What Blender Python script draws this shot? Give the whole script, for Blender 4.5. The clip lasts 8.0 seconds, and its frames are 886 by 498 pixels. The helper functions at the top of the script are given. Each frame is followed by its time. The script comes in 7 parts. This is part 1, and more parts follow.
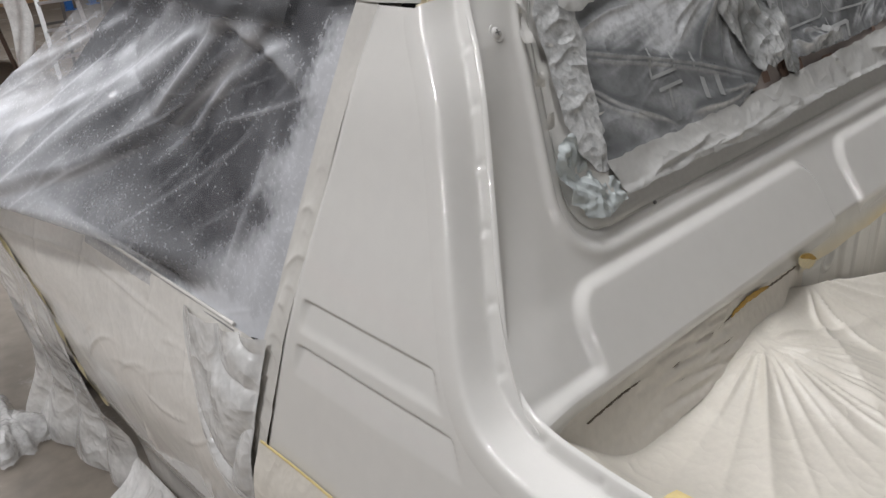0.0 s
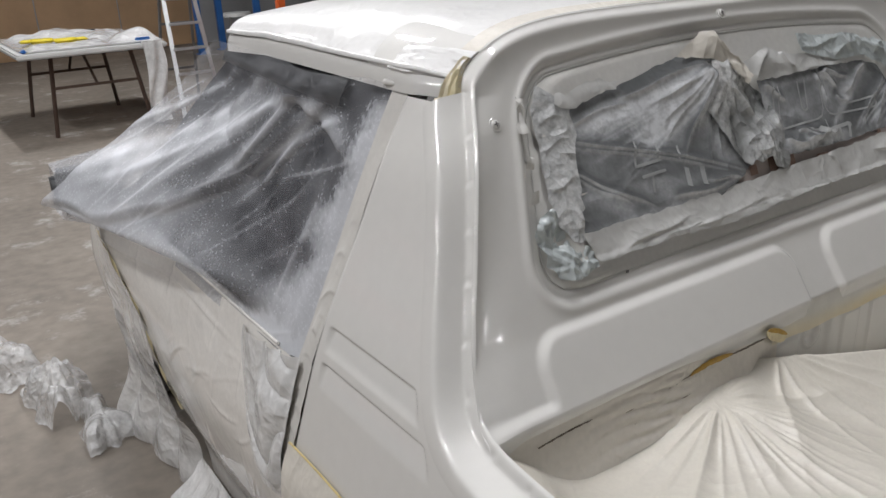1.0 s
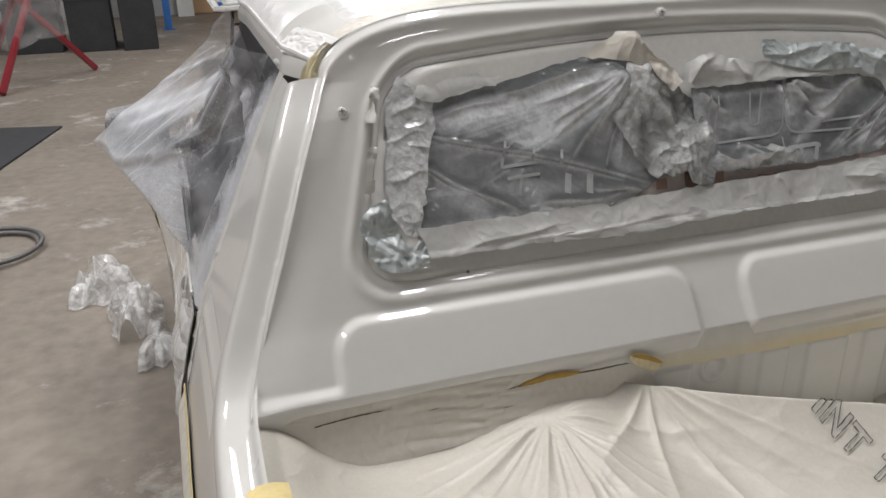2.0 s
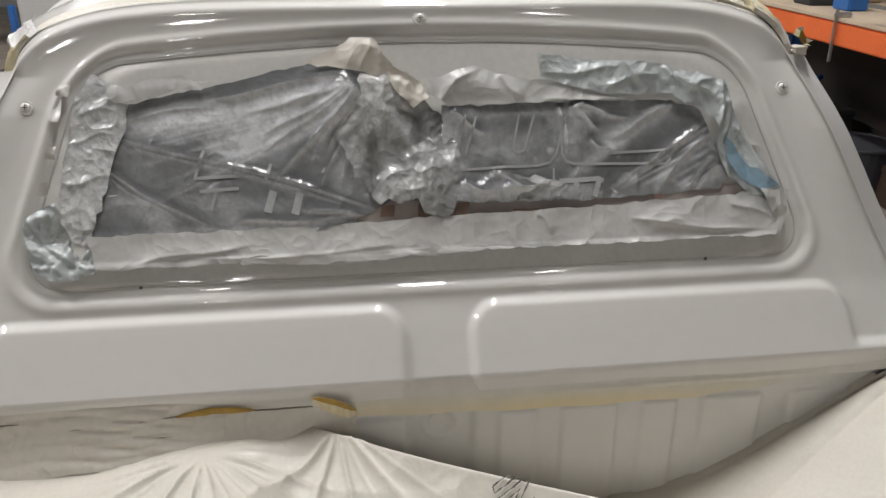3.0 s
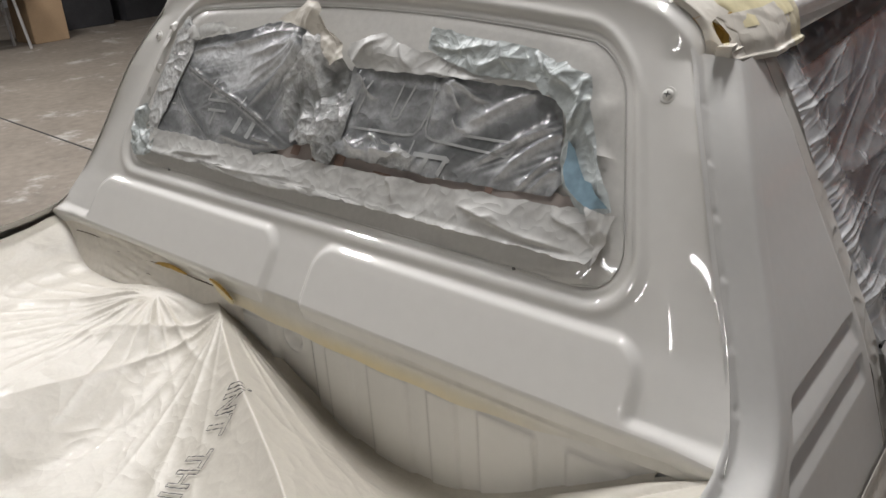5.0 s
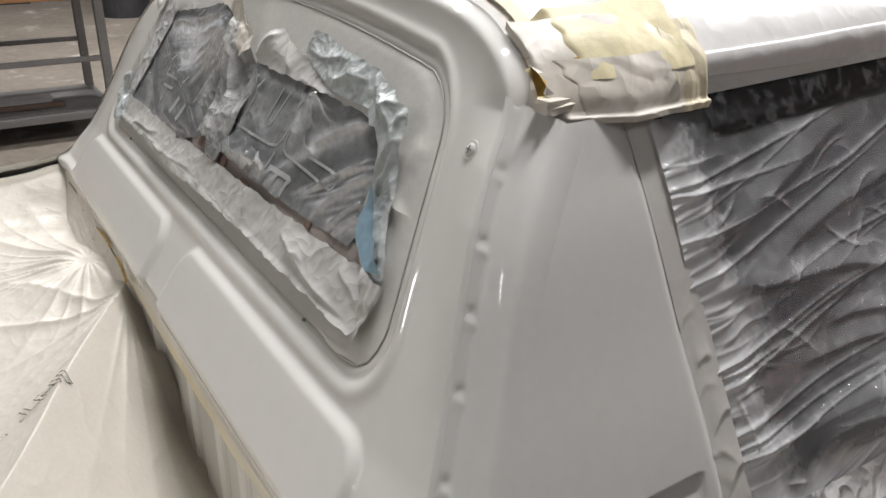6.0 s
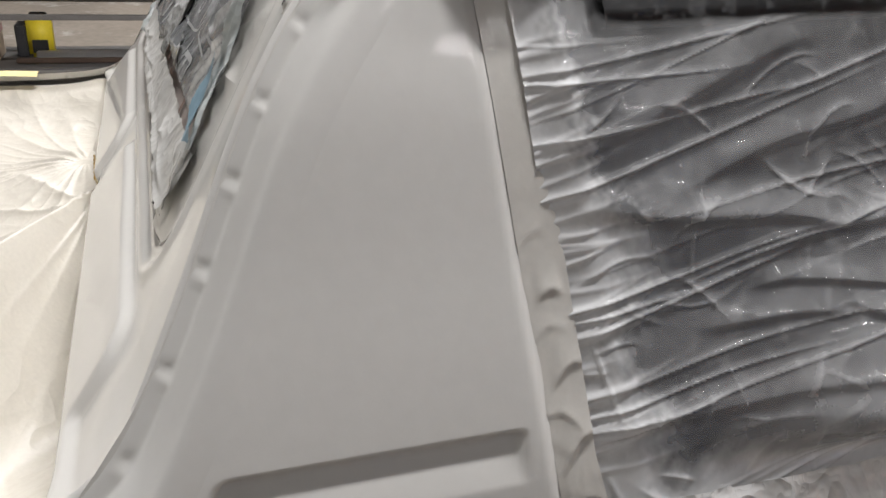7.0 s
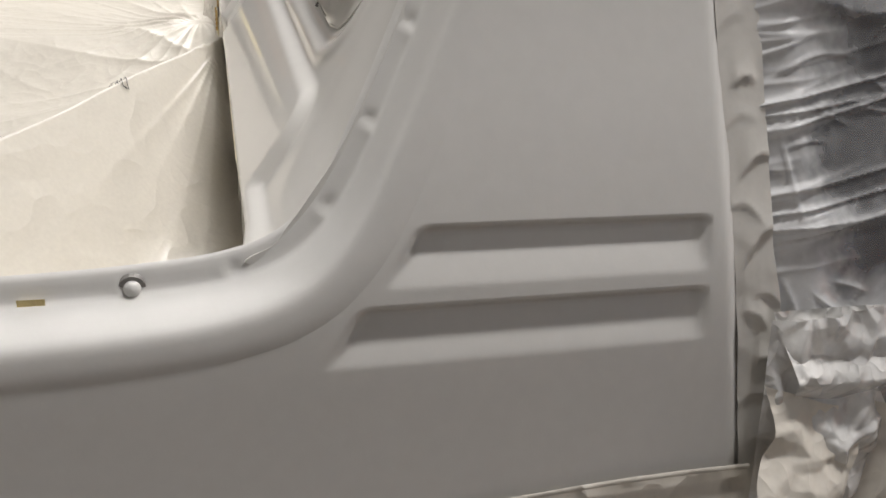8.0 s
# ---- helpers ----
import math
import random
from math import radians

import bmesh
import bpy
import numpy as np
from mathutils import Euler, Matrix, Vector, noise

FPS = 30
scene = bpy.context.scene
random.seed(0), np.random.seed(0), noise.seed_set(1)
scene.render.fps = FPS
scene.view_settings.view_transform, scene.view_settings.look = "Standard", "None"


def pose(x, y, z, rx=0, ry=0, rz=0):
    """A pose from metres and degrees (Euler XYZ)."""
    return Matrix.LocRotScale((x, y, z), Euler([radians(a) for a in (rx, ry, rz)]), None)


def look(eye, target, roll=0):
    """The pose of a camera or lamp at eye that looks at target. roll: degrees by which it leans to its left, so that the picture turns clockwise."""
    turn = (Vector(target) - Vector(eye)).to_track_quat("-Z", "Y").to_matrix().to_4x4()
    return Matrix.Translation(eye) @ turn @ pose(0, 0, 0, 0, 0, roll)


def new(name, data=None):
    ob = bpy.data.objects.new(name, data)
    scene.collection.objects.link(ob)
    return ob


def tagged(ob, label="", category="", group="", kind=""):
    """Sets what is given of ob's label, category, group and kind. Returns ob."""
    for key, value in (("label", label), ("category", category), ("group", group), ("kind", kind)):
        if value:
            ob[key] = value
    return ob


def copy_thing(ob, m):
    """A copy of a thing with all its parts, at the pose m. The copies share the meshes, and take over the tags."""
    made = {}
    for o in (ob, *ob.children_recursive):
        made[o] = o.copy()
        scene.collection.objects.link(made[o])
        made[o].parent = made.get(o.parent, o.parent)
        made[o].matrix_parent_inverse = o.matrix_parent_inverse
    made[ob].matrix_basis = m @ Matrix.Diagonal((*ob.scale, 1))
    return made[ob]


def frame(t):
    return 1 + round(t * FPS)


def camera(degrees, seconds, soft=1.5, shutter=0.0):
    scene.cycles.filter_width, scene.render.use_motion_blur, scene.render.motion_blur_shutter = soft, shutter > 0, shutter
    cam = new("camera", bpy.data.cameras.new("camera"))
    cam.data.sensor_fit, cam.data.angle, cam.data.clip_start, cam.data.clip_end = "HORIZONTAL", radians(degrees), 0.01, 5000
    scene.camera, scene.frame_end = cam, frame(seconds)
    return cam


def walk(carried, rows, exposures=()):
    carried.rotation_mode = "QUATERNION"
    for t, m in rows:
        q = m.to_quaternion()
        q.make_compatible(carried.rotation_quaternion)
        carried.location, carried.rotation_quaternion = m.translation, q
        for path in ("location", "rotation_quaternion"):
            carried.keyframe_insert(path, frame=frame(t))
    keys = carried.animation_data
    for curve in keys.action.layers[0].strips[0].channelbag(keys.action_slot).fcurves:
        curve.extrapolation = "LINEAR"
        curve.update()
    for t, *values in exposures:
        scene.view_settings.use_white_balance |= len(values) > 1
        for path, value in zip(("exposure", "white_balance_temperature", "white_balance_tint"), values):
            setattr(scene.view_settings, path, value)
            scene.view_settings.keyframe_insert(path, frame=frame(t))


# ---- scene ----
cam = camera(57.6, 8.0)
PATH = [
    (0, (-1.376, -0.728, 1.412), (-0.181, 0.634, 0.565), -4.4),
    (0.5, (-1.432, -0.816, 1.508), (-0.23, 0.591, 0.749), -2.8),
    (1, (-1.398, -0.995, 1.497), (-0.357, 0.555, 0.781), -2.5),
    (1.2, (-1.335, -1.045, 1.495), (-0.398, 0.571, 0.78), -2.7),
    (2.3, (-0.641, -1.341, 1.523), (-0.187, 0.44, 0.733), -0.6),
    (2.5, (-0.485, -1.359, 1.519), (-0.105, 0.437, 0.725), -0.6),
    (3, (-0.131, -1.304, 1.506), (0.096, 0.523, 0.726), 0.0),
    (3.5, (0.244, -1.372, 1.502), (0.114, 0.47, 0.736), -1.6),
    (4, (0.538, -1.275, 1.48), (0.02, 0.516, 0.755), -3.4),
    (4.2, (0.629, -1.211, 1.486), (-0.018, 0.529, 0.743), -3.6),
    (5.3, (1.193, -0.909, 1.502), (-0.13, 0.344, 0.676), -2.3),
    (5.5, (1.221, -0.791, 1.51), (-0.157, 0.398, 0.681), -1.3),
    (6, (1.307, -0.483, 1.489), (-0.213, 0.509, 0.651), 1.1),
    (6.5, (1.383, -0.149, 1.434), (-0.27, 0.599, 0.593), 2.0),
    (7, (1.397, -0.122, 1.333), (-0.306, 0.512, 0.498), 3.5),
    (7.5, (1.421, -0.189, 1.242), (-0.28, 0.402, 0.372), 5.5),
    (8, (1.43, -0.265, 1.174), (-0.252, 0.274, 0.236), 5.8),
]
walk(cam, [(t, look(eye, target, roll)) for t, eye, target, roll in PATH], [(0, 0.0, 6330, 10), (1.2, -0.03, 6290, 10), (2.3, 0.1, 6500, 10), (4.2, 0.22, 6550, 10), (5.5, 0.38, 6500, 10), (6.5, 0.68, 6500, 10), (7.4, 0.78, 6560, 10), (8.0, 0.62, 6660, 10)])

# ---- light ----
world = bpy.data.worlds.new("shop_air")
scene.world = world
world.use_nodes = True
world.node_tree.nodes["Background"].inputs[0].default_value = (0.75, 0.78, 0.82, 1)
world.node_tree.nodes["Background"].inputs[1].default_value = 0.05
LAMP_W = 80.0
# Rows near x=0.3 and x=-3 follow highlights; last four are unseen, added fill.
LAMPS = [(0.3, 0.8, 1.2), (0.3, 4.2, 1.0), (0.3, 8.2, 1.4), (-3.2, 0.5, 1.4), (-2.8, 4.2, 0.55), (-2.8, 8.2, 0.5), (-1.6, -7.4, 0.65), (2.2, -7.4, 0.65), (-6.8, 1.0, 1.7), (4.6, 2.6, 0.3)]


# ---- materials ----
def mat(name, color, rough=0.5, metal=0.0, coat=0.0, vary=0.06, scale=6.0, fine=90.0, bump=0.0, bump_scale=120.0, spec=0.5):
    m = bpy.data.materials.new(name)
    m.use_nodes = True
    nt = m.node_tree
    b = nt.nodes["Principled BSDF"]
    b.inputs["Roughness"].default_value = rough
    b.inputs["Metallic"].default_value = metal
    b.inputs["Coat Weight"].default_value = coat
    b.inputs["Coat Roughness"].default_value = 0.045
    b.inputs["Specular IOR Level"].default_value = spec
    tc = nt.nodes.new("ShaderNodeTexCoord")
    n1 = nt.nodes.new("ShaderNodeTexNoise")
    n1.inputs["Scale"].default_value = scale
    n1.inputs["Detail"].default_value = 5
    n2 = nt.nodes.new("ShaderNodeTexNoise")
    n2.inputs["Scale"].default_value = fine
    n2.inputs["Detail"].default_value = 4
    nt.links.new(tc.outputs["Object"], n1.inputs["Vector"])
    nt.links.new(tc.outputs["Object"], n2.inputs["Vector"])
    mix = nt.nodes.new("ShaderNodeMath")
    mix.operation = "ADD"
    nt.links.new(n1.outputs["Fac"], mix.inputs[0])
    nt.links.new(n2.outputs["Fac"], mix.inputs[1])
    ramp = nt.nodes.new("ShaderNodeMapRange")
    ramp.inputs["From Min"].default_value = 0.6
    ramp.inputs["From Max"].default_value = 1.4
    ramp.inputs["To Min"].default_value = 1 - vary
    ramp.inputs["To Max"].default_value = 1 + vary
    nt.links.new(mix.outputs[0], ramp.inputs["Value"])
    mul = nt.nodes.new("ShaderNodeVectorMath")
    mul.operation = "SCALE"
    mul.inputs[0].default_value = color
    nt.links.new(ramp.outputs[0], mul.inputs["Scale"])
    nt.links.new(mul.outputs[0], b.inputs["Base Color"])
    if bump:
        n3 = nt.nodes.new("ShaderNodeTexNoise")
        n3.inputs["Scale"].default_value = bump_scale
        n3.inputs["Detail"].default_value = 3
        nt.links.new(tc.outputs["Object"], n3.inputs["Vector"])
        bp = nt.nodes.new("ShaderNodeBump")
        bp.inputs["Strength"].default_value = bump
        bp.inputs["Distance"].default_value = 0.002
        nt.links.new(n3.outputs["Fac"], bp.inputs["Height"])
        nt.links.new(bp.outputs[0], b.inputs["Normal"])
    return m


def film(name, color, cover_lo, cover_hi, scale=7.0, rough=0.22, speck=0.0):
    """Clear polythene with a fine spray of paint and painted-in fold haze: partly see-through."""
    m = mat(name, color, rough=rough, coat=0.7, vary=0.08, scale=9, bump=0.04, bump_scale=60)
    nt = m.node_tree
    b = nt.nodes["Principled BSDF"]
    tc = nt.nodes.new("ShaderNodeTexCoord")
    n = nt.nodes.new("ShaderNodeTexNoise")
    n.inputs["Scale"].default_value = scale
    n.inputs["Detail"].default_value = 8
    n.inputs["Roughness"].default_value = 0.65
    nt.links.new(tc.outputs["Object"], n.inputs["Vector"])
    r = nt.nodes.new("ShaderNodeMapRange")
    r.inputs["From Min"].default_value = 0.35
    r.inputs["From Max"].default_value = 0.68
    r.inputs["To Min"].default_value = cover_lo
    r.inputs["To Max"].default_value = cover_hi
    nt.links.new(n.outputs["Fac"], r.inputs["Value"])
    at = nt.nodes.new("ShaderNodeAttribute")
    at.attribute_name = "overspray_and_light"
    ad = nt.nodes.new("ShaderNodeMath")
    ad.operation = "ADD"
    ad.use_clamp = True
    nt.links.new(r.outputs[0], ad.inputs[0])
    nt.links.new(at.outputs["Fac"], ad.inputs[1])
    last = ad.outputs[0]
    if speck:
        s = nt.nodes.new("ShaderNodeTexNoise")
        s.inputs["Scale"].default_value = 55 if speck < 0.3 else 150
        s.inputs["Detail"].default_value = 4
        s.inputs["Roughness"].default_value = 0.62
        nt.links.new(tc.outputs["Object"], s.inputs["Vector"])
        g = nt.nodes.new("ShaderNodeMapRange")
        g.inputs["From Min"].default_value = 0.5 if speck < 0.3 else 0.56
        g.inputs["From Max"].default_value = 0.7
        g.inputs["To Max"].default_value = speck
        nt.links.new(s.outputs["Fac"], g.inputs["Value"])
        a = nt.nodes.new("ShaderNodeMath")
        a.operation = "ADD"
        a.use_clamp = True
        nt.links.new(last, a.inputs[0])
        nt.links.new(g.outputs[0], a.inputs[1])
        last = a.outputs[0]
    out = nt.nodes["Material Output"]
    mx = nt.nodes.new("ShaderNodeMixShader")
    tr = nt.nodes.new("ShaderNodeBsdfTransparent")
    nt.links.new(last, mx.inputs[0])
    nt.links.new(tr.outputs[0], mx.inputs[1])
    nt.links.new(b.outputs[0], mx.inputs[2])
    nt.links.new(mx.outputs[0], out.inputs["Surface"])
    return m


def crinkle(m, scale, tilt, warp=0.8):
    """Crushed plastic: slopes that meet in sharp wandering creases, at two sizes."""
    nt = m.node_tree
    b = nt.nodes["Principled BSDF"]
    tc = nt.nodes.new("ShaderNodeTexCoord")
    wn = nt.nodes.new("ShaderNodeTexNoise")
    wn.inputs["Scale"].default_value = scale * 0.5
    wn.inputs["Detail"].default_value = 1
    nt.links.new(tc.outputs["Object"], wn.inputs["Vector"])
    wp = nt.nodes.new("ShaderNodeVectorMath")
    wp.operation = "MULTIPLY_ADD"
    wp.inputs[1].default_value = (warp / scale,) * 3
    nt.links.new(wn.outputs["Color"], wp.inputs[0])
    nt.links.new(tc.outputs["Object"], wp.inputs[2])
    total = None
    for k, w_ in ((1.0, 1.0), (2.7, 0.3)):
        no = nt.nodes.new("ShaderNodeTexNoise")
        no.inputs["Scale"].default_value = scale * k
        no.inputs["Detail"].default_value = 0.6
        nt.links.new(wp.outputs[0], no.inputs["Vector"])
        sb = nt.nodes.new("ShaderNodeMath")
        sb.operation = "SUBTRACT"
        sb.inputs[1].default_value = 0.5
        nt.links.new(no.outputs["Fac"], sb.inputs[0])
        ab = nt.nodes.new("ShaderNodeMath")
        ab.operation = "ABSOLUTE"
        nt.links.new(sb.outputs[0], ab.inputs[0])
        sc = nt.nodes.new("ShaderNodeMath")
        sc.operation = "MULTIPLY_ADD"
        sc.inputs[1].default_value = -w_
        nt.links.new(ab.outputs[0], sc.inputs[0])
        if total is None:
            sc.inputs[2].default_value = 0
        else:
            nt.links.new(total, sc.inputs[2])
        total = sc.outputs[0]
    bp = nt.nodes.new("ShaderNodeBump")
    bp.inputs["Strength"].default_value = 1.0
    bp.inputs["Distance"].default_value = 1.2 * tilt / scale
    nt.links.new(total, bp.inputs["Height"])
    if b.inputs["Normal"].is_linked:
        nt.links.new(b.inputs["Normal"].links[0].from_socket, bp.inputs["Normal"])
    nt.links.new(bp.outputs[0], b.inputs["Normal"])


def toned(name, dark, light, rough, grain=0.4):
    """Dark to light colour by a vertex attribute: paint dust, stains and painted fold light."""
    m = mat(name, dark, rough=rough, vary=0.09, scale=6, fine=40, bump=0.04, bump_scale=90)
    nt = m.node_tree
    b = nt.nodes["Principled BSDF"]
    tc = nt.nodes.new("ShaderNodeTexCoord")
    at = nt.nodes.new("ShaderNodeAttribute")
    at.attribute_name = "overspray_and_light"
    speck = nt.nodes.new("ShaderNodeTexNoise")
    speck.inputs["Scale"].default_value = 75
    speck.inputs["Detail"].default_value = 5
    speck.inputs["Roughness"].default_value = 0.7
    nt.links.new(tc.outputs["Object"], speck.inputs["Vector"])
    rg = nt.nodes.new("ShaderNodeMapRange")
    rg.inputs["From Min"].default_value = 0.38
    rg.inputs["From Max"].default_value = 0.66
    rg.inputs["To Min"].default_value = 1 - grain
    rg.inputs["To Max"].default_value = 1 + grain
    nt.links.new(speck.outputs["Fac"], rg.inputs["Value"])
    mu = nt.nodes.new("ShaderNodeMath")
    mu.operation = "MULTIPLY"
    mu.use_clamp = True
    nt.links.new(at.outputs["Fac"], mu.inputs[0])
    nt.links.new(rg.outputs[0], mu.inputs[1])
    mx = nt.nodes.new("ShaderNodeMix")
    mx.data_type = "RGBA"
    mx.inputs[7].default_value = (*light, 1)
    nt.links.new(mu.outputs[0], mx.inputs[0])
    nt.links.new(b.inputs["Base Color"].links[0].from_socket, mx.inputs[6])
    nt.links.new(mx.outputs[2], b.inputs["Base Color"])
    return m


PAINT = mat("fresh_cream_paint", (0.66, 0.645, 0.61), rough=0.5, coat=0.9, vary=0.025, scale=3, fine=40, bump=0.03, bump_scale=260)
SATIN = mat("satin_cream_paint", (0.62, 0.61, 0.585), rough=0.42, coat=0.15, vary=0.03, scale=3, fine=60, bump=0.03, bump_scale=260)
SHEET = mat("cream_masking_plastic", (0.6, 0.565, 0.495), rough=0.4, coat=0.05, vary=0.06, scale=4, fine=160, bump=0.22, bump_scale=70)
PAPER = mat("oversprayed_masking_paper", (0.66, 0.62, 0.55), rough=0.45, vary=0.07, scale=12, bump=0.2, bump_scale=50)
TAPE = mat("yellow_masking_tape", (0.72, 0.58, 0.27), rough=0.6, vary=0.15, scale=30, bump=0.3, bump_scale=200)
TAPE_PALE = mat("oversprayed_masking_tape", (0.7, 0.63, 0.46), rough=0.5, vary=0.12, scale=25, bump=0.3, bump_scale=150)
OCHRE = mat("ochre_tape_gap", (0.45, 0.28, 0.06), rough=0.7, vary=0.2, scale=40)
CLEAR_TAPE = mat("paint_grey_tape", (0.6, 0.58, 0.54), rough=0.42, coat=0.1, vary=0.06, scale=8, bump=0.15, bump_scale=60)
ROOF_FILM = mat("white_roof_film", (0.78, 0.77, 0.75), rough=0.3, coat=0.3, vary=0.05, scale=6, bump=0.2, bump_scale=40)
BLUE_TAPE = mat("pale_blue_tape", (0.47, 0.505, 0.5), rough=0.36, metal=0.08, coat=0.0, vary=0.15, scale=20, bump=0.3, bump_scale=90)
BLUE_DEEP = mat("blue_tape_shade", (0.22, 0.33, 0.4), rough=0.4, vary=0.2, scale=20)
BROWN = mat("brown_card", (0.2, 0.13, 0.1), rough=0.7, vary=0.2, scale=20)
LETTER = mat("pale_print", (0.34, 0.345, 0.34), rough=0.4, vary=0.2, scale=20)
INK = mat("black_print", (0.12, 0.115, 0.11), rough=0.6, vary=0.1)
BLACK = mat("black_rubber", (0.015, 0.015, 0.016), rough=0.5, vary=0.2)
GLASS_DARK = mat("dark_side_glass", (0.035, 0.035, 0.039), rough=0.25, vary=0.1)
DARK_PLASTIC = mat("dark_grey_plastic", (0.04, 0.042, 0.045), rough=0.45, vary=0.1)
STEEL = mat("bare_steel", (0.5, 0.5, 0.48), rough=0.35, metal=0.9, vary=0.15, scale=30)
DOOR_FILM = film("clear_film_with_overspray", (0.76, 0.765, 0.77), 0.075, 0.21, scale=7, rough=0.2, speck=0.1)
EDGE_FILM = film("milky_film", (0.74, 0.735, 0.72), 0.7, 1.0, scale=8, rough=0.2, speck=0.1)
TIGHT_FILM = film("cream_oversprayed_film", (0.78, 0.755, 0.71), 0.85, 0.98, scale=4, rough=0.24)
VEIL_FILM = film("milky_hanging_film", (0.78, 0.77, 0.75), 0.45, 0.8, scale=6, rough=0.22)
FRONT_FILM = film("grey_dusted_film", (0.6, 0.61, 0.635), 0.06, 0.2, scale=9, rough=0.18, speck=0.31)
LOW_FILM = film("cloudy_drape_film", (0.8, 0.79, 0.765), 0.06, 0.36, scale=5, rough=0.24)

crinkle(BLUE_TAPE, 26, 0.25)
FRONT_FILM.node_tree.nodes["Principled BSDF"].inputs["Coat Weight"].default_value = 0.1
FRONT_FILM.node_tree.nodes["Principled BSDF"].inputs["Roughness"].default_value = 0.36
crinkle(LOW_FILM, 22, 0.4)
crinkle(TIGHT_FILM, 7, 0.05)
crinkle(VEIL_FILM, 12, 0.3)
crinkle(EDGE_FILM, 14, 0.25)
crinkle(ROOF_FILM, 10, 0.08)
crinkle(PAPER, 15, 0.14)
crinkle(SHEET, 11, 0.1)


# ---- mesh tools ----
def link_mesh(name, verts, faces, material, parent=None, smooth=True):
    me = bpy.data.meshes.new(name)
    me.from_pydata([tuple(map(float, v)) for v in verts], [], [tuple(map(int, f)) for f in faces])
    me.validate()
    me.materials.append(material)
    if smooth:
        me.polygons.foreach_set("use_smooth", [True] * len(me.polygons))
    me.update()
    ob = new(name, me)
    ob.parent = parent
    return ob


def grid(name, P, material, parent=None, keep=None, flip=False, thick=0.0):
    """A surface through the array P (rows, columns, xyz)."""
    nu, nv = P.shape[:2]
    idx = np.arange(nu * nv).reshape(nu, nv)
    q = np.stack([idx[:-1, :-1], idx[1:, :-1], idx[1:, 1:], idx[:-1, 1:]], -1).reshape(-1, 4)
    if keep is not None:
        q = q[keep.reshape(-1)]
    if flip:
        q = q[:, ::-1]
    ob = link_mesh(name, P.reshape(-1, 3), q, material, parent)
    if thick:
        s = ob.modifiers.new("thickness", "SOLIDIFY")
        s.thickness, s.offset = thick, -1
    return ob


def part(name, bm, material, parent=None, label="", smooth=False):
    me = bpy.data.meshes.new(name)
    bm.to_mesh(me)
    bm.free()
    me.materials.append(material)
    if smooth:
        me.polygons.foreach_set("use_smooth", [True] * len(me.polygons))
    ob = new(name, me)
    ob.parent = parent
    if label:
        ob["label"] = label
    return ob


def box_bm(size, at=(0, 0, 0), bevel=0.0, turn=None, bm=None):
    bm = bm or bmesh.new()
    r = bmesh.ops.create_cube(bm, size=1)
    vs = r["verts"]
    bmesh.ops.scale(bm, vec=size, verts=vs)
    if bevel:
        es = list({e for v in vs for e in v.link_edges})
        vs = list({v for f in bmesh.ops.bevel(bm, geom=es, offset=bevel, segments=2, affect="EDGES")["faces"] for v in f.verts} | {v for v in vs if v.is_valid})
    if turn is not None:
        bmesh.ops.transform(bm, matrix=turn, verts=vs)
    bmesh.ops.translate(bm, vec=at, verts=vs)
    return bm


def tube(name, pts, radius, material, parent=None, cyclic=False, res=3):
    cu = bpy.data.curves.new(name, "CURVE")
    cu.dimensions = "3D"
    cu.use_fill_caps = True
    cu.bevel_depth, cu.bevel_resolution = radius, res
    sp = cu.splines.new("POLY")
    sp.points.add(len(pts) - 1)
    for p, c in zip(sp.points, pts):
        p.co = (*c, 1)
    sp.use_cyclic_u = cyclic
    tmp = bpy.data.objects.new("tmp", cu)
    me = bpy.data.meshes.new_from_object(tmp)
    bpy.data.objects.remove(tmp)
    me.name = name
    me.materials.append(material)
    me.polygons.foreach_set("use_smooth", [True] * len(me.polygons))
    ob = new(name, me)
    ob.parent = parent
    return ob


def empty(name, at=(0, 0, 0)):
    ob = new(name)
    ob.location = at
    return ob


def sstep(a, b, x):
    t = np.clip((x - a) / (b - a), 0, 1)
    return t * t * (3 - 2 * t)


def crumple(U, V, seed, folds=9, amp=0.01, size=0.25):
    """Sharp creases, as in a crushed sheet: repeated folding about random lines."""
    rng = np.random.RandomState(seed)
    u, v = U.copy(), V.copy()
    h = np.zeros_like(u)
    for k in range(folds):
        a = rng.uniform(0, 2 * math.pi)
        n = (math.cos(a), math.sin(a))
        c = rng.uniform(-size, size) + n[0] * u.mean() + n[1] * v.mean()
        d = n[0] * u + n[1] * v - c
        s = np.where(d > 0, d, 0)
        u, v = u - 2 * s * n[0], v - 2 * s * n[1]
        h = h + np.abs(d) * rng.uniform(-1, 1)
    h = h - h.mean()
    return amp * h / (h.std() + 1e-9)


def waves(U, V, seed, freq, amp, count=5):
    rng = np.random.RandomState(seed)
    h = np.zeros_like(U)
    for k in range(count):
        a, f, p = rng.uniform(0, 2 * math.pi), freq * rng.uniform(0.5, 1.6), rng.uniform(0, 7)
        w = np.sin(f * (math.cos(a) * U + math.sin(a) * V) + p + 1.3 * np.sin(0.6 * f * (math.cos(a + 1.4) * U + math.sin(a + 1.4) * V)))
        h = h + w / (k + 1) ** 0.5
    return amp * h / count ** 0.5


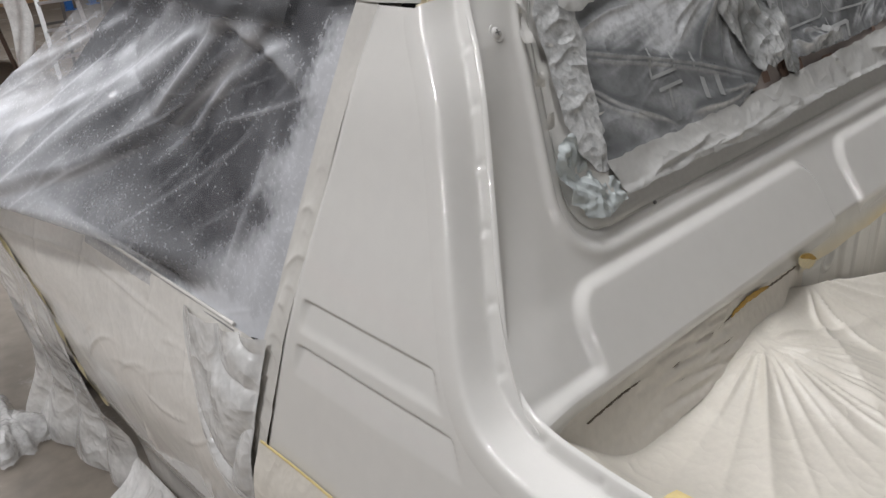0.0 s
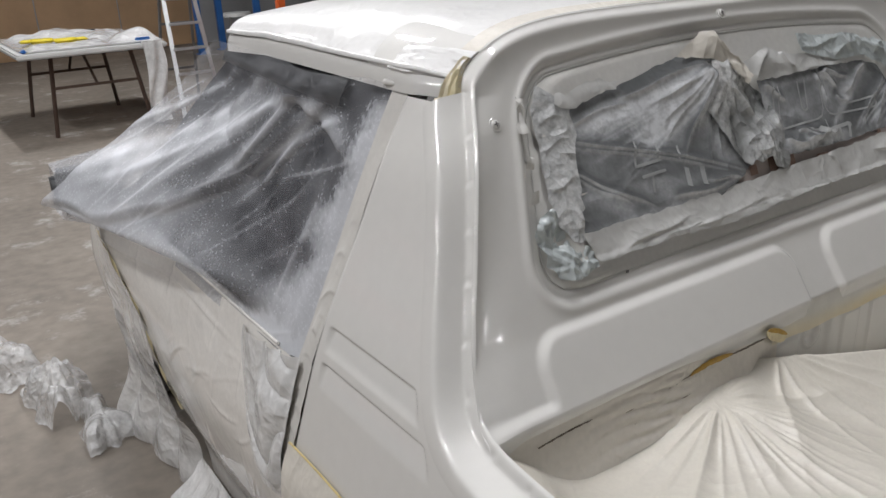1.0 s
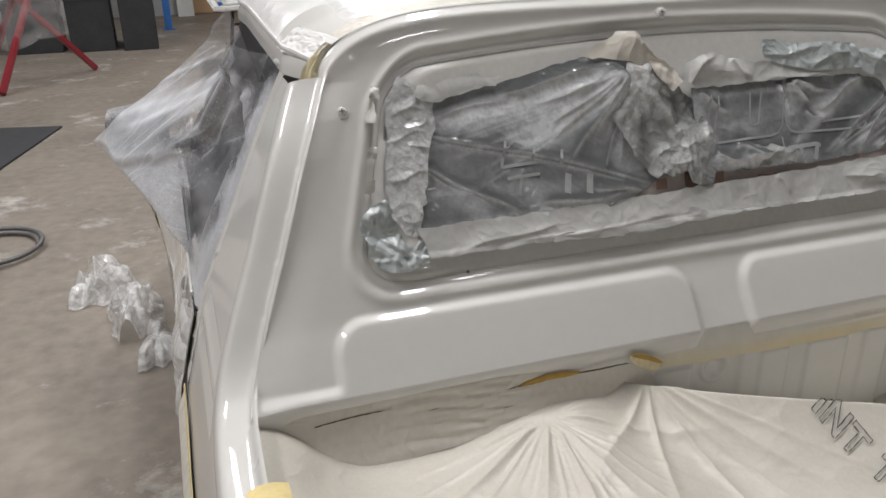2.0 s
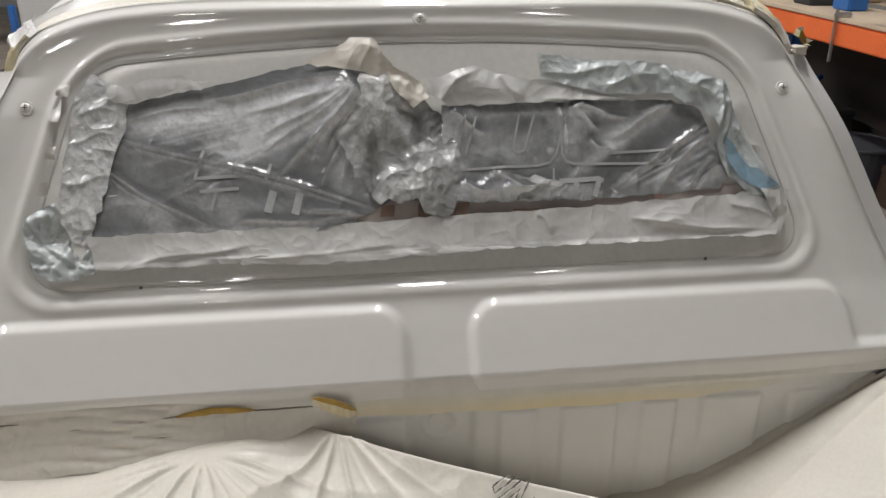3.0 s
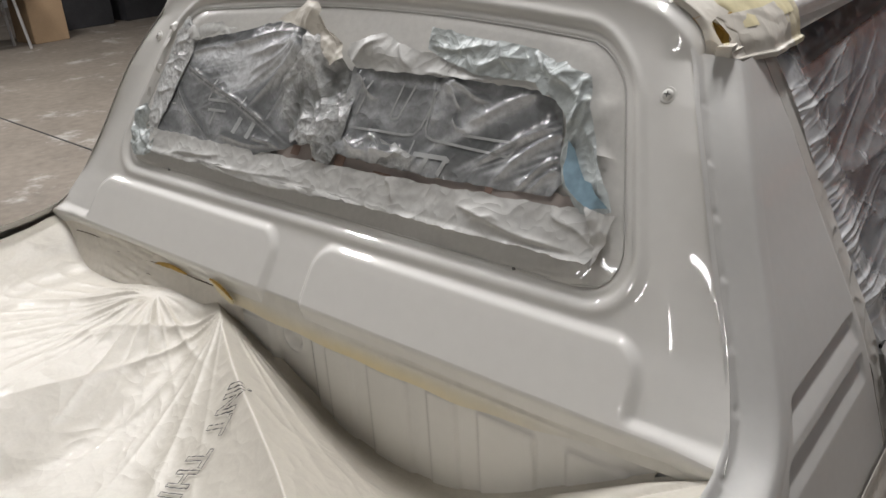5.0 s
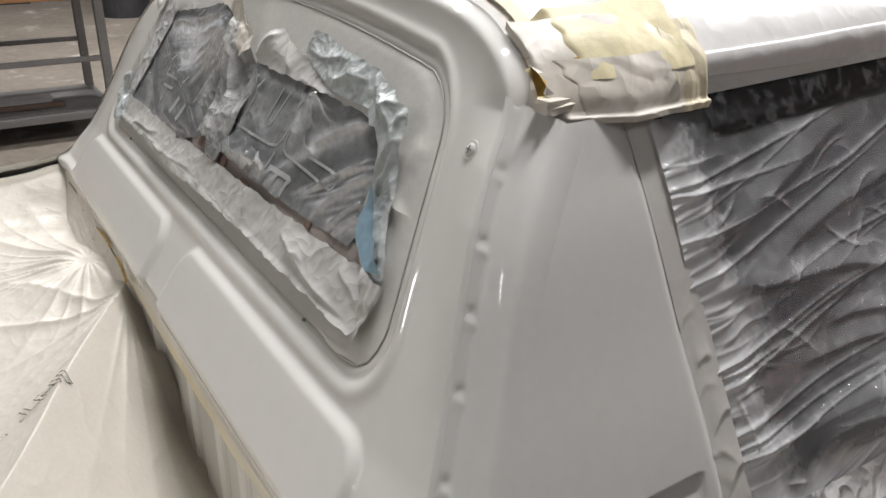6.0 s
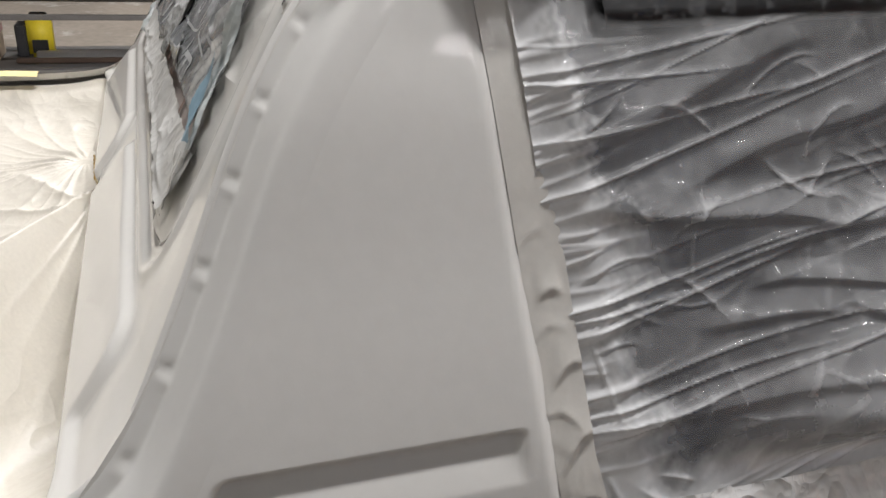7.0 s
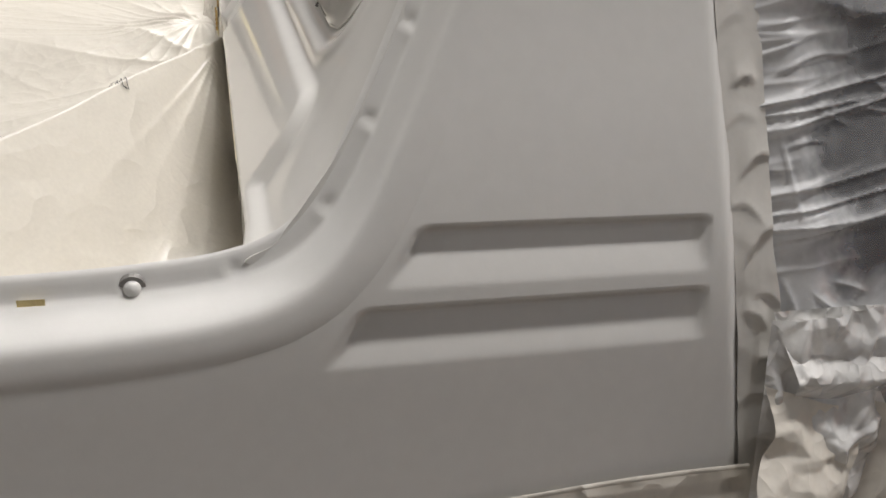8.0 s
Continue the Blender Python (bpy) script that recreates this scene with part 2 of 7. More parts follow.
# ---- room ----
FLOOR = mat("dusty_concrete", (0.215, 0.185, 0.152), rough=0.62, vary=0.3, scale=1.6, fine=14, bump=0.25, bump_scale=30)
nt = FLOOR.node_tree
tc = nt.nodes.new("ShaderNodeTexCoord")
n1 = nt.nodes.new("ShaderNodeTexNoise")
n1.inputs["Scale"].default_value, n1.inputs["Detail"].default_value, n1.inputs["Roughness"].default_value = 2.3, 9, 0.72
nt.links.new(tc.outputs["Object"], n1.inputs["Vector"])
rg_ = nt.nodes.new("ShaderNodeMapRange")
rg_.inputs["From Min"].default_value, rg_.inputs["From Max"].default_value, rg_.inputs["To Max"].default_value = 0.56, 0.72, 0.75
nt.links.new(n1.outputs["Fac"], rg_.inputs["Value"])
mx = nt.nodes.new("ShaderNodeMix")
mx.data_type = "RGBA"
mx.inputs[7].default_value = (0.62, 0.6, 0.57, 1)
pb = nt.nodes["Principled BSDF"]
src = pb.inputs["Base Color"].links[0].from_socket
nt.links.new(rg_.outputs[0], mx.inputs[0])
nt.links.new(src, mx.inputs[6])
nt.links.new(mx.outputs[2], pb.inputs["Base Color"])
WALL = mat("grey_shop_wall", (0.34, 0.34, 0.34), rough=0.8, vary=0.12, scale=1.2)
PLY = mat("plywood", (0.42, 0.27, 0.15), rough=0.6, vary=0.2, scale=3)
CEIL = mat("dull_roof_sheet", (0.3, 0.3, 0.3), rough=0.7, vary=0.1)
X0, X1, Y0, Y1, H = -14.0, 7.0, -9.0, 13.2, 5.0
tagged(part("floor", box_bm((X1 - X0 + 0.4, Y1 - Y0 + 0.4, 0.2), ((X0 + X1) / 2, (Y0 + Y1) / 2, -0.1)), FLOOR), "worn dusty concrete workshop floor with white paint dust", "floor", kind="structure")
tagged(part("ceiling", box_bm((X1 - X0 + 0.4, Y1 - Y0 + 0.4, 0.1), ((X0 + X1) / 2, (Y0 + Y1) / 2, H + 0.05)), CEIL), "plain grey workshop ceiling", "ceiling", kind="structure")
for nm, size, at in (("wall_north", (X1 - X0 + 0.4, 0.2, H), ((X0 + X1) / 2, Y1 + 0.1, H / 2)), ("wall_south", (X1 - X0 + 0.4, 0.2, H), ((X0 + X1) / 2, Y0 - 0.1, H / 2)),
                     ("wall_east", (0.2, Y1 - Y0, H), (X1 + 0.1, (Y0 + Y1) / 2, H / 2)), ("wall_west", (0.2, Y1 - Y0, H), (X0 - 0.1, (Y0 + Y1) / 2, H / 2))):
    tagged(part(nm, box_bm(size, at), WALL), "plain grey workshop wall", "wall", kind="structure")

TUBE = bpy.data.materials.new("lit_tube")
TUBE.use_nodes = True
TUBE.node_tree.nodes["Principled BSDF"].inputs["Emission Color"].default_value = (1, 0.96, 0.9, 1)
TUBE.node_tree.nodes["Principled BSDF"].inputs["Emission Strength"].default_value = 4
WHITE_METAL = mat("white_enamel", (0.7, 0.7, 0.68), rough=0.4, vary=0.05)
for x, y, power in LAMPS:
    fx = empty("ceiling_light", (x, y, H - 0.35))
    tagged(fx, "long white ceiling strip light with lit tubes, unseen and assumed", "light", "ceiling strip lights")
    part("housing", box_bm((0.3, 1.5, 0.06), (0, 0, 0.06), 0.01), WHITE_METAL, fx)
    for dx in (-0.08, 0.08):
        part("tube", box_bm((0.03, 1.4, 0.03), (dx, 0, -0.0), 0.008), TUBE, fx)
    for dy in (-0.6, 0.6):
        part("hanger", box_bm((0.012, 0.012, 0.26), (0, dy, 0.22)), STEEL, fx)
    la = bpy.data.lights.new("strip", "AREA")
    la.shape, la.size, la.size_y, la.energy, la.color = "RECTANGLE", 0.28, 1.45, LAMP_W * power, (1.0, 0.985, 0.99)
    lo = new("strip_glow", la)
    lo.location = (x, y, H - 0.40)

# ---- pickup ----
ZS = [0.15, 0.3, 0.4, 0.5, 0.6, 0.70, 0.776, 0.83, 0.875, 0.951, 1.025, 1.157, 1.262, 1.32]
XS = [0.86, 0.915, 0.935, 0.945, 0.938, 0.912, 0.893, 0.877, 0.860, 0.828, 0.795, 0.742, 0.690, 0.66]


def side_x(z):
    """Half width of the body at height z."""
    z = np.asarray(z, float)
    tot, wt = 0.0, 0.0
    for k in range(-4, 5):
        w_ = 5 - abs(k)
        tot, wt = tot + w_ * np.interp(z + 0.011 * k, ZS, XS), wt + w_
    return tot / wt


def panel_y(z):
    z = np.asarray(z, float)
    up = (z - 1.22) * 0.56
    low = -0.166 - (0.925 - z) * 0.68
    k = sstep(0.9, 0.945, z)
    return low * (1 - k) + up * k


def rbox(dx, dz, hx, hz, r):
    qx, qz = np.abs(dx) - hx + r, np.abs(dz) - hz + r
    return np.hypot(np.maximum(qx, 0), np.maximum(qz, 0)) + np.minimum(np.maximum(qx, qz), 0) - r


def window_sd(x, z):
    """Distance from the rear window's outer bead; negative inside."""
    xx = x * 0.6 / (0.6 + (1.11 - z) * 0.33)
    zz = z + 0.085 * xx * xx * sstep(1.0, 1.25, z)
    return rbox(xx, zz - 1.137, 0.606, 0.183, 0.08)


def panel_d(x, z):
    """Relief of the cab's rear panel."""
    sd = window_sd(x, z)
    d = 0.0035 * np.exp(-((sd - 0.009) / 0.008) ** 2)
    d = d - 0.004 * sstep(0.004, -0.006, sd) + 0.001 * np.exp(-((sd + 0.010) / 0.004) ** 2) - 0.002 * sstep(-0.013, -0.018, sd)
    for x0, x1 in ((-0.685, -0.052), (0.052, 0.685)):
        w = 1 + (0.93 - z) * 0.12
        pd = rbox(x - (x0 + x1) / 2 * w, z - 0.79, (x1 - x0) / 2 * w, 0.135, 0.045)
        d = d + 0.010 * sstep(0.009, -0.009, pd)
    low = sstep(0.85, 0.833, z) * sstep(0.052, 0.09, np.abs(x))
    return d * (1 - low) + 0.010 * low


def panel_point(x, z, off=0.0):
    """The place off metres behind the panel's plane."""
    return np.stack([np.asarray(x, float) + 0 * z, panel_y(z) - 0.872 * off, z + 0.489 * off], -1)


pickup = empty("pickup_truck")
tagged(pickup, "cream pickup truck in fresh paint, masked for spraying", "pickup truck")

EY = [0.045, 0.026, -0.016, -0.049, -0.0785, -0.1015, -0.125, -0.1535, -0.172, -0.194, -0.222, -0.272, -0.346, -0.428, -0.7, -1.4, -2.3]
EZ = [1.30, 1.262, 1.21, 1.158, 1.097, 1.045, 0.995, 0.938, 0.903, 0.873, 0.852, 0.840, 0.834, 0.831, 0.829, 0.829, 0.829]
INSET = 0.044
u = np.concatenate([np.linspace(-1, -0.9, 40), np.linspace(-0.9, 0.9, 360)[1:-1], np.linspace(0.9, 1, 40)])
zt = 1.262 + 0.112 * np.sqrt(np.maximum(0, 1 - np.abs(u) ** 6))
v = np.linspace(0, 1, 210)
Z = 0.832 + v[None, :] * (zt[:, None] - 0.832)
Xp = u[:, None] * (side_x(np.minimum(Z, 1.262)) - INSET)
# the panel rolls over into the roof at its upper edge
edge = (zt[:, None] - Z)
P = panel_point(Xp, Z, panel_d(Xp, Z))
P[..., 1] += sstep(0.9, 0.995, np.abs(u[:, None])) * (np.interp(Z, EZ[::-1], EY[::-1]) + 0.004 - panel_y(Z)) * sstep(0.81, 1.0, Z) * sstep(1.3, 1.26, Z)
# above the window the sheet stands more upright; at its sides it meets the pillar's rolled edge
P[..., 1] -= 3.6 * np.clip(0.074 - edge, 0, 0.074) ** 2 * sstep(1.0, 0.9, np.abs(u[:, None]))
P[..., 1] += 0.018 * sstep(0.026, 0.0, edge) ** 2
P[..., 2] += -0.004 * sstep(0.02, 0.0, edge)
cab = grid("cab_rear_panel", P, PAINT, pickup, flip=True)
TOP = P[:, -1, :].copy()
for k in (0, -1):
    G = np.stack([P[k], P[k] + np.array([0, 0.012, -0.006]), P[k] + np.array([0, 0.035, -0.018])])
    grid("panel_return", G, PAINT, pickup, flip=k == -1)

# fold under the stamped pads, and the bed's front wall with its ribs
base = P[:, 0, :].copy()
fold_y = float(base[len(base) // 2, 1])
fz = np.concatenate([[0.0, 0.0035, 0.008, 0.014, 0.022], np.linspace(0.032, 0.49, 110)])
fy = np.interp(fz, [0, 0.0035, 0.008, 0.014, 0.022, 0.045, 0.055, 0.5], [0, -0.0016, -0.002, -0.001, 0.002, 0.006, 0.016, 0.018])
XX = np.broadcast_to(base[:, 0][:, None], (len(u), len(fz)))
ZZ = base[:, 2][:, None] - fz[None, :]
rib = np.zeros_like(XX)
for x0, x1 in ((0.095, 0.157), (0.2, 0.294), (0.336, 0.396), (0.44, 0.545), (-0.16, -0.055), (-0.3, -0.2), (0.6, 0.7)):
    rib = rib + sstep(0.004, -0.004, rbox(XX - (x0 + x1) / 2, ZZ - 0.45, (x1 - x0) / 2, 0.305, 0.008))
dim = np.hypot(XX, ZZ - 0.735)
YY = base[:, 1][:, None] + fy[None, :] - 0.005 * rib - 0.004 * sstep(0.034, 0.028, dim) + 0.010 * sstep(0.026, 0.012, dim)
grid("bed_front_wall", np.stack([XX, YY, ZZ], -1), PAINT, pickup)

# rear edge of the side panel: down the pillar, round the bend, along the bed rail
ey, ez = np.array(EY), np.array(EZ)
arc = np.concatenate([[0], np.cumsum(np.hypot(np.diff(ey), np.diff(ez)))])
sa = np.concatenate([np.arange(arc[1] - 0.018, 0.9, 0.004), np.arange(0.9, arc[-1], 0.05)])


def smooth_along(s, vals):
    tot = 0
    for k in (-0.02, -0.01, 0, 0.01, 0.02):
        tot = tot + np.interp(np.clip(s + k, 0, arc[-1]), arc, vals)
    return tot / 5


cy, cz = smooth_along(sa, ey), smooth_along(sa, ez)
ty, tz = np.gradient(cy), np.gradient(cz)
ln = np.hypot(ty, tz)
ny, nz = -tz / ln, ty / ln
ny, nz = np.where(ny < 0, ny, ny), np.where(nz > 0, nz, nz)
prof_n = np.array([-0.001, 0.0, 0.003, 0.008, 0.013, 0.0165, 0.0185, 0.0197, 0.0211, 0.0232, 0.0258, 0.0282, 0.0304, 0.0328, 0.0358, 0.040, 0.047, 0.055, 0.063])
prof_i = np.array([0.050, 0.0475, 0.0458, 0.0452, 0.0447, 0.0441, 0.0428, 0.0395, 0.034, 0.025, 0.0155, 0.0085, 0.0044, 0.0021, 0.0009, 0.0003, 0.0, 0.0, 0.0014])
DIM_Z = [1.22, 1.157, 1.094, 1.026, 0.951, 0.887]
dim_s = [float(np.interp(-z0, -cz, sa)) for z0 in DIM_Z] + [0.56, 0.64, 0.80]


def louvre_depth(y, z):
    """Two long vent recesses pressed into the pillar."""
    d = np.zeros_like(y)
    for zt_, zb_, ya in ((0.876, 0.831, -0.100), (0.813, 0.768, -0.150)):
        k = (zt_ - z) / (zt_ - zb_)
        rear = ya - 0.032 * k
        front = 0.168 + 0.004 * k
        inside = sstep(0.0, 0.010, y - rear + 0.004) * sstep(0.0, 0.012, front - y + 0.003)
        fall = np.interp(k, [-0.04, 0.0, 0.10, 0.18, 0.94, 1.04], [0, 0.08, 0.95, 1.0, 0.1, 0.0])
        d = d + 0.0095 * inside * fall
    return d


def body_side(sg, label):
    side = empty("side_panel")
    side.parent = pickup
    side["label"] = label
    # rolled edge with its row of spot-weld dents
    SY = cy[:, None] + prof_n[None, :] * ny[:, None]
    SZ = cz[:, None] + prof_n[None, :] * nz[:, None]
    SI = np.broadcast_to(prof_i, SY.shape).copy()
    for s0 in dim_s:
        SI += 0.0026 * np.exp(-((sa[:, None] - s0) / 0.0055) ** 2 - ((prof_n[None, :] - 0.013) / 0.005) ** 2)
        SI -= 0.0018 * np.exp(-((sa[:, None] - s0 - 0.009) / 0.005) ** 2 - ((prof_n[None, :] - 0.015) / 0.005) ** 2)
    SXX = side_x(SZ) - SI + 0.0012
    grid("edge", np.stack([sg * SXX, SY, SZ], -1), SATIN if sg > 0 else PAINT, side, flip=sg > 0)
    # broad skin
    mz = np.concatenate([np.arange(0.16, 0.59, 0.04), np.arange(0.6, 0.740, 0.012), np.arange(0.745, 0.894, 0.0025), np.arange(0.897, 1.255, 0.008), [1.258]])
    rows = []
    keep = []
    ty_ = np.concatenate([np.arange(-2.3, -0.4, 0.1), np.arange(-0.4, 0.3, 0.005)])
    skin_front = lambda z: np.interp(z, [0.2, 0.6, 0.75, 0.98, 1.262], [0.245, 0.236, 0.216, 0.186, 0.153])
    YG, ZG = np.meshgrid(ty_, mz, indexing="ij")
    FR = skin_front(ZG)
    YG = np.minimum(YG, FR)
    # distance inside the swept edge
    eyz = np.interp(-ZG, -cz[cz > 0.8295], cy[cz > 0.8295])
    inside = np.full(YG.shape, True)
    dmin = np.full(YG.shape, 9.0)
    for k in range(0, len(sa), 2):
        dd = (YG - cy[k]) * ny[k] + (ZG - cz[k]) * nz[k]
        tt = np.abs((YG - cy[k]) * ty[k] / ln[k] + (ZG - cz[k]) * tz[k] / ln[k])
        near = tt < (0.006 if sa[k] < 0.9 else 0.06)
        dmin = np.where(near & (np.abs(dd) < np.abs(dmin)), dd, dmin)
    ok = (dmin > 0.04)
    ok &= ~((ZG > 0.83) & (YG < eyz))
    ok &= ~((ZG > 0.79) & (YG < -0.3))
    XG = side_x(ZG) - louvre_depth(YG, ZG)
    XG = XG - 0.006 * sstep(0.014, 0.0, FR - YG)
    face = ok[:-1, :-1] & ok[1:, 1:] & ok[1:, :-1] & ok[:-1, 1:] & (YG[1:, :-1] - YG[:-1, :-1] > 1e-5)
    grid("skin", np.stack([sg * XG, YG, ZG], -1), SATIN if sg > 0 else PAINT, side, keep=face, flip=sg < 0)
    # turned-in front edge at the door gap
    zf = np.linspace(0.2, 1.262, 80)
    fy = skin_front(zf)
    x0 = side_x(zf) - 0.006
    F = np.stack([np.stack([sg * (x0 - d), fy + e, zf], -1) for d, e in ((0, 0), (0.004, 0.003), (0.02, 0.004), (0.05, 0.004))])
    grid("return_flange", F, PAINT, side, flip=sg > 0)
    # drip gutter over the pillar
    g = np.linspace(0, 1, 30)
    pts = [(sg * (0.652 + 0.04 * min(1, t * 8) - 0.002 * t), 0.085 + 0.98 * t, 1.266 + 0.006 * min(1, t * 6) + 0.022 * t) for t in g * 0.13]
    tube("gutter", pts, 0.0055, PAINT, side)
    return side


body_side(1, "satin cream pillar panel with two pressed vents")
body_side(-1, "glossy cream pillar panel with two pressed vents")

# roof
w = np.linspace(0, 1, 60)
R = np.zeros((len(u), len(w), 3))
for k, t in enumerate(w):
    yy = TOP[:, 1] * (1 - t) + (1.02 - 0.06 * np.abs(u) ** 3) * t
    rise = 0.035 * np.sqrt(np.maximum(0, 1 - np.abs(u) ** 5)) * math.sin(min(1, t * 1.35) * math.pi / 2) - 0.03 * max(0, t - 0.75) * 2 - 0.085 * t * t * (1 - np.abs(u) ** 4)
    R[:, k, 0] = TOP[:, 0] * (1 + 0.07 * min(1, t * 9))
    R[:, k, 1] = yy
    R[:, k, 2] = TOP[:, 2] + rise + 0.022 * t
grid("roof", R, PAINT, pickup, flip=True)

# screws and bolts
def screw(x, z):
    s = empty("screw", panel_point(np.array(x), np.array(z), 0.001)[:])
    s.location.y -= 0.006 * (z > 1.3)
    s.parent = pickup
    s.rotation_euler = (radians(90 - 29.2), 0, 0)
    bm = bmesh.new()
    bmesh.ops.create_uvsphere(bm, u_segments=16, v_segments=8, radius=0.0085)
    bmesh.ops.scale(bm, vec=(1, 1, 0.45), verts=bm.verts)
    part("head", bm, PAINT, s, smooth=True)
    part("slot", box_bm((0.0015, 0.009, 0.001), (0, 0, 0.0036)), INK, s)
    part("slot", box_bm((0.009, 0.0015, 0.001), (0, 0, 0.0036)), INK, s)
    bm = bmesh.new()
    bmesh.ops.create_cone(bm, cap_ends=True, segments=20, radius1=0.0125, radius2=0.0115, depth=0.002)
    part("washer", bm, PAINT, s, smooth=False)


for x, z in ((-0.62, 1.22), (0.62, 1.22), (0.0, 1.338)):
    screw(x, z)
for x in (-0.454, 0.454):
    bm = bmesh.new()
    bmesh.ops.create_cone(bm, cap_ends=True, segments=12, radius1=0.0026, radius2=0.0026, depth=0.003)
    bmesh.ops.transform(bm, matrix=pose(x, panel_y(0.968) + 0.003, 0.968, 60), verts=bm.verts)
    part("plug_hole", bm, INK, pickup)
bm = bmesh.new()
bmesh.ops.create_uvsphere(bm, u_segments=14, v_segments=8, radius=0.007)
bolt = part("rail_bolt", bm, SATIN, pickup, smooth=True)
bolt.location = (0.837, -0.332, 0.8205)
bm = bmesh.new()
bmesh.ops.create_cone(bm, cap_ends=True, segments=18, radius1=0.0115, radius2=0.0105, depth=0.004)
bmesh.ops.rotate(bm, matrix=Matrix.Rotation(math.pi / 2, 3, "Y"), verts=bm.verts)
part("washer", bm, mat("dull_washer", (0.22, 0.21, 0.2), rough=0.5, metal=0.3), bolt).location = (-0.003, 0, 0)

# window seal line
ang = np.linspace(0, 2 * math.pi, 240, endpoint=False)
seal = []
for t in ang:
    lo, hi = 0.0, 1.0
    for _ in range(30):
        m_ = (lo + hi) / 2
        if window_sd(np.array(m_ * math.cos(t)), np.array(1.135 + m_ * math.sin(t))) < -0.0165:
            lo = m_
        else:
            hi = m_
    seal.append(tuple(panel_point(np.array(lo * math.cos(t)), np.array(1.135 + lo * math.sin(t)), -0.0035)))
tube("window_seal", seal, 0.0009, mat("pale_seal", (0.5, 0.49, 0.46), rough=0.4), pickup, cyclic=True)

# doors, glass, mirrors
for sg in (1, -1):
    door = empty("door")
    door.parent = pickup
    yz = np.linspace(0.25, 1.5, 40)
    zd = np.linspace(0.2, 0.775, 40)
    YD, ZD = np.meshgrid(yz, zd, indexing="ij")
    grid("door_skin", np.stack([sg * (side_x(ZD) - 0.008), YD, ZD], -1), PAINT, door, flip=sg < 0)
    zg = np.linspace(0.775, 1.262, 20)
    yg = np.linspace(0, 1, 20)
    YG = np.interp(zg, [0.775, 1.262], [0.25, 0.17])[None, :] + yg[:, None] * np.interp(zg, [0.775, 1.262], [1.3, 0.80])[None, :]
    ZG = np.broadcast_to(zg[None, :], YG.shape)
    grid("window_glass", np.stack([sg * (side_x(ZG) - 0.02), YG, ZG], -1), GLASS_DARK, door, flip=sg < 0)
    t = np.linspace(0, 1, 20)
    tf, hf = np.meshgrid(t, np.array([-0.03, -0.029, -0.01, 0.012, 0.03, 0.031]), indexing="ij")
    of = np.broadcast_to(np.array([-0.012, 0.0, 0.003, 0.003, 0.0, -0.012]), tf.shape)
    zf = 1.240 + 0.026 * tf + hf
    grid("window_frame", np.stack([sg * (side_x(zf) - 0.004 + of - 0.012 * tf), (0.285 if sg > 0 else 0.36) + (0.80 if sg > 0 else 0.66) * tf - 0.12 * (hf + 0.03), zf], -1), BLACK, door, flip=sg < 0)
    tube("belt_moulding", [(sg * (side_x(0.778) - 0.002), 0.27 + 1.2 * k, 0.778) for k in t], 0.004, BLACK, door)
    mir = empty("mirror", (sg * 1.0, 1.36, 0.895))
    mir.parent = pickup
    mir["label"] = "dark door mirror under clear film"
    part("mirror_housing", box_bm((0.18, 0.09, 0.12), (0, 0, 0), 0.02), DARK_PLASTIC, mir, smooth=True)
    part("mirror_arm", box_bm((0.14, 0.04, 0.03), (-sg * 0.12, 0.02, -0.05), 0.008), DARK_PLASTIC, mir)

# rest of the truck's body, wheels
for sg in (1, -1):
    fender = empty("front_fender")
    fender.parent = pickup
    YD, ZD = np.meshgrid(np.linspace(1.51, 2.2, 30), np.linspace(0.3, 0.74, 20), indexing="ij")
    grid("fender_skin", np.stack([sg * (side_x(ZD) - 0.012  - 0.06 * sstep(1.9, 2.2, YD)), YD, ZD], -1), PAINT, fender, flip=sg < 0, thick=0.01)
XH, YH = np.meshgrid(np.linspace(-0.78, 0.78, 30), np.linspace(1.7, 2.2, 20), indexing="ij")
grid("hood", np.stack([XH, YH, 0.84 - 0.08 * np.abs(XH / 0.78) ** 3 - 0.05 * sstep(1.9, 2.2, YH)], -1), PAINT, pickup, thick=0.01)
XW, TW = np.meshgrid(np.linspace(-1, 1, 24), np.linspace(0, 1, 10), indexing="ij")
grid("windscreen", np.stack([XW * (0.62 + 0.12 * TW), 0.97 + 0.72 * TW - 0.1 * XW ** 2, 1.375 - 0.1 * np.abs(XW) ** 4 * (1 - TW) - 0.47 * TW], -1), GLASS_DARK, pickup, thick=0.006)
part("bed_floor", box_bm((1.6, 2.0, 0.03), (0, -1.27, 0.36)), PAINT, pickup)
part("tailgate", box_bm((1.66, 0.05, 0.46), (0, -2.28, 0.59), 0.015), PAINT, pickup)
part("bumper", box_bm((1.7, 0.12, 0.16), (0, 2.25, 0.45), 0.03), STEEL, pickup)
part("chassis_rail", box_bm((0.1, 4.4, 0.14), (-0.45, 0.0, 0.33)), BLACK, pickup)
part("chassis_rail", box_bm((0.1, 4.4, 0.14), (0.45, 0.0, 0.33)), BLACK, pickup)
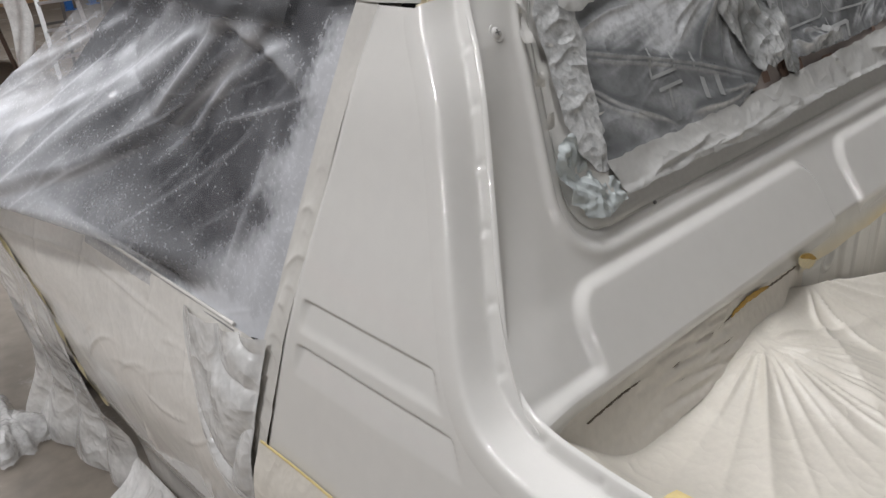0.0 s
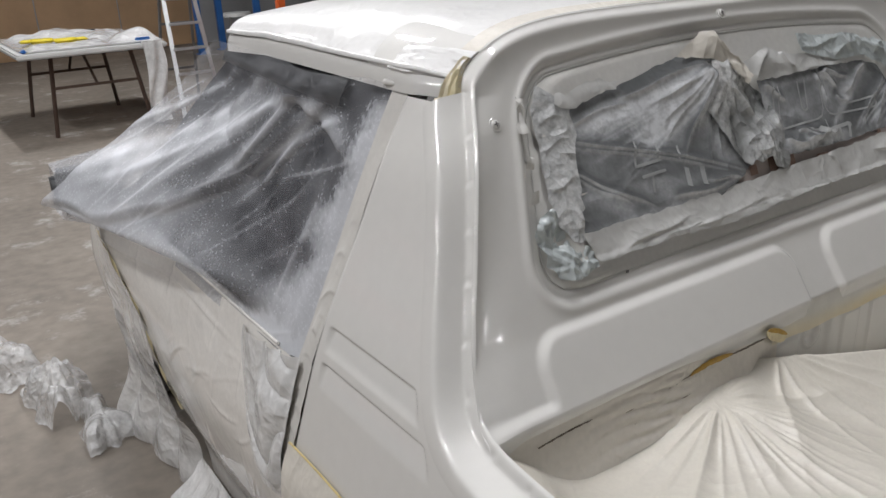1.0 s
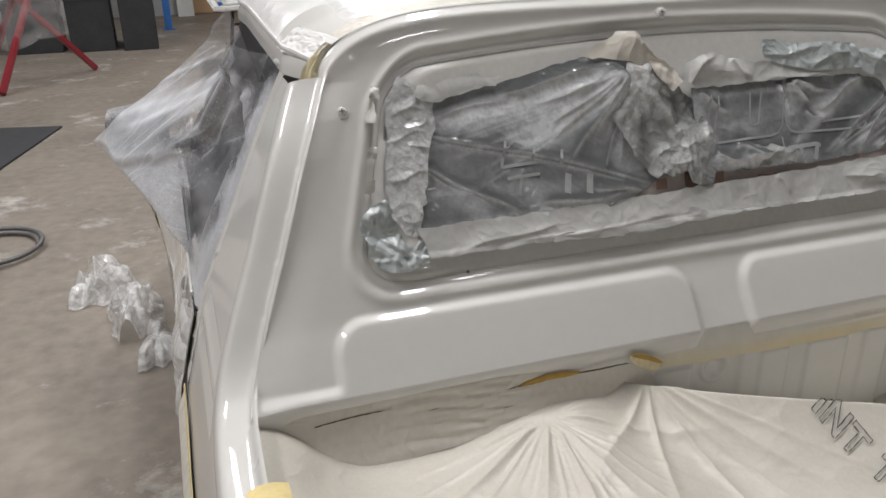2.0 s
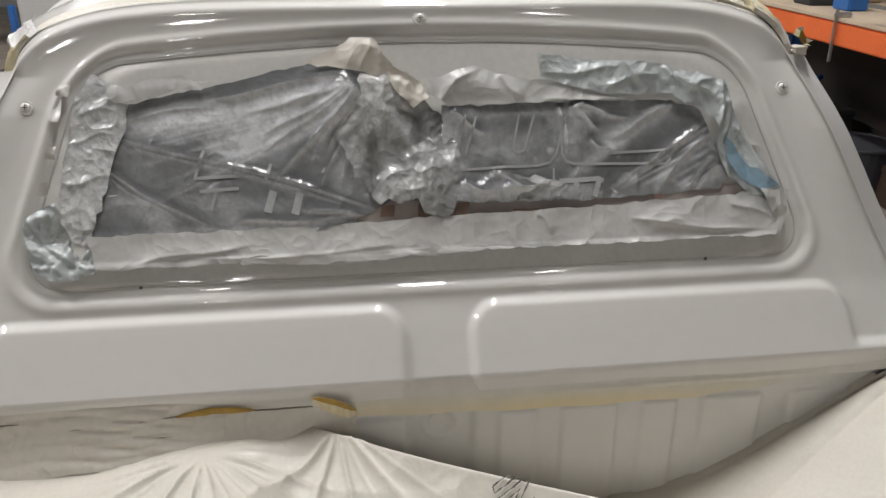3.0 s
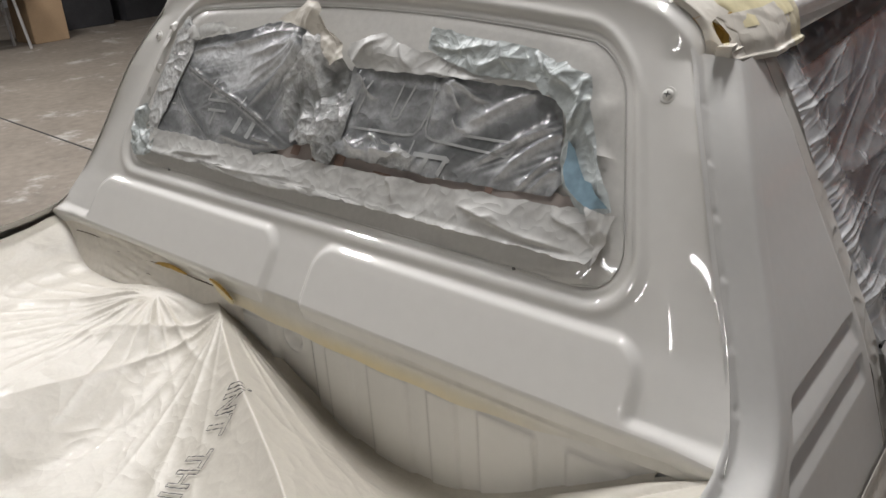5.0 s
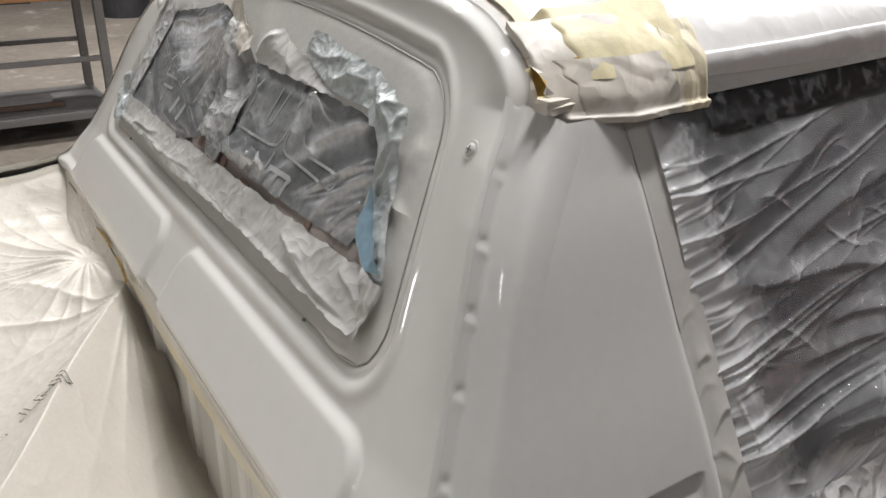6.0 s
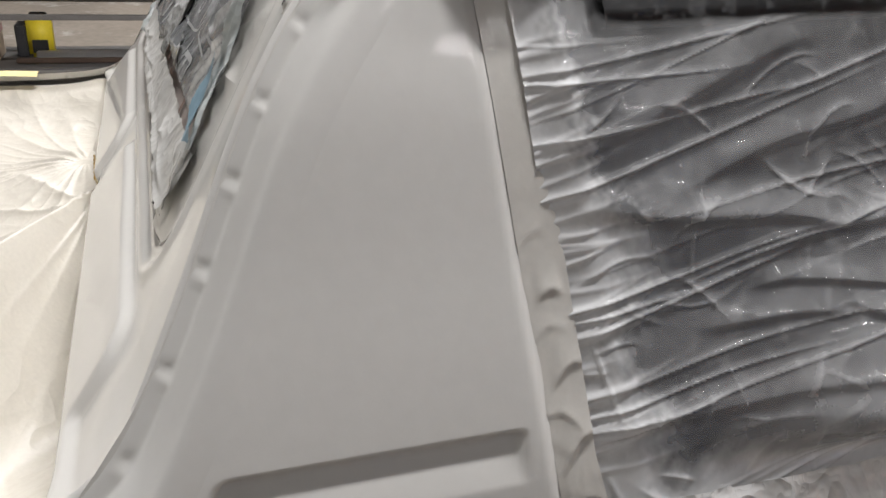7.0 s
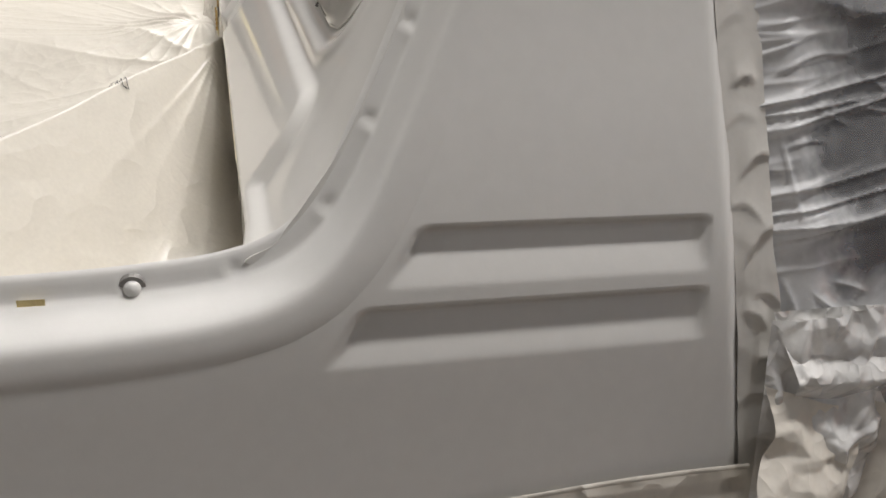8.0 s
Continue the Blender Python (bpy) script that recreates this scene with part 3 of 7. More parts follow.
for x, y in ((-0.77, 1.8), (0.77, 1.8), (-0.77, -1.15), (0.77, -1.15)):
    wh = empty("wheel", (x, y, 0.32))
    wh.parent = pickup
    for nm, r, wd, m_ in (("tyre", 0.32, 0.2, BLACK), ("rim", 0.19, 0.21, STEEL)):
        bm = bmesh.new()
        bmesh.ops.create_cone(bm, cap_ends=True, segments=40, radius1=r, radius2=r, depth=wd)
        bmesh.ops.bevel(bm, geom=[e for e in bm.edges if abs(e.verts[0].co.z - e.verts[1].co.z) < 1e-6], offset=0.02, segments=3, affect="EDGES")
        bmesh.ops.rotate(bm, matrix=Matrix.Rotation(math.pi / 2, 3, "Y"), verts=bm.verts)
        part(nm, bm, m_, wh, smooth=True)

# ---- masking over the rear window ----
masking = empty("window_masking", (0, 0, 0))
tagged(masking, "crumpled grey film and paper taped over the rear window", "masking")
SMOKED = toned("grey_smoked_film", (0.115, 0.119, 0.12), (0.66, 0.67, 0.68), 0.2, 0.25)
crinkle(SMOKED, 20, 0.14)
SILVER = toned("silvery_crumpled_film", (0.22, 0.225, 0.22), (0.7, 0.7, 0.69), 0.24)
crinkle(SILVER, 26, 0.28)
BACK = mat("oversprayed_backing_film", (0.6, 0.585, 0.55), rough=0.42, coat=0.5, vary=0.08, scale=9, bump=0.2, bump_scale=60)
CARD = mat("grey_brown_card", (0.36, 0.31, 0.28), rough=0.6, vary=0.1, scale=10)
GREY_PAPER = mat("grey_masking_paper", (0.52, 0.515, 0.495), rough=0.4, vary=0.09, scale=10, bump=0.2, bump_scale=60)
crinkle(GREY_PAPER, 15, 0.16)


def torn(outline, seed, jag):
    """The outline with a slightly ragged edge."""
    rg = np.random.RandomState(seed)
    out = []
    for (x0, z0), (x1, z1) in zip(outline, outline[1:] + outline[:1]):
        n = max(1, int(math.hypot(x1 - x0, z1 - z0) / 0.012))
        for k in range(n):
            w_ = jag if k else jag * 0.3
            out.append((x0 + (x1 - x0) * k / n + rg.normal(0, w_), z0 + (z1 - z0) * k / n + rg.normal(0, w_)))
    return np.array(out)


def piece(name, outline, off, height, material, seed=1, jag=0.0012, step=0.002, mist_and_light=None, label="", curl=0.08, parent=None):
    """A loose piece of film on the rear panel, cut along an outline of x, z; height(x, z) lifts it."""
    pl = torn(outline, seed, jag)
    xs = np.arange(pl[:, 0].min() - step, pl[:, 0].max() + 2 * step, step)
    zs = np.arange(pl[:, 1].min() - step, pl[:, 1].max() + 2 * step, step)
    X_, Z_ = np.meshgrid(xs, zs, indexing="ij")
    a, b = pl, np.roll(pl, -1, 0)
    cx, cz = (X_[:-1, :-1] + X_[1:, 1:]) / 2, (Z_[:-1, :-1] + Z_[1:, 1:]) / 2
    ins = np.zeros(cx.shape, bool)
    for (x0, z0), (x1, z1) in zip(a, b):
        if z0 != z1:
            ins ^= ((z0 > cz) != (z1 > cz)) & (cx < (x1 - x0) * (cz - z0) / (z1 - z0) + x0)
    best = np.full(X_.shape, 9.0)
    nx, nz_ = X_.copy(), Z_.copy()
    for (x0, z0), (x1, z1) in zip(a, b):
        l2 = (x1 - x0) ** 2 + (z1 - z0) ** 2 + 1e-12
        k = np.clip(((X_ - x0) * (x1 - x0) + (Z_ - z0) * (z1 - z0)) / l2, 0, 1)
        px, pz = x0 + k * (x1 - x0), z0 + k * (z1 - z0)
        d = np.hypot(X_ - px, Z_ - pz)
        nx, nz_, best = np.where(d < best, px, nx), np.where(d < best, pz, nz_), np.minimum(best, d)
    used = np.zeros(X_.shape, int)
    for i in (0, 1):
        for j in (0, 1):
            used[i:i + ins.shape[0], j:j + ins.shape[1]] += ins
    rim = (used > 0) & (used < 4)
    GX, GZ = np.where(rim, nx, X_), np.where(rim, nz_, Z_)
    h = np.asarray(height(X_, Z_)) * (1 - curl * sstep(0.012, 0.0, best)) + 0.002 * curl * sstep(0.006, 0.0, best) * np.sin(X_ * 70 + Z_ * 55 + seed)
    Q = panel_point(GX, GZ, off + h)
    idx = np.arange(X_.size).reshape(X_.shape)
    q = np.stack([idx[:-1, :-1], idx[1:, :-1], idx[1:, 1:], idx[:-1, 1:]], -1)[ins][:, ::-1]
    ids, inv = np.unique(q, return_inverse=True)
    ob = link_mesh(name, Q.reshape(-1, 3)[ids], inv.reshape(-1, 4), material, parent or masking)
    ms = np.full(X_.shape, 0.4) if mist_and_light is None else np.clip(mist_and_light(X_, Z_, h), 0, 1)
    ob.data.attributes.new("overspray_and_light", "FLOAT", "POINT").data.foreach_set("value", ms.reshape(-1)[ids].astype(np.float32))
    if label:
        ob["label"] = label
    return lambda x, z: off + h[min(max(int(round((x - xs[0]) / step)), 0), len(xs) - 1), min(max(int(round((z - zs[0]) / step)), 0), len(zs) - 1)]


def facets(seed, amp, folds=16, size=0.12):
    """Crushed facets at three sizes."""
    def f(x, z):
        return crumple(x, z, seed, folds, amp, size) + crumple(x, z, seed + 50, folds + 14, amp * 0.65, size) + crumple(x, z, seed + 90, folds + 44, amp * 0.5, size)
    return f


def pulls(lines):
    """Single long folds in a film: x0, z0, x1, z1, width, height; steep below, shallow above."""
    def f(x, z):
        h = 0 * x
        for x0, z0, x1, z1, wd, am in lines:
            l_ = math.hypot(x1 - x0, z1 - z0)
            dx, dz = (x1 - x0) / l_, (z1 - z0) / l_
            k = ((x - x0) * dx + (z - z0) * dz) / l_
            d = -(x - x0) * dz + (z - z0) * dx + 0.003 * np.sin(k * 6 + x0 * 90)
            d = d * (1 if dx > 0 else -1)
            h = h + am * np.exp(-np.where(d > 0, d / (3 * wd), -d / wd)) * sstep(-0.06, 0.1, k) * sstep(1.08, 0.7, k)
        return h
    return f


def fan(cx, cz, a0, a1, count, seed, reach, amp):
    """Pulls that run out from one gathered point between two directions."""
    rg = np.random.RandomState(seed)
    out = []
    for k in range(count):
        a_ = radians(a0 + (a1 - a0) * (k + rg.uniform(0.1, 0.9)) / count)
        r0, r1 = rg.uniform(0.004, 0.03), reach * rg.uniform(0.4, 1)
        out.append((cx + r0 * math.cos(a_), cz + r0 * math.sin(a_), cx + r1 * math.cos(a_), cz + r1 * math.sin(a_), rg.uniform(0.002, 0.006), amp * rg.uniform(0.35, 1)))
    return pulls(out)


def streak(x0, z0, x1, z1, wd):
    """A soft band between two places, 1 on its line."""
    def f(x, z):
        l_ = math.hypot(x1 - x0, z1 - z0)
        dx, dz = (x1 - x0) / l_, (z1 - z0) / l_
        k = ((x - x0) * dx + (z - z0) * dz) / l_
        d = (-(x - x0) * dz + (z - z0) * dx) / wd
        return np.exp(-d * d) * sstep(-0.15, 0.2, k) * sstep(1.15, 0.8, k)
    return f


def bump_at(x0, z0, wx, wz):
    return lambda x, z: np.exp(-((x - x0) / wx) ** 2 - ((z - z0) / wz) ** 2)


# backing film filling the opening, pleated where it is tucked under the seal
rr = np.linspace(0.0, 1.0, 60)
sx = np.array([p[0] for p in seal] + [seal[0][0]])
sz = np.array([p[2] for p in seal] + [seal[0][2]])
BX = rr[None, :] * sx[:, None]
BZ = 1.135 + rr[None, :] * (sz[:, None] - 1.135)
around = np.arctan2(BZ - 1.135, BX * 0.4)
sides = sstep(0.38, 0.5, np.abs(BX))
pleat = 0.009 * (1 - np.abs(np.sin(around * 13 + 2.5 * np.sin(around * 6) + 2 * np.sin(BX * 17)))) ** 1.6 * sstep(0.7, 0.9, rr)[None, :] * sstep(1.0, 0.96, rr)[None, :] * sides
grid("backing_film", panel_point(BX, BZ, -0.0042 + pleat + np.abs(crumple(BX, BZ, 3, 26, 0.0022, 0.5)) * (0.35 + 0.65 * sides) * sstep(1.0, 0.94, rr)[None, :]), BACK, masking, flip=True)

# smoked film drawn up to a point under the paper flap
apex = bump_at(-0.1, 1.245, 0.16, 0.07)
L_PULL = pulls([(-0.478, 1.175, -0.095, 1.066, 0.0022, 0.0045), (-0.476, 1.166, -0.12, 1.066, 0.0022, 0.003), (-0.497, 1.127, -0.345, 1.042, 0.0022, 0.0045), (-0.495, 1.118, -0.4, 1.06, 0.002, 0.003),
                (-0.34, 1.225, -0.12, 1.25, 0.004, 0.006), (-0.47, 1.2, -0.33, 1.215, 0.004, 0.004), (-0.3, 1.05, -0.13, 1.052, 0.004, 0.005), (-0.2, 1.066, -0.1, 1.05, 0.003, 0.005)])
L_FAN = fan(-0.095, 1.245, 188, 262, 11, 8, 0.22, 0.007)
# Pale bands: settled paint dust and the film's sheen, put into its colour.
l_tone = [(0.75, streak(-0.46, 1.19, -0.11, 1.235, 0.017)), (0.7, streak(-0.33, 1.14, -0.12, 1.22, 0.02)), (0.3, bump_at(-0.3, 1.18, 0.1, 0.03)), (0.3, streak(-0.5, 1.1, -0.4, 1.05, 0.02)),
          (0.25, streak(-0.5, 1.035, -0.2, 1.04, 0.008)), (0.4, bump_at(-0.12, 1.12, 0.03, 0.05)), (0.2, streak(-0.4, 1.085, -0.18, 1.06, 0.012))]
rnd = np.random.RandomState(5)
# thin pale lines painted as glints where the film is drawn tight
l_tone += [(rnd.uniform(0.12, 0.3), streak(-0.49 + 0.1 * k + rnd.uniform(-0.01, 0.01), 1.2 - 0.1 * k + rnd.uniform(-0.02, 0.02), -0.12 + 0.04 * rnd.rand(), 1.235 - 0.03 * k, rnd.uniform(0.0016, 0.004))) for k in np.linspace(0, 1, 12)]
# Fold slopes are lightened in the colour, as if lit from one side.
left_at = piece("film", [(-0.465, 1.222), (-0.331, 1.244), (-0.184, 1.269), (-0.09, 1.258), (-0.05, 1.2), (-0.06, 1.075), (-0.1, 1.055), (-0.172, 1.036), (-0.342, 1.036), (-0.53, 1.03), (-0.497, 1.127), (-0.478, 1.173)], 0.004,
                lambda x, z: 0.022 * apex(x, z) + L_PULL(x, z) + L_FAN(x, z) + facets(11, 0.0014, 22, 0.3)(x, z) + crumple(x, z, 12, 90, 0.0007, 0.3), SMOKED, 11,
                mist_and_light=lambda x, z, h: 0.16 + 1.1 * np.gradient(h, axis=1) / 0.002 + sum(w_ * f(x, z) for w_, f in l_tone) + 0.07 * waves(x, z, 61, 40, 1.0) + 0.05 * waves(x, z, 62, 110, 1.0), label="smoked film pulled into long folds")
# second smoked film with pale print
R_PULL = pulls([(0.225, 1.203, 0.232, 1.13, 0.003, 0.006), (0.417, 1.199, 0.3, 1.148, 0.005, 0.008), (0.476, 1.155, 0.375, 1.075, 0.003, 0.008), (0.47, 1.165, 0.33, 1.09, 0.003, 0.006), (0.485, 1.12, 0.42, 1.07, 0.0025, 0.007),
                (0.49, 1.105, 0.44, 1.07, 0.0025, 0.006), (0.46, 1.17, 0.4, 1.12, 0.003, 0.005), (0.24, 1.2, 0.29, 1.165, 0.004, 0.007), (0.25, 1.2, 0.34, 1.18, 0.003, 0.006), (0.04, 1.195, 0.1, 1.16, 0.004, 0.006),
                (0.05, 1.09, 0.11, 1.075, 0.004, 0.008), (0.12, 1.08, 0.2, 1.09, 0.004, 0.009), (0.1, 1.105, 0.16, 1.085, 0.003, 0.006), (0.27, 1.15, 0.31, 1.13, 0.003, 0.004)])
# Dust and painted sheen of the second film; negative weights darken it.
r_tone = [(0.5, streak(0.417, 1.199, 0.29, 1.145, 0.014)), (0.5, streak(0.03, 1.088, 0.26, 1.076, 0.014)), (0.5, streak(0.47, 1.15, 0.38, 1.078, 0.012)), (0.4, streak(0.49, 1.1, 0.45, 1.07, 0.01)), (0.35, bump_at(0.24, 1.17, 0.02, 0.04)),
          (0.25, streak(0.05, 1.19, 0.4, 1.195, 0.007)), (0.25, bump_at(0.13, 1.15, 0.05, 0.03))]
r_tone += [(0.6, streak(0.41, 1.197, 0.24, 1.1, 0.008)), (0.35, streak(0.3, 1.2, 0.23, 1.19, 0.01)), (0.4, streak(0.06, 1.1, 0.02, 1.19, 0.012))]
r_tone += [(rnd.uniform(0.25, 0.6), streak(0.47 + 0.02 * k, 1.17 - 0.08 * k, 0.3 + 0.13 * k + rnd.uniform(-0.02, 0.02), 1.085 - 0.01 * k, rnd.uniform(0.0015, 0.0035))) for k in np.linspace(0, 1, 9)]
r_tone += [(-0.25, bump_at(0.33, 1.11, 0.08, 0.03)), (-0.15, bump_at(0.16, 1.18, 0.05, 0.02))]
# This film's colour also pales with fold slope, imitating one-sided light.
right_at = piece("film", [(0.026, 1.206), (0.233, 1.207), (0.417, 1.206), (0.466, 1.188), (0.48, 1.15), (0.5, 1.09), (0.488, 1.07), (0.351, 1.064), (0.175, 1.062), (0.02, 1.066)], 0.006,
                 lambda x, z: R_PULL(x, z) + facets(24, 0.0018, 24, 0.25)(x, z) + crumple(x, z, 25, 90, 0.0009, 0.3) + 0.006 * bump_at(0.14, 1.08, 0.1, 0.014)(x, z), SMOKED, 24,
                 mist_and_light=lambda x, z, h: 0.2 + 1.1 * np.gradient(h, axis=1) / 0.002 + sum(w_ * f(x, z) for w_, f in r_tone) + 0.07 * waves(x, z, 63, 45, 1.0) + 0.05 * waves(x, z, 64, 120, 1.0), label="smoked film with pale print")
# film bunched between the two, its pleats running down to one knot
pleats = lambda x, z: 0.006 * np.abs(np.arcsin(np.sin(np.arctan2(x - 0.004, z - 1.0) * 21 + 1.6 * np.sin(z * 38)))) / 1.57
# Raised folds are lightened in the colour so they read as lit.
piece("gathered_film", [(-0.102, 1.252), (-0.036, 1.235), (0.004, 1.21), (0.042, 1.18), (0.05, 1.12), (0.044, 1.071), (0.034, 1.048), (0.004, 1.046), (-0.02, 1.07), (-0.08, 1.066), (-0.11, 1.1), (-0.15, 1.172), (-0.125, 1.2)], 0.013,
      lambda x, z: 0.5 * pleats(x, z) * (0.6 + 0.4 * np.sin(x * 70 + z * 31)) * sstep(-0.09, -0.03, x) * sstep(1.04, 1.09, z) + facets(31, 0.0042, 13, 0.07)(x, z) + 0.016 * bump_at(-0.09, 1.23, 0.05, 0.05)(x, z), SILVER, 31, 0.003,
      mist_and_light=lambda x, z, h: 0.26 + 42 * (h - h.mean()) + 0.2 * waves(x, z, 65, 70, 1.0), label="bright bunched film")
piece("film_hem", [(0.03, 1.1), (0.08, 1.093), (0.13, 1.104), (0.19, 1.093), (0.225, 1.085), (0.215, 1.066), (0.03, 1.064)], 0.011, facets(77, 0.0024, 16, 0.08), SILVER, 77, 0.003, mist_and_light=lambda x, z, h: 0.28 + 40 * h, label="bright crushed hem of the film")
# papers along the top
piece("film_top", [(0.005, 1.242), (0.04, 1.25), (0.083, 1.263), (0.123, 1.247), (0.193, 1.24), (0.3, 1.235), (0.42, 1.225), (0.42, 1.207), (0.215, 1.206), (0.036, 1.203), (0.005, 1.222)], 0.012,
      lambda x, z: facets(41, 0.0022, 14, 0.15)(x, z) + pulls([(0.02, 1.21, 0.085, 1.258, 0.004, 0.006), (0.12, 1.245, 0.16, 1.21, 0.004, 0.006), (0.2, 1.207, 0.42, 1.212, 0.003, 0.005)])(x, z) + 0.008 * bump_at(0.06, 1.235, 0.05, 0.02)(x, z), GREY_PAPER, 41)
piece("blue_film", [(0.19, 1.276), (0.314, 1.263), (0.402, 1.257), (0.452, 1.236), (0.465, 1.19), (0.418, 1.212), (0.3, 1.214), (0.24, 1.228), (0.193, 1.242)], 0.016,
      lambda x, z: facets(43, 0.0026, 22, 0.12)(x, z) + pulls([(0.2, 1.245, 0.32, 1.252, 0.003, 0.005), (0.3, 1.225, 0.4, 1.245, 0.003, 0.006), (0.33, 1.262, 0.37, 1.22, 0.003, 0.006), (0.4, 1.25, 0.45, 1.21, 0.003, 0.007)])(x, z), BLUE_TAPE, 43, label="pale blue crumpled film")
piece("film_left_top", [(-0.49, 1.246), (-0.44, 1.25), (-0.383, 1.258), (-0.331, 1.246), (-0.4, 1.232), (-0.465, 1.219), (-0.5, 1.23)], 0.011,
      lambda x, z: facets(45, 0.0012, 14, 0.08)(x, z) + 0.0015 * np.sin(np.clip((z - 1.222) / 0.03, 0, 1) * math.pi), GREY_PAPER, 45, 0.003, label="rolled edge of pale paper")
piece("flap", [(-0.193, 1.266), (-0.15, 1.284), (-0.116, 1.301), (-0.082, 1.297), (-0.05, 1.258), (-0.008, 1.235), (-0.036, 1.226), (-0.096, 1.25)], 0.026,
      lambda x, z: 0.012 * bump_at(-0.095, 1.29, 0.03, 0.04)(x, z) + facets(48, 0.0018, 9, 0.07)(x, z) + pulls([(-0.1, 1.252, -0.085, 1.295, 0.003, 0.004), (-0.07, 1.28, -0.02, 1.235, 0.003, 0.007)])(x, z), PAPER, 48, label="cream paper flap standing up")
piece("flap_end", [(-0.075, 1.262), (-0.05, 1.256), (-0.005, 1.236), (0.006, 1.214), (-0.02, 1.2), (-0.05, 1.225)], 0.03, facets(49, 0.005, 14, 0.04), PAPER, 49, 0.002)
# card and paper strip along the bottom
piece("card_strip", [(-0.115, 1.07), (0.0, 1.072), (0.25, 1.072), (0.53, 1.076), (0.532, 1.05), (0.0, 1.04), (-0.12, 1.04)], 0.003, facets(52, 0.0008, 6, 0.3), CARD, 52)
for x0, x1, z0, z1 in ((0.036, 0.06, 1.046, 1.066), (-0.022, 0.004, 1.047, 1.072), (0.132, 0.174, 1.047, 1.053), (0.368, 0.383, 1.05, 1.066), (-0.082, -0.06, 1.05, 1.066)):
    piece("card_gap", [(x0, z0), (x1, z0), (x1 + 0.003, z1), (x0 + 0.003, z1)], 0.0062, lambda x, z: 0 * x, BROWN, 60, 0.0008)
piece("paper_strip", [(-0.53, 1.04), (-0.314, 1.04), (-0.1, 1.044), (0.04, 1.047), (0.3, 1.053), (0.595, 1.064), (0.594, 1.04), (0.585, 1.02), (0.573, 0.998), (0.407, 0.998), (0.2, 0.997), (0.046, 0.996), (-0.127, 0.99), (-0.363, 0.994), (-0.516, 0.993)], 0.009,
      lambda x, z: 0.7 * facets(63, 0.0018, 12, 0.3)(x, z) + pulls([(-0.45, 1.0, -0.28, 1.02, 0.003, 0.005), (-0.36, 1.0, -0.05, 1.005, 0.004, 0.005), (0.33, 1.028, 0.55, 1.005, 0.003, 0.006), (0.17, 1.045, 0.2, 1.015, 0.003, 0.004), (0.36, 1.02, 0.42, 1.025, 0.003, 0.004), (0.5, 1.05, 0.58, 1.02, 0.003, 0.004)])(x, z) + 0.004 * sstep(1.006, 0.995, z) * np.abs(np.sin(x * 16 + np.sin(x * 31))), GREY_PAPER, 63, 0.0012, label="grey masking paper strip")
piece("strip_hem", [(-0.3, 1.002), (-0.1, 1.0), (0.12, 1.004), (0.2, 0.999), (0.05, 0.993), (-0.12, 0.987), (-0.3, 0.991)], 0.012, facets(66, 0.0012, 12, 0.15), GREY_PAPER, 66)
# left column and its corner
piece("corner_foil", [(-0.622, 1.056), (-0.6, 1.078), (-0.575, 1.086), (-0.562, 1.06), (-0.556, 1.033), (-0.522, 1.02), (-0.519, 0.99), (-0.545, 0.983), (-0.568, 0.981), (-0.6, 0.99), (-0.616, 1.012)], 0.006, facets(68, 0.005, 30, 0.05), BLUE_TAPE, 68, 0.002, step=0.0022, label="pale blue crushed tape in the corner")
# Raised creases painted paler here too, as if catching light.
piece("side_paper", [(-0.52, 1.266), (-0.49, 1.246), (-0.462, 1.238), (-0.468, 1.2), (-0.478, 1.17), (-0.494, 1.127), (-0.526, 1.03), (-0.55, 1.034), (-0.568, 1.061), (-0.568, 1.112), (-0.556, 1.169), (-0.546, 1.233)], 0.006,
      lambda x, z: facets(71, 0.0011, 18, 0.1)(x, z) + pulls([(-0.55, 1.17, -0.49, 1.18, 0.002, 0.003), (-0.56, 1.11, -0.5, 1.12, 0.002, 0.003), (-0.54, 1.21, -0.48, 1.215, 0.002, 0.003)])(x, z), SILVER, 71, 0.0025, mist_and_light=lambda x, z, h: 0.6 + 25 * (h - h.mean()))
for x0, z0, hgt in ((-0.578, 1.2, 0.03), (-0.586, 1.15, 0.014), (-0.598, 1.1, 0.016), (-0.566, 1.235, 0.02)):
    piece("torn_edge", [(x0 - 0.008, z0), (x0 + 0.01, z0 - 0.004), (x0 + 0.012, z0 + hgt), (x0, z0 + hgt * 0.9)], 0.005, facets(int(-x0 * 1000), 0.002, 10, 0.02), BACK, 74, 0.002, step=0.002)
# right column
piece("side_tape", [(0.412, 1.25), (0.46, 1.243), (0.508, 1.228), (0.518, 1.19), (0.53, 1.165), (0.56, 1.11), (0.592, 1.066), (0.565, 1.058), (0.541, 1.058), (0.503, 1.088), (0.489, 1.12), (0.486, 1.17), (0.463, 1.188), (0.414, 1.211)], 0.013,
      lambda x, z: facets(81, 0.0032, 22, 0.09)(x, z) + pulls([(0.42, 1.24, 0.49, 1.2, 0.003, 0.007), (0.505, 1.225, 0.49, 1.15, 0.003, 0.009), (0.515, 1.2, 0.5, 1.13, 0.0025, 0.006), (0.52, 1.16, 0.58, 1.07, 0.003, 0.006), (0.44, 1.215, 0.49, 1.235, 0.003, 0.006)])(x, z), BLUE_TAPE, 81, 0.002, step=0.0024, label="pale blue tape in folds")
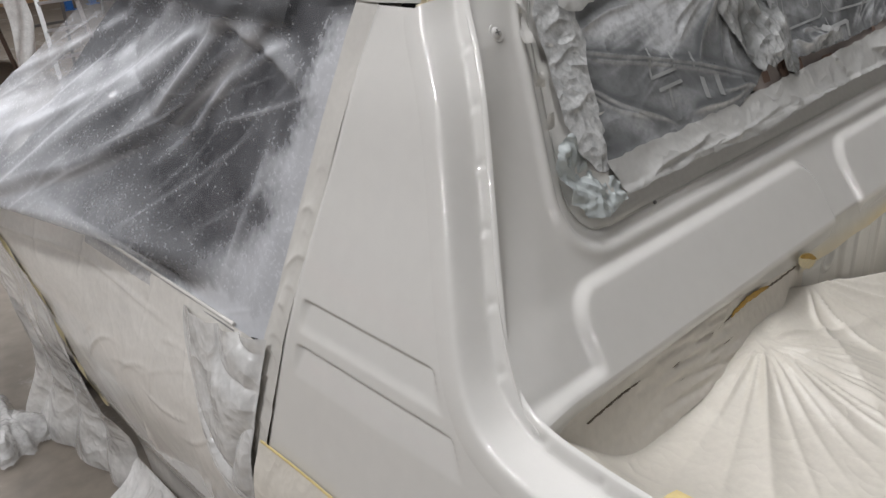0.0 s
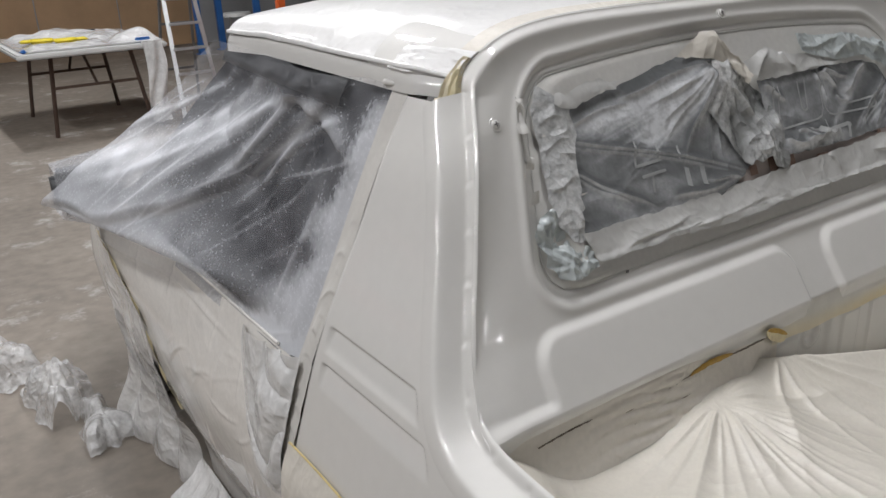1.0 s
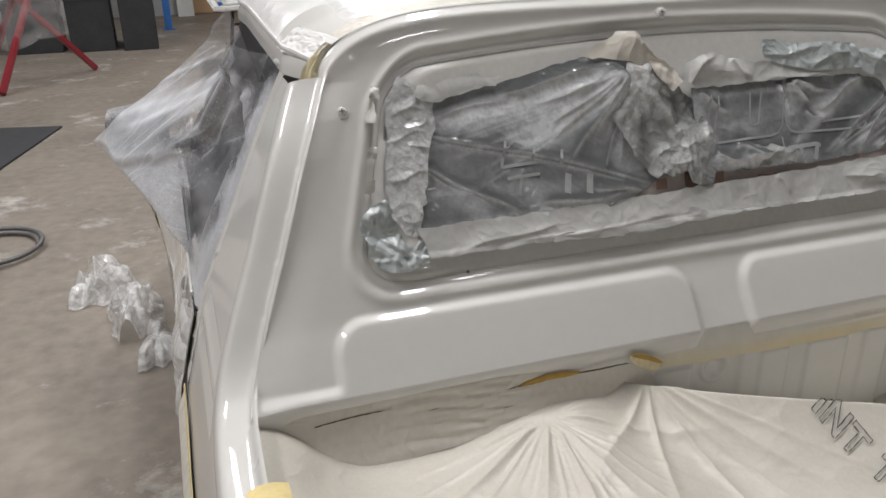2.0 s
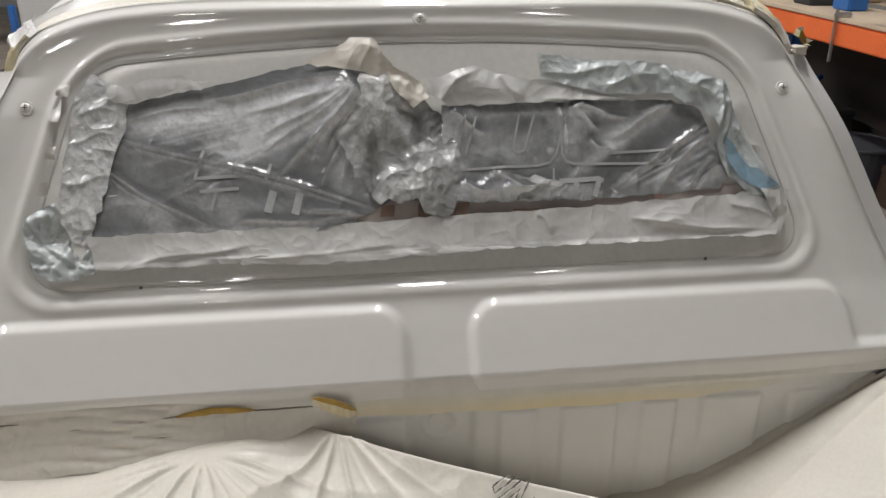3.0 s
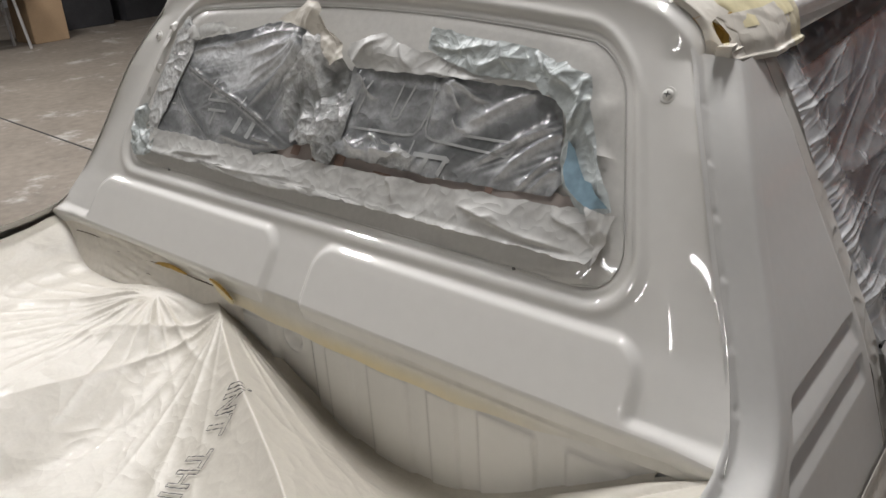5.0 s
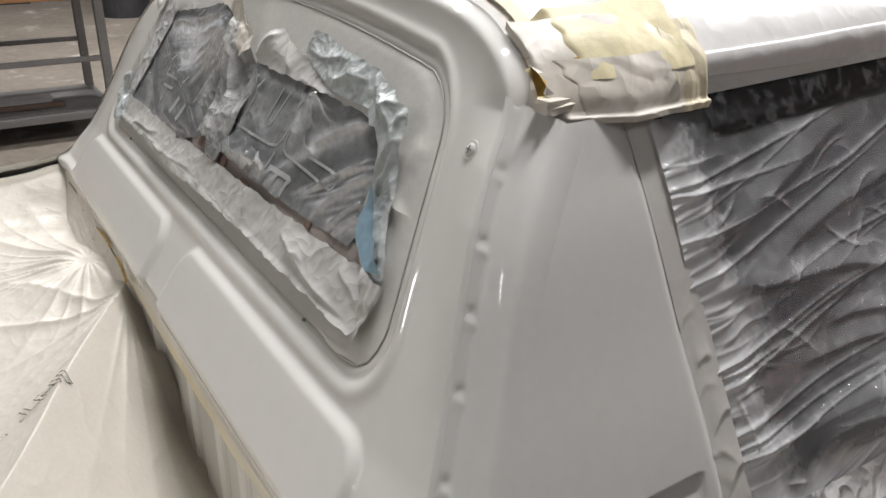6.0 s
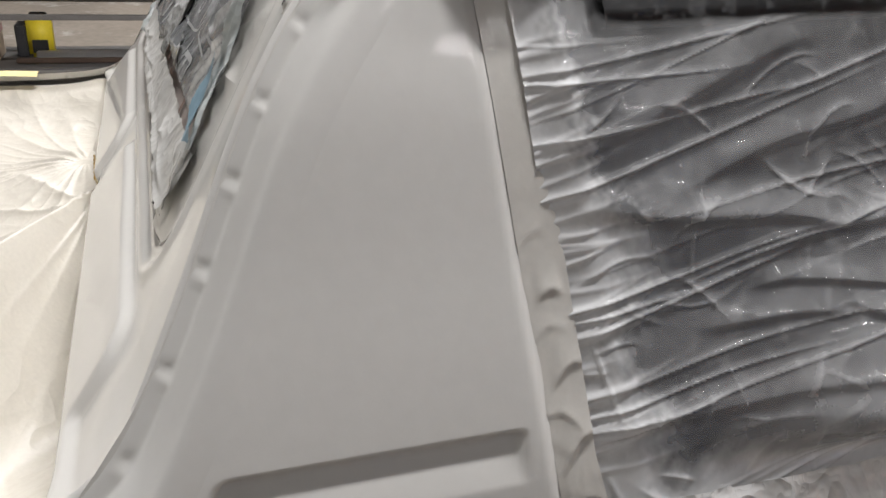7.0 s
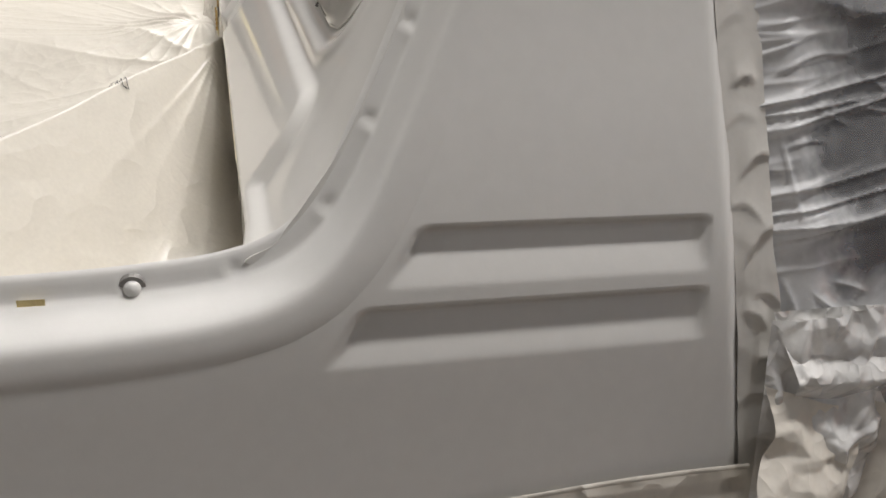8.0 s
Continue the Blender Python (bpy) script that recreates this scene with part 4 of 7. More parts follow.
piece("blue_tape", [(0.499, 1.145), (0.512, 1.135), (0.539, 1.1), (0.587, 1.07), (0.558, 1.063), (0.514, 1.088), (0.502, 1.11)], 0.0175, facets(84, 0.0024, 16, 0.05), BLUE_DEEP, 84, 0.002, step=0.0024, label="blue tape")
piece("tape_end", [(0.55, 1.068), (0.6, 1.063), (0.596, 1.03), (0.578, 0.992), (0.566, 1.0), (0.57, 1.03)], 0.014, facets(90, 0.003, 10, 0.04), GREY_PAPER, 90, 0.002)


def print_line(at, line, width, lift=0.0012):
    """A pale printed stroke lying on a film; line in x, z of the panel."""
    pts = []
    for (x0, z0), (x1, z1) in zip(line[:-1], line[1:]):
        m_ = max(2, int(math.hypot(x1 - x0, z1 - z0) / 0.003))
        pts += [(x0 + (x1 - x0) * k / m_, z0 + (z1 - z0) * k / m_) for k in range(m_)]
    pts.append(line[-1])
    verts, faces = [], []
    for k, p in enumerate(pts):
        a, b = pts[max(k - 1, 0)], pts[min(k + 1, len(pts) - 1)]
        d = math.hypot(b[0] - a[0], b[1] - a[1]) + 1e-9
        wx, wz = -(b[1] - a[1]) / d * width, (b[0] - a[0]) / d * width
        for sgn in (-1, 0, 1):
            x, z = p[0] + sgn * wx, p[1] + sgn * wz
            verts.append(tuple(panel_point(np.array(x), np.array(z), at(x, z) + lift)))
        if k:
            n = 3 * k
            faces += [(n - 3, n - 2, n + 1, n), (n - 2, n - 1, n + 2, n + 1)]
    return link_mesh("printed_bar", verts, faces, LETTER, masking)


# plain bars where the film's print cannot be read
for line in ([(-0.352, 1.152), (-0.367, 1.113), (-0.3, 1.115)], [(-0.3, 1.14), (-0.31, 1.118)], [(-0.25, 1.13), (-0.258, 1.108)], [(-0.36, 1.095), (-0.3, 1.097)], [(-0.335, 1.094), (-0.343, 1.068)]):
    print_line(left_at, line, 0.0024)
for line in ([(-0.247, 1.092), (-0.257, 1.062)], [(-0.206, 1.088), (-0.215, 1.058)]):
    print_line(left_at, line, 0.006)
for line in ([(0.064, 1.19), (0.047, 1.136), (0.06, 1.131), (0.082, 1.188)], [(0.154, 1.19), (0.14, 1.14), (0.146, 1.134), (0.158, 1.137), (0.18, 1.19)], [(0.022, 1.111), (0.18, 1.114), (0.2, 1.118), (0.212, 1.13), (0.235, 1.195)],
             [(0.223, 1.184), (0.222, 1.13), (0.228, 1.119), (0.241, 1.115), (0.396, 1.11), (0.404, 1.116), (0.404, 1.126), (0.396, 1.13), (0.3, 1.129)], [(0.206, 1.11), (0.203, 1.085)]):
    print_line(right_at, line, 0.0019)
print_line(right_at, [(0.213, 1.09), (0.28, 1.092), (0.288, 1.088)], 0.0035)
for x0 in (0.218, 0.243, 0.28):
    print_line(right_at, [(x0, 1.088), (x0 - 0.009, 1.066)], 0.0042)

# ---- sheet over the bed ----
gx = np.linspace(-0.83, 0.831, 600)
gy = np.concatenate([np.linspace(-0.2345, -0.75, 190), np.linspace(-0.76, -2.32, 60)])
SX, SY = np.meshgrid(gx, gy, indexing="ij")
HX, HY = -0.365, -0.275


def sheet_z(x, y):
    r = np.hypot(x - HX, y - HY)
    q = (x + 0.17) * 0.475 + (y + 0.258) * 0.88
    q = q + 0.006 * np.sin(9 * (x * 0.88 - y * 0.475))
    left = 0.724 + 0.085 * sstep(-0.6, -0.84, x) ** 2 + 0.028 * sstep(0.22, 0.0, r) + 0.006 * sstep(-0.31, -0.235, y) * sstep(-0.12, -0.2, x) + 0.012 * np.exp(-((x + 0.265) / 0.06) ** 2 - ((y + 0.262) / 0.025) ** 2)
    ridge = 0.028 * np.exp(-(q / 0.03) ** 2)
    fall = np.where(q > 0, 1.05 * q + 0.5 * q * q, 0)
    wr = sstep(-0.32, -0.1, x)
    sag = 0.762 - 0.12 * (1 - np.exp(np.minimum(q, 0) / 0.11))
    a = (left + ridge * sstep(-0.45, -0.25, x)) * (1 - wr) + sag * wr - fall
    b = 0.826 - 0.62 * (0.827 - x) - 0.35 * sstep(0.0, 0.5, 0.85 - x) * sstep(-0.25, -0.5, y) * 0.3
    b = 0.56 + 0.03 * np.log1p(np.exp((b - 0.56) / 0.03))
    k = 0.03
    m_ = np.maximum(a, b) + k * np.log1p(np.exp(-np.abs(a - b) / k))
    th = np.arctan2(y - HY, x - HX)
    rng = np.random.RandomState(19)
    for th0, wd, am in ((-2.98, 0.05, 0.016), (-2.62, 0.11, 0.022), (-2.3, 0.05, 0.012), (-2.02, 0.13, 0.024), (-1.62, 0.07, 0.022), (-1.3, 0.16, 0.02), (-0.7, 0.1, 0.012), (-0.3, 0.08, 0.01), (-2.8, 0.03, 0.008), (-2.45, 0.03, 0.009), (-2.15, 0.025, 0.008), (-1.85, 0.03, 0.01), (-1.75, 0.02, 0.007), (-1.5, 0.03, 0.01), (-1.42, 0.02, 0.006), (-1.1, 0.03, 0.008), (-0.9, 0.03, 0.007), (-0.5, 0.03, 0.006)):
        reach = rng.uniform(0.1, 0.26)
        m_ = m_ + am * np.exp(-np.abs((th - th0) / (0.6 * wd))) * sstep(0.01, 0.07, r) * np.exp(-r / reach) * sstep(0.15, -0.02, q)
    tx, ty2 = x + 0.165, y + 0.245
    r2, t2 = np.hypot(tx, ty2), np.arctan2(ty2, tx)
    for th0, wd, am in ((-2.4, 0.12, 0.012), (-1.9, 0.09, 0.014), (-1.4, 0.1, 0.013), (-1.15, 0.04, 0.007), (-0.95, 0.07, 0.012), (-0.78, 0.03, 0.006), (-0.36, 0.03, 0.008), (-0.27, 0.04, 0.009), (-0.17, 0.03, 0.008), (-0.08, 0.03, 0.006)):
        m_ = m_ + am * np.exp(-np.abs((t2 - th0) / (0.6 * wd))) * sstep(0.005, 0.05, r2) * np.exp(-r2 / 0.3)
    m_ = m_ + 0.004 * (np.abs(np.sin(th * 9 + 2 * np.sin(th * 4))) ** 0.7 - 0.6) * sstep(0.01, 0.04, r) * np.exp(-r / 0.08)
    return m_


SZ_ = sheet_z(SX, SY) + crumple(SX, SY, 101, 12, 0.004, 0.5) + waves(SX, SY, 7, 14, 0.0012) + crumple(SX, SY, 107, 24, 0.0026, 0.7) + crumple(SX, SY, 109, 60, 0.0012, 0.8)
lc = np.hypot((SX + 0.78) / 0.09, (SY + 0.27) / 0.08)
SZ_ = SZ_ + crumple(SX, SY, 113, 22, 0.010, 0.12) * np.exp(-lc ** 2)
rc = np.hypot((SX - 0.8) / 0.1, (SY + 0.3) / 0.1)
SZ_ = SZ_ + crumple(SX, SY, 117, 20, 0.009, 0.12) * np.exp(-rc ** 2)
ra, rd = np.arctan2(SY + 0.24, SX - 0.84), np.hypot(SX - 0.84, SY + 0.24)
SZ_ = SZ_ + 0.02 * np.abs(np.sin(ra * 7 + 1.3 * np.sin(ra * 4))) ** 0.7 * sstep(0.0, 0.12, rd) * np.exp(-rd / 0.28) * sstep(0.2, 0.4, SX)
SY[:, 0] = np.where(SZ_[:, 0] < 0.78, fold_y + 0.015, SY[:, 0])
SZ_ = np.where(np.abs(SX) > 0.74, np.minimum(SZ_, 0.829), SZ_)
sheet = grid("bed_sheet", np.stack([SX, SY, SZ_], -1), SHEET)
tagged(sheet, "cream plastic masking sheet taped over the truck bed in radiating folds", "sheet")


def sheet_ribbon(name, pts, width, material, lift=0.003):
    """A thin flat mark lying on the bed sheet."""
    verts, faces = [], []
    fine = []
    for (x0, y0), (x1, y1) in zip(pts[:-1], pts[1:]):
        m_ = max(2, int(math.hypot(x1 - x0, y1 - y0) / 0.006))
        fine += [(x0 + (x1 - x0) * k / m_, y0 + (y1 - y0) * k / m_) for k in range(m_)]
    fine.append(pts[-1])

    def hz(x, y):
        i = min(max(int(np.searchsorted(gx, x)), 1), len(gx) - 1)
        j = min(max(int(np.searchsorted(-gy, -y)), 1), len(gy) - 1)
        return max(SZ_[i, j], SZ_[i - 1, j], SZ_[i, j - 1], SZ_[i - 1, j - 1])

    for k, p in enumerate(fine):
        a, b = fine[max(k - 1, 0)], fine[min(k + 1, len(fine) - 1)]
        dx, dy = b[0] - a[0], b[1] - a[1]
        l_ = math.hypot(dx, dy) + 1e-9
        for sgn in (-1, 1):
            x, y = p[0] - sgn * dy / l_ * width, p[1] + sgn * dx / l_ * width
            verts.append((x, y, hz(x, y) + lift))
        if k:
            faces.append((2 * k - 2, 2 * k - 1, 2 * k + 1, 2 * k))
    ob = link_mesh(name, verts, faces, material, sheet, smooth=False)
    return ob


def letter(strokes, at, size, turn):
    """Outlined capital on the sheet: strokes in a 1 x 1 box."""
    c, s = math.cos(radians(turn)), math.sin(radians(turn))
    for st in strokes:
        sheet_ribbon("printed_letter", [(at[0] + size * (c * x - s * y), at[1] + size * (s * x + c * y)) for x, y in st], 0.0009, INK)


GLYPH = {"I": [[(0.1, 0), (0.1, 1), (0.28, 1), (0.28, 0), (0.1, 0)]],
         "N": [[(0, 0), (0, 1), (0.16, 1), (0.56, 0.3), (0.56, 1), (0.72, 1), (0.72, 0), (0.56, 0), (0.16, 0.7), (0.16, 0), (0, 0)]],
         "T": [[(0.27, 0), (0.27, 0.82), (0, 0.82), (0, 1), (0.72, 1), (0.72, 0.82), (0.45, 0.82), (0.45, 0), (0.27, 0)]],
         "H": [[(0, 0), (0, 1), (0.16, 1), (0.16, 0.58), (0.54, 0.58), (0.54, 1), (0.7, 1), (0.7, 0), (0.54, 0), (0.54, 0.42), (0.16, 0.42), (0.16, 0), (0, 0)]]}
for ch, d in (("I", -0.02), ("N", 0.0), ("T", 0.037), ("T", 0.092), ("H", 0.129), ("I", 0.166)):
    letter(GLYPH[ch], (0.056 + 0.25 * d, -0.415 - 0.966 * d), 0.045, -75.5)

# paper band and tapes below the stamped pads
n_ = 200
bx = np.linspace(-0.815, -0.135, n_)
bz = np.linspace(0, 1, 26)
BXX, BT = np.meshgrid(bx, bz, indexing="ij")
BZZ = 0.8285 - BT * (0.10 + 0.006 * np.sin(BXX * 17))
BYY = fold_y - 0.0045 - 0.032 * BT ** 1.8 * sstep(-0.135, -0.27, BXX) - 0.004 * np.abs(np.sin(BZZ * 150 + 6 * BXX + 2 * np.sin(BXX * 14))) ** 0.6 * np.exp(-((BXX + 0.5) / 0.16) ** 2) * sstep(0, 0.2, BT) - 0.003 * (crumple(BXX, BZZ, 131, 14, 1.0, 0.3)) - 0.003 * np.abs(np.sin(BZZ * 240)) * np.exp(-((BXX + 0.47) / 0.09) ** 2)
band = tagged(empty("front_masking_band"), "cream paper band taped under the cab's rear panel", "masking paper")
grid("paper_band", np.stack([BXX, BYY, BZZ], -1), PAPER, band, flip=False)


def wall_tape(name, pts, w0, material, dy=-0.008, parent=band):
    """A strip on the bed's front wall: pts of x, z; w0 its half height."""
    fine = np.linspace(0, 1, 60)
    px = np.interp(fine, np.linspace(0, 1, len(pts)), [p[0] for p in pts])
    pz = np.interp(fine, np.linspace(0, 1, len(pts)), [p[1] for p in pts])
    hw = w0 * np.minimum(1, np.sin(np.clip(fine, 0.001, 0.999) * math.pi) ** 0.5 * 1.1)
    by = fold_y + dy - np.where(px < -0.2, 0.032 * (np.maximum(0, 0.8285 - pz) / 0.1) ** 1.8 - 0.005, 0)
    G = np.stack([np.stack([px, by - 0.0005 * np.sin(fine * 37) - (0.003 if k == 1 else 0), pz + k_ * hw], -1) for k, k_ in enumerate((-1, 0, 1))])
    return grid(name, G, material, parent, flip=True)


TAPE_DUSTY = mat("dusty_yellow_tape", (0.66, 0.575, 0.37), rough=0.55, vary=0.2, scale=14)
# Dark brown strips colour in the shade inside the paper's slits.
SLIT = mat("shaded_paper_slit", (0.2, 0.17, 0.13), rough=0.8, vary=0.2)
wall_tape("tape_slit", [(-0.405, 0.797), (-0.35, 0.803), (-0.29, 0.8)], 0.006, OCHRE, -0.012)
wall_tape("dark_slit", [(-0.56, 0.789), (-0.47, 0.793), (-0.40, 0.799)], 0.0011, SLIT, -0.012)
wall_tape("dark_slit", [(-0.55, 0.767), (-0.48, 0.768), (-0.41, 0.77)], 0.0011, SLIT, -0.012)
wall_tape("dark_slit", [(-0.3, 0.8), (-0.26, 0.799), (-0.2, 0.8)], 0.001, SLIT, -0.012)
wall_tape("dark_slit", [(-0.74, 0.798), (-0.68, 0.802), (-0.63, 0.803)], 0.001, SLIT, -0.012)
wall_tape("yellow_tag", [(-0.2, 0.812), (-0.165, 0.797), (-0.135, 0.783)], 0.014, TAPE_DUSTY, -0.014)
wall_tape("yellow_tag", [(-0.2, 0.818), (-0.165, 0.806), (-0.135, 0.79)], 0.005, OCHRE, -0.016)
PX, PT = np.meshgrid(np.linspace(-0.165, 0.815, 260), np.linspace(0, 1, 20), indexing="ij")
LOW_Z = np.interp(PX, [-0.165, -0.05, 0.2, 0.42, 0.55, 0.65, 0.82], [0.772, 0.768, 0.762, 0.764, 0.776, 0.79, 0.795])
PZ = 0.8285 - PT * (0.8285 - LOW_Z - 0.0015 * np.sin(PX * 43))
STAINED = toned("yellow_stained_paper", (0.65, 0.63, 0.58), (0.8, 0.64, 0.27), 0.4, 0.08)
run = grid("paper_run", np.stack([PX, fold_y - 0.003 - 0.004 * PT - 0.0008 * crumple(PX, PZ, 137, 10, 1.0, 0.3) - 0.0025 * np.exp(-((PZ - 0.795 + 0.03 * (PX - 0.4) ** 2) / 0.003) ** 2) * sstep(0.1, 0.3, PX) * sstep(0.65, 0.5, PX), PZ], -1), STAINED, band)
stain = sstep(0.35, 1.0, PT) * (0.25 + 0.75 * np.exp(-((PX - 0.22) / 0.22) ** 2)) * sstep(0.62, 0.5, PX) + 0.3 * sstep(0.2, 0.8, PT) * np.exp(-((PX + 0.1) / 0.08) ** 2)
run.data.attributes.new("overspray_and_light", "FLOAT", "POINT").data.foreach_set("value", np.clip(0.62 * stain + 0.02 * waves(PX, PZ, 71, 40, 1.0), 0, 1).reshape(-1).astype(np.float32))

# ---- film over the roof ----
TAPE_YELLOW = mat("pale_yellow_tape", (0.74, 0.66, 0.42), rough=0.5, coat=0.1, vary=0.1, scale=18, bump=0.2, bump_scale=120)
k0 = 1
RF = R[6:-6, k0:, :].copy()
lie = sstep(0, 5, np.arange(RF.shape[1]))[None, :]
uu, ww = RF[..., 0], RF[..., 1]
RF[..., 2] += 0.001 + lie * (0.004 + np.abs(crumple(uu, ww, 201, 18, 0.0013, 0.6)) + np.abs(crumple(uu, ww, 203, 40, 0.0008, 0.6)) + 0.0012 * np.sin(uu * 9 + ww * 14))
RF[..., 0] *= 1.004
wrap = []
ragged = crumple(RF[-1, :, 1], RF[-1, :, 2], 207, 20, 1.0, 0.5)


def wrap(rows, sg, amp):
    """The film's turned-down side edge."""
    e_ = RF[-1]
    out = []
    for k, (dx, dz) in enumerate(rows):
        out.append(np.stack([sg * (np.abs(e_[:, 0]) + dx), e_[:, 1], e_[:, 2] + dz + amp * (1.0 if k == 0 else 0.35) * ragged], -1))
    return np.stack(out)


right_w = wrap(((0.007, -0.030), (0.009, -0.018), (0.008, -0.008), (0.005, 0.0), (0.002, 0.003)), 1, 0.006)[::-1]
left_w = wrap(((0.004, -0.007), (0.005, -0.004), (0.004, -0.001), (0.003, 0.001), (0.002, 0.003)), -1, 0.002)
RF[..., 2] -= 0.014 * sstep(0.31, 0.25, RF[..., 1]) * sstep(0.56, 0.61, np.abs(RF[..., 0]))
roof_film = tagged(empty("roof_film"), "white plastic film wrinkled over the cab roof", "plastic film")
grid("film_top", RF, ROOF_FILM, roof_film)
grid("side_flap", np.concatenate([left_w, RF[:1]]), ROOF_FILM, roof_film)
fl = np.concatenate([RF[-1:], right_w])
grid("side_flap", fl[:, 13:], ROOF_FILM, roof_film)


def strip(name, path, normal, width, material, parent=None, amp=0.002, seed=1, label="", rows=7, lift=0.003, tuck=False):
    """A wrinkled strip along path; normal(k) gives the across and outward directions."""
    m_ = len(path)
    G = np.zeros((m_, rows, 3))
    for k in range(m_):
        ac, out = normal(k)
        for j in range(rows):
            G[k, j] = path[k] + ac * width * (j / (rows - 1) - 0.5) + out * lift * (j / (rows - 1) * 1.9 - 0.9 if tuck else 1)
    t0, t1 = np.meshgrid(np.arange(m_) * 0.01, np.arange(rows) * 0.01, indexing="ij")
    h = crumple(t0, t1, seed, 16, amp, 0.02 * m_ ** 0.5)
    for k in range(m_):
        G[k] += normal(k)[1][None, :] * h[k][:, None]
    ob = grid(name, G, material, parent)
    if label:
        ob["label"] = label
    return ob


edge_tape = tagged(empty("roof_edge_tape"), "cream masking tape with yellow patches round the roof edge", "masking tape")
mid = R[:, 2, :]
rng = np.arange(8, len(u) - 8, 3)
path = R[rng, 1, :] + np.array([0, 0.002, 0.0015])
strip("rear_tape", path, lambda k: (np.array([0, 0.9, 0.12]), np.array([0, -0.2, 1.0])), 0.034, PAPER, edge_tape, 0.0006, 5, tuck=True)
strip("tape_patch", path[-24:-4] + np.array([0, 0.006, 0.003]), lambda k: (np.array([0, 0.9, 0.12]), np.array([0, -0.2, 1.0])), 0.02, TAPE_PALE, edge_tape, 0.0014, 71)


def roof_at(uv, y):
    """A place on the roof: uv across (1 at the gutter), y along the truck."""
    tx_, ty_, tz_ = (np.interp(uv, u, TOP[:, k]) for k in range(3))
    t = np.clip((y - ty_) / (1.02 - 0.06 * uv ** 3 - ty_), 0, 1)
    rise = 0.035 * np.sqrt(np.maximum(0, 1 - uv ** 5)) * np.sin(np.minimum(1, t * 1.35) * math.pi / 2) - 0.085 * t * t * (1 - uv ** 4)
    return tx_ * (1 + 0.07 * np.minimum(1, t * 9)), tz_ + rise + 0.022 * t


def corner_patch(sg, y0, y1, u0, hang, material, seed, amp=0.002, lift=0.004, name="corner_tape", skew=0.0):
    """Tape stuck over the roof's rear corner: from u0 on the roof out to the gutter, hanging below it."""
    s, t = np.meshgrid(np.linspace(0, 1, 56), np.linspace(0, 1, 44), indexing="ij")
    uv = np.minimum(1.0, u0 + (1.0 - u0) * t / 0.75) if hang else u0 + (0.985 - u0) * t
    over = np.maximum(0, t - 0.75) / 0.25 if hang else 0 * t
    y = y0 + (y1 - y0) * s + skew * (t - 0.5) + 0.0025 * np.sin(t * 19 + seed * 2) * (2 * s - 1) * min(1, (y1 - y0) / 0.1)
    y = np.maximum(y, np.interp(uv, u, TOP[:, 1]) + 0.001)
    x, z = roof_at(uv, y)
    lift = lift * (0.1 + 0.9 * sstep(0, 0.1, s))
    h = sstep(0, 0.08, s) * np.abs(crumple(s * 0.2, t * 0.12, seed, 16, amp, 0.08)) + np.abs(crumple(s * 0.2, t * 0.12, seed + 40, 34, 0.5 * amp, 0.1))
    up = np.clip((1 - uv) * 9, 0.15, 1)
    x = x + (lift + h) * (1.1 - up) + 0.006 * sstep(0, 0.3, over)
    z = z + (lift + h) * up - (hang or 0) * over
    return grid(name, np.stack([sg * x, y, z], -1), material, edge_tape, flip=sg < 0)


corner_patch(-1, 0.046, 0.2, 0.93, 0, ROOF_FILM, 300, 0.0022, 0.003, skew=0.012)
corner_patch(-1, 0.05, 0.078, 0.95, 0.003, TAPE_PALE, 304, 0.0025, 0.006, skew=0.01)
corner_patch(-1, 0.052, 0.066, 0.975, 0.003, TAPE_YELLOW, 306, 0.002, 0.0095)
for sg in (1,):
    corner_patch(sg, 0.046, 0.262, 0.9, 0.008, PAPER, 301 + sg, 0.003, 0.009, skew=0.012)
    corner_patch(sg, 0.10, 0.25, 0.88, 0, TAPE_YELLOW, 305 + sg, 0.0022, 0.0125)
    corner_patch(sg, 0.215, 0.272, 0.93, 0.010, TAPE_PALE, 309 + sg, 0.0016, 0.012, skew=-0.01)
    corner_patch(sg, 0.085, 0.215, 0.965, 0.009, PAPER, 317 + sg, 0.0016, 0.0135, skew=0.02)
    corner_patch(sg, 0.064, 0.074, 0.955, 0.008, OCHRE, 313 + sg, 0.0004, 0.0135, "ochre_fold")
    corner_patch(sg, 0.10, 0.21, 0.962, 0, OCHRE, 319 + sg, 0.0003, 0.0132, "ochre_fold")

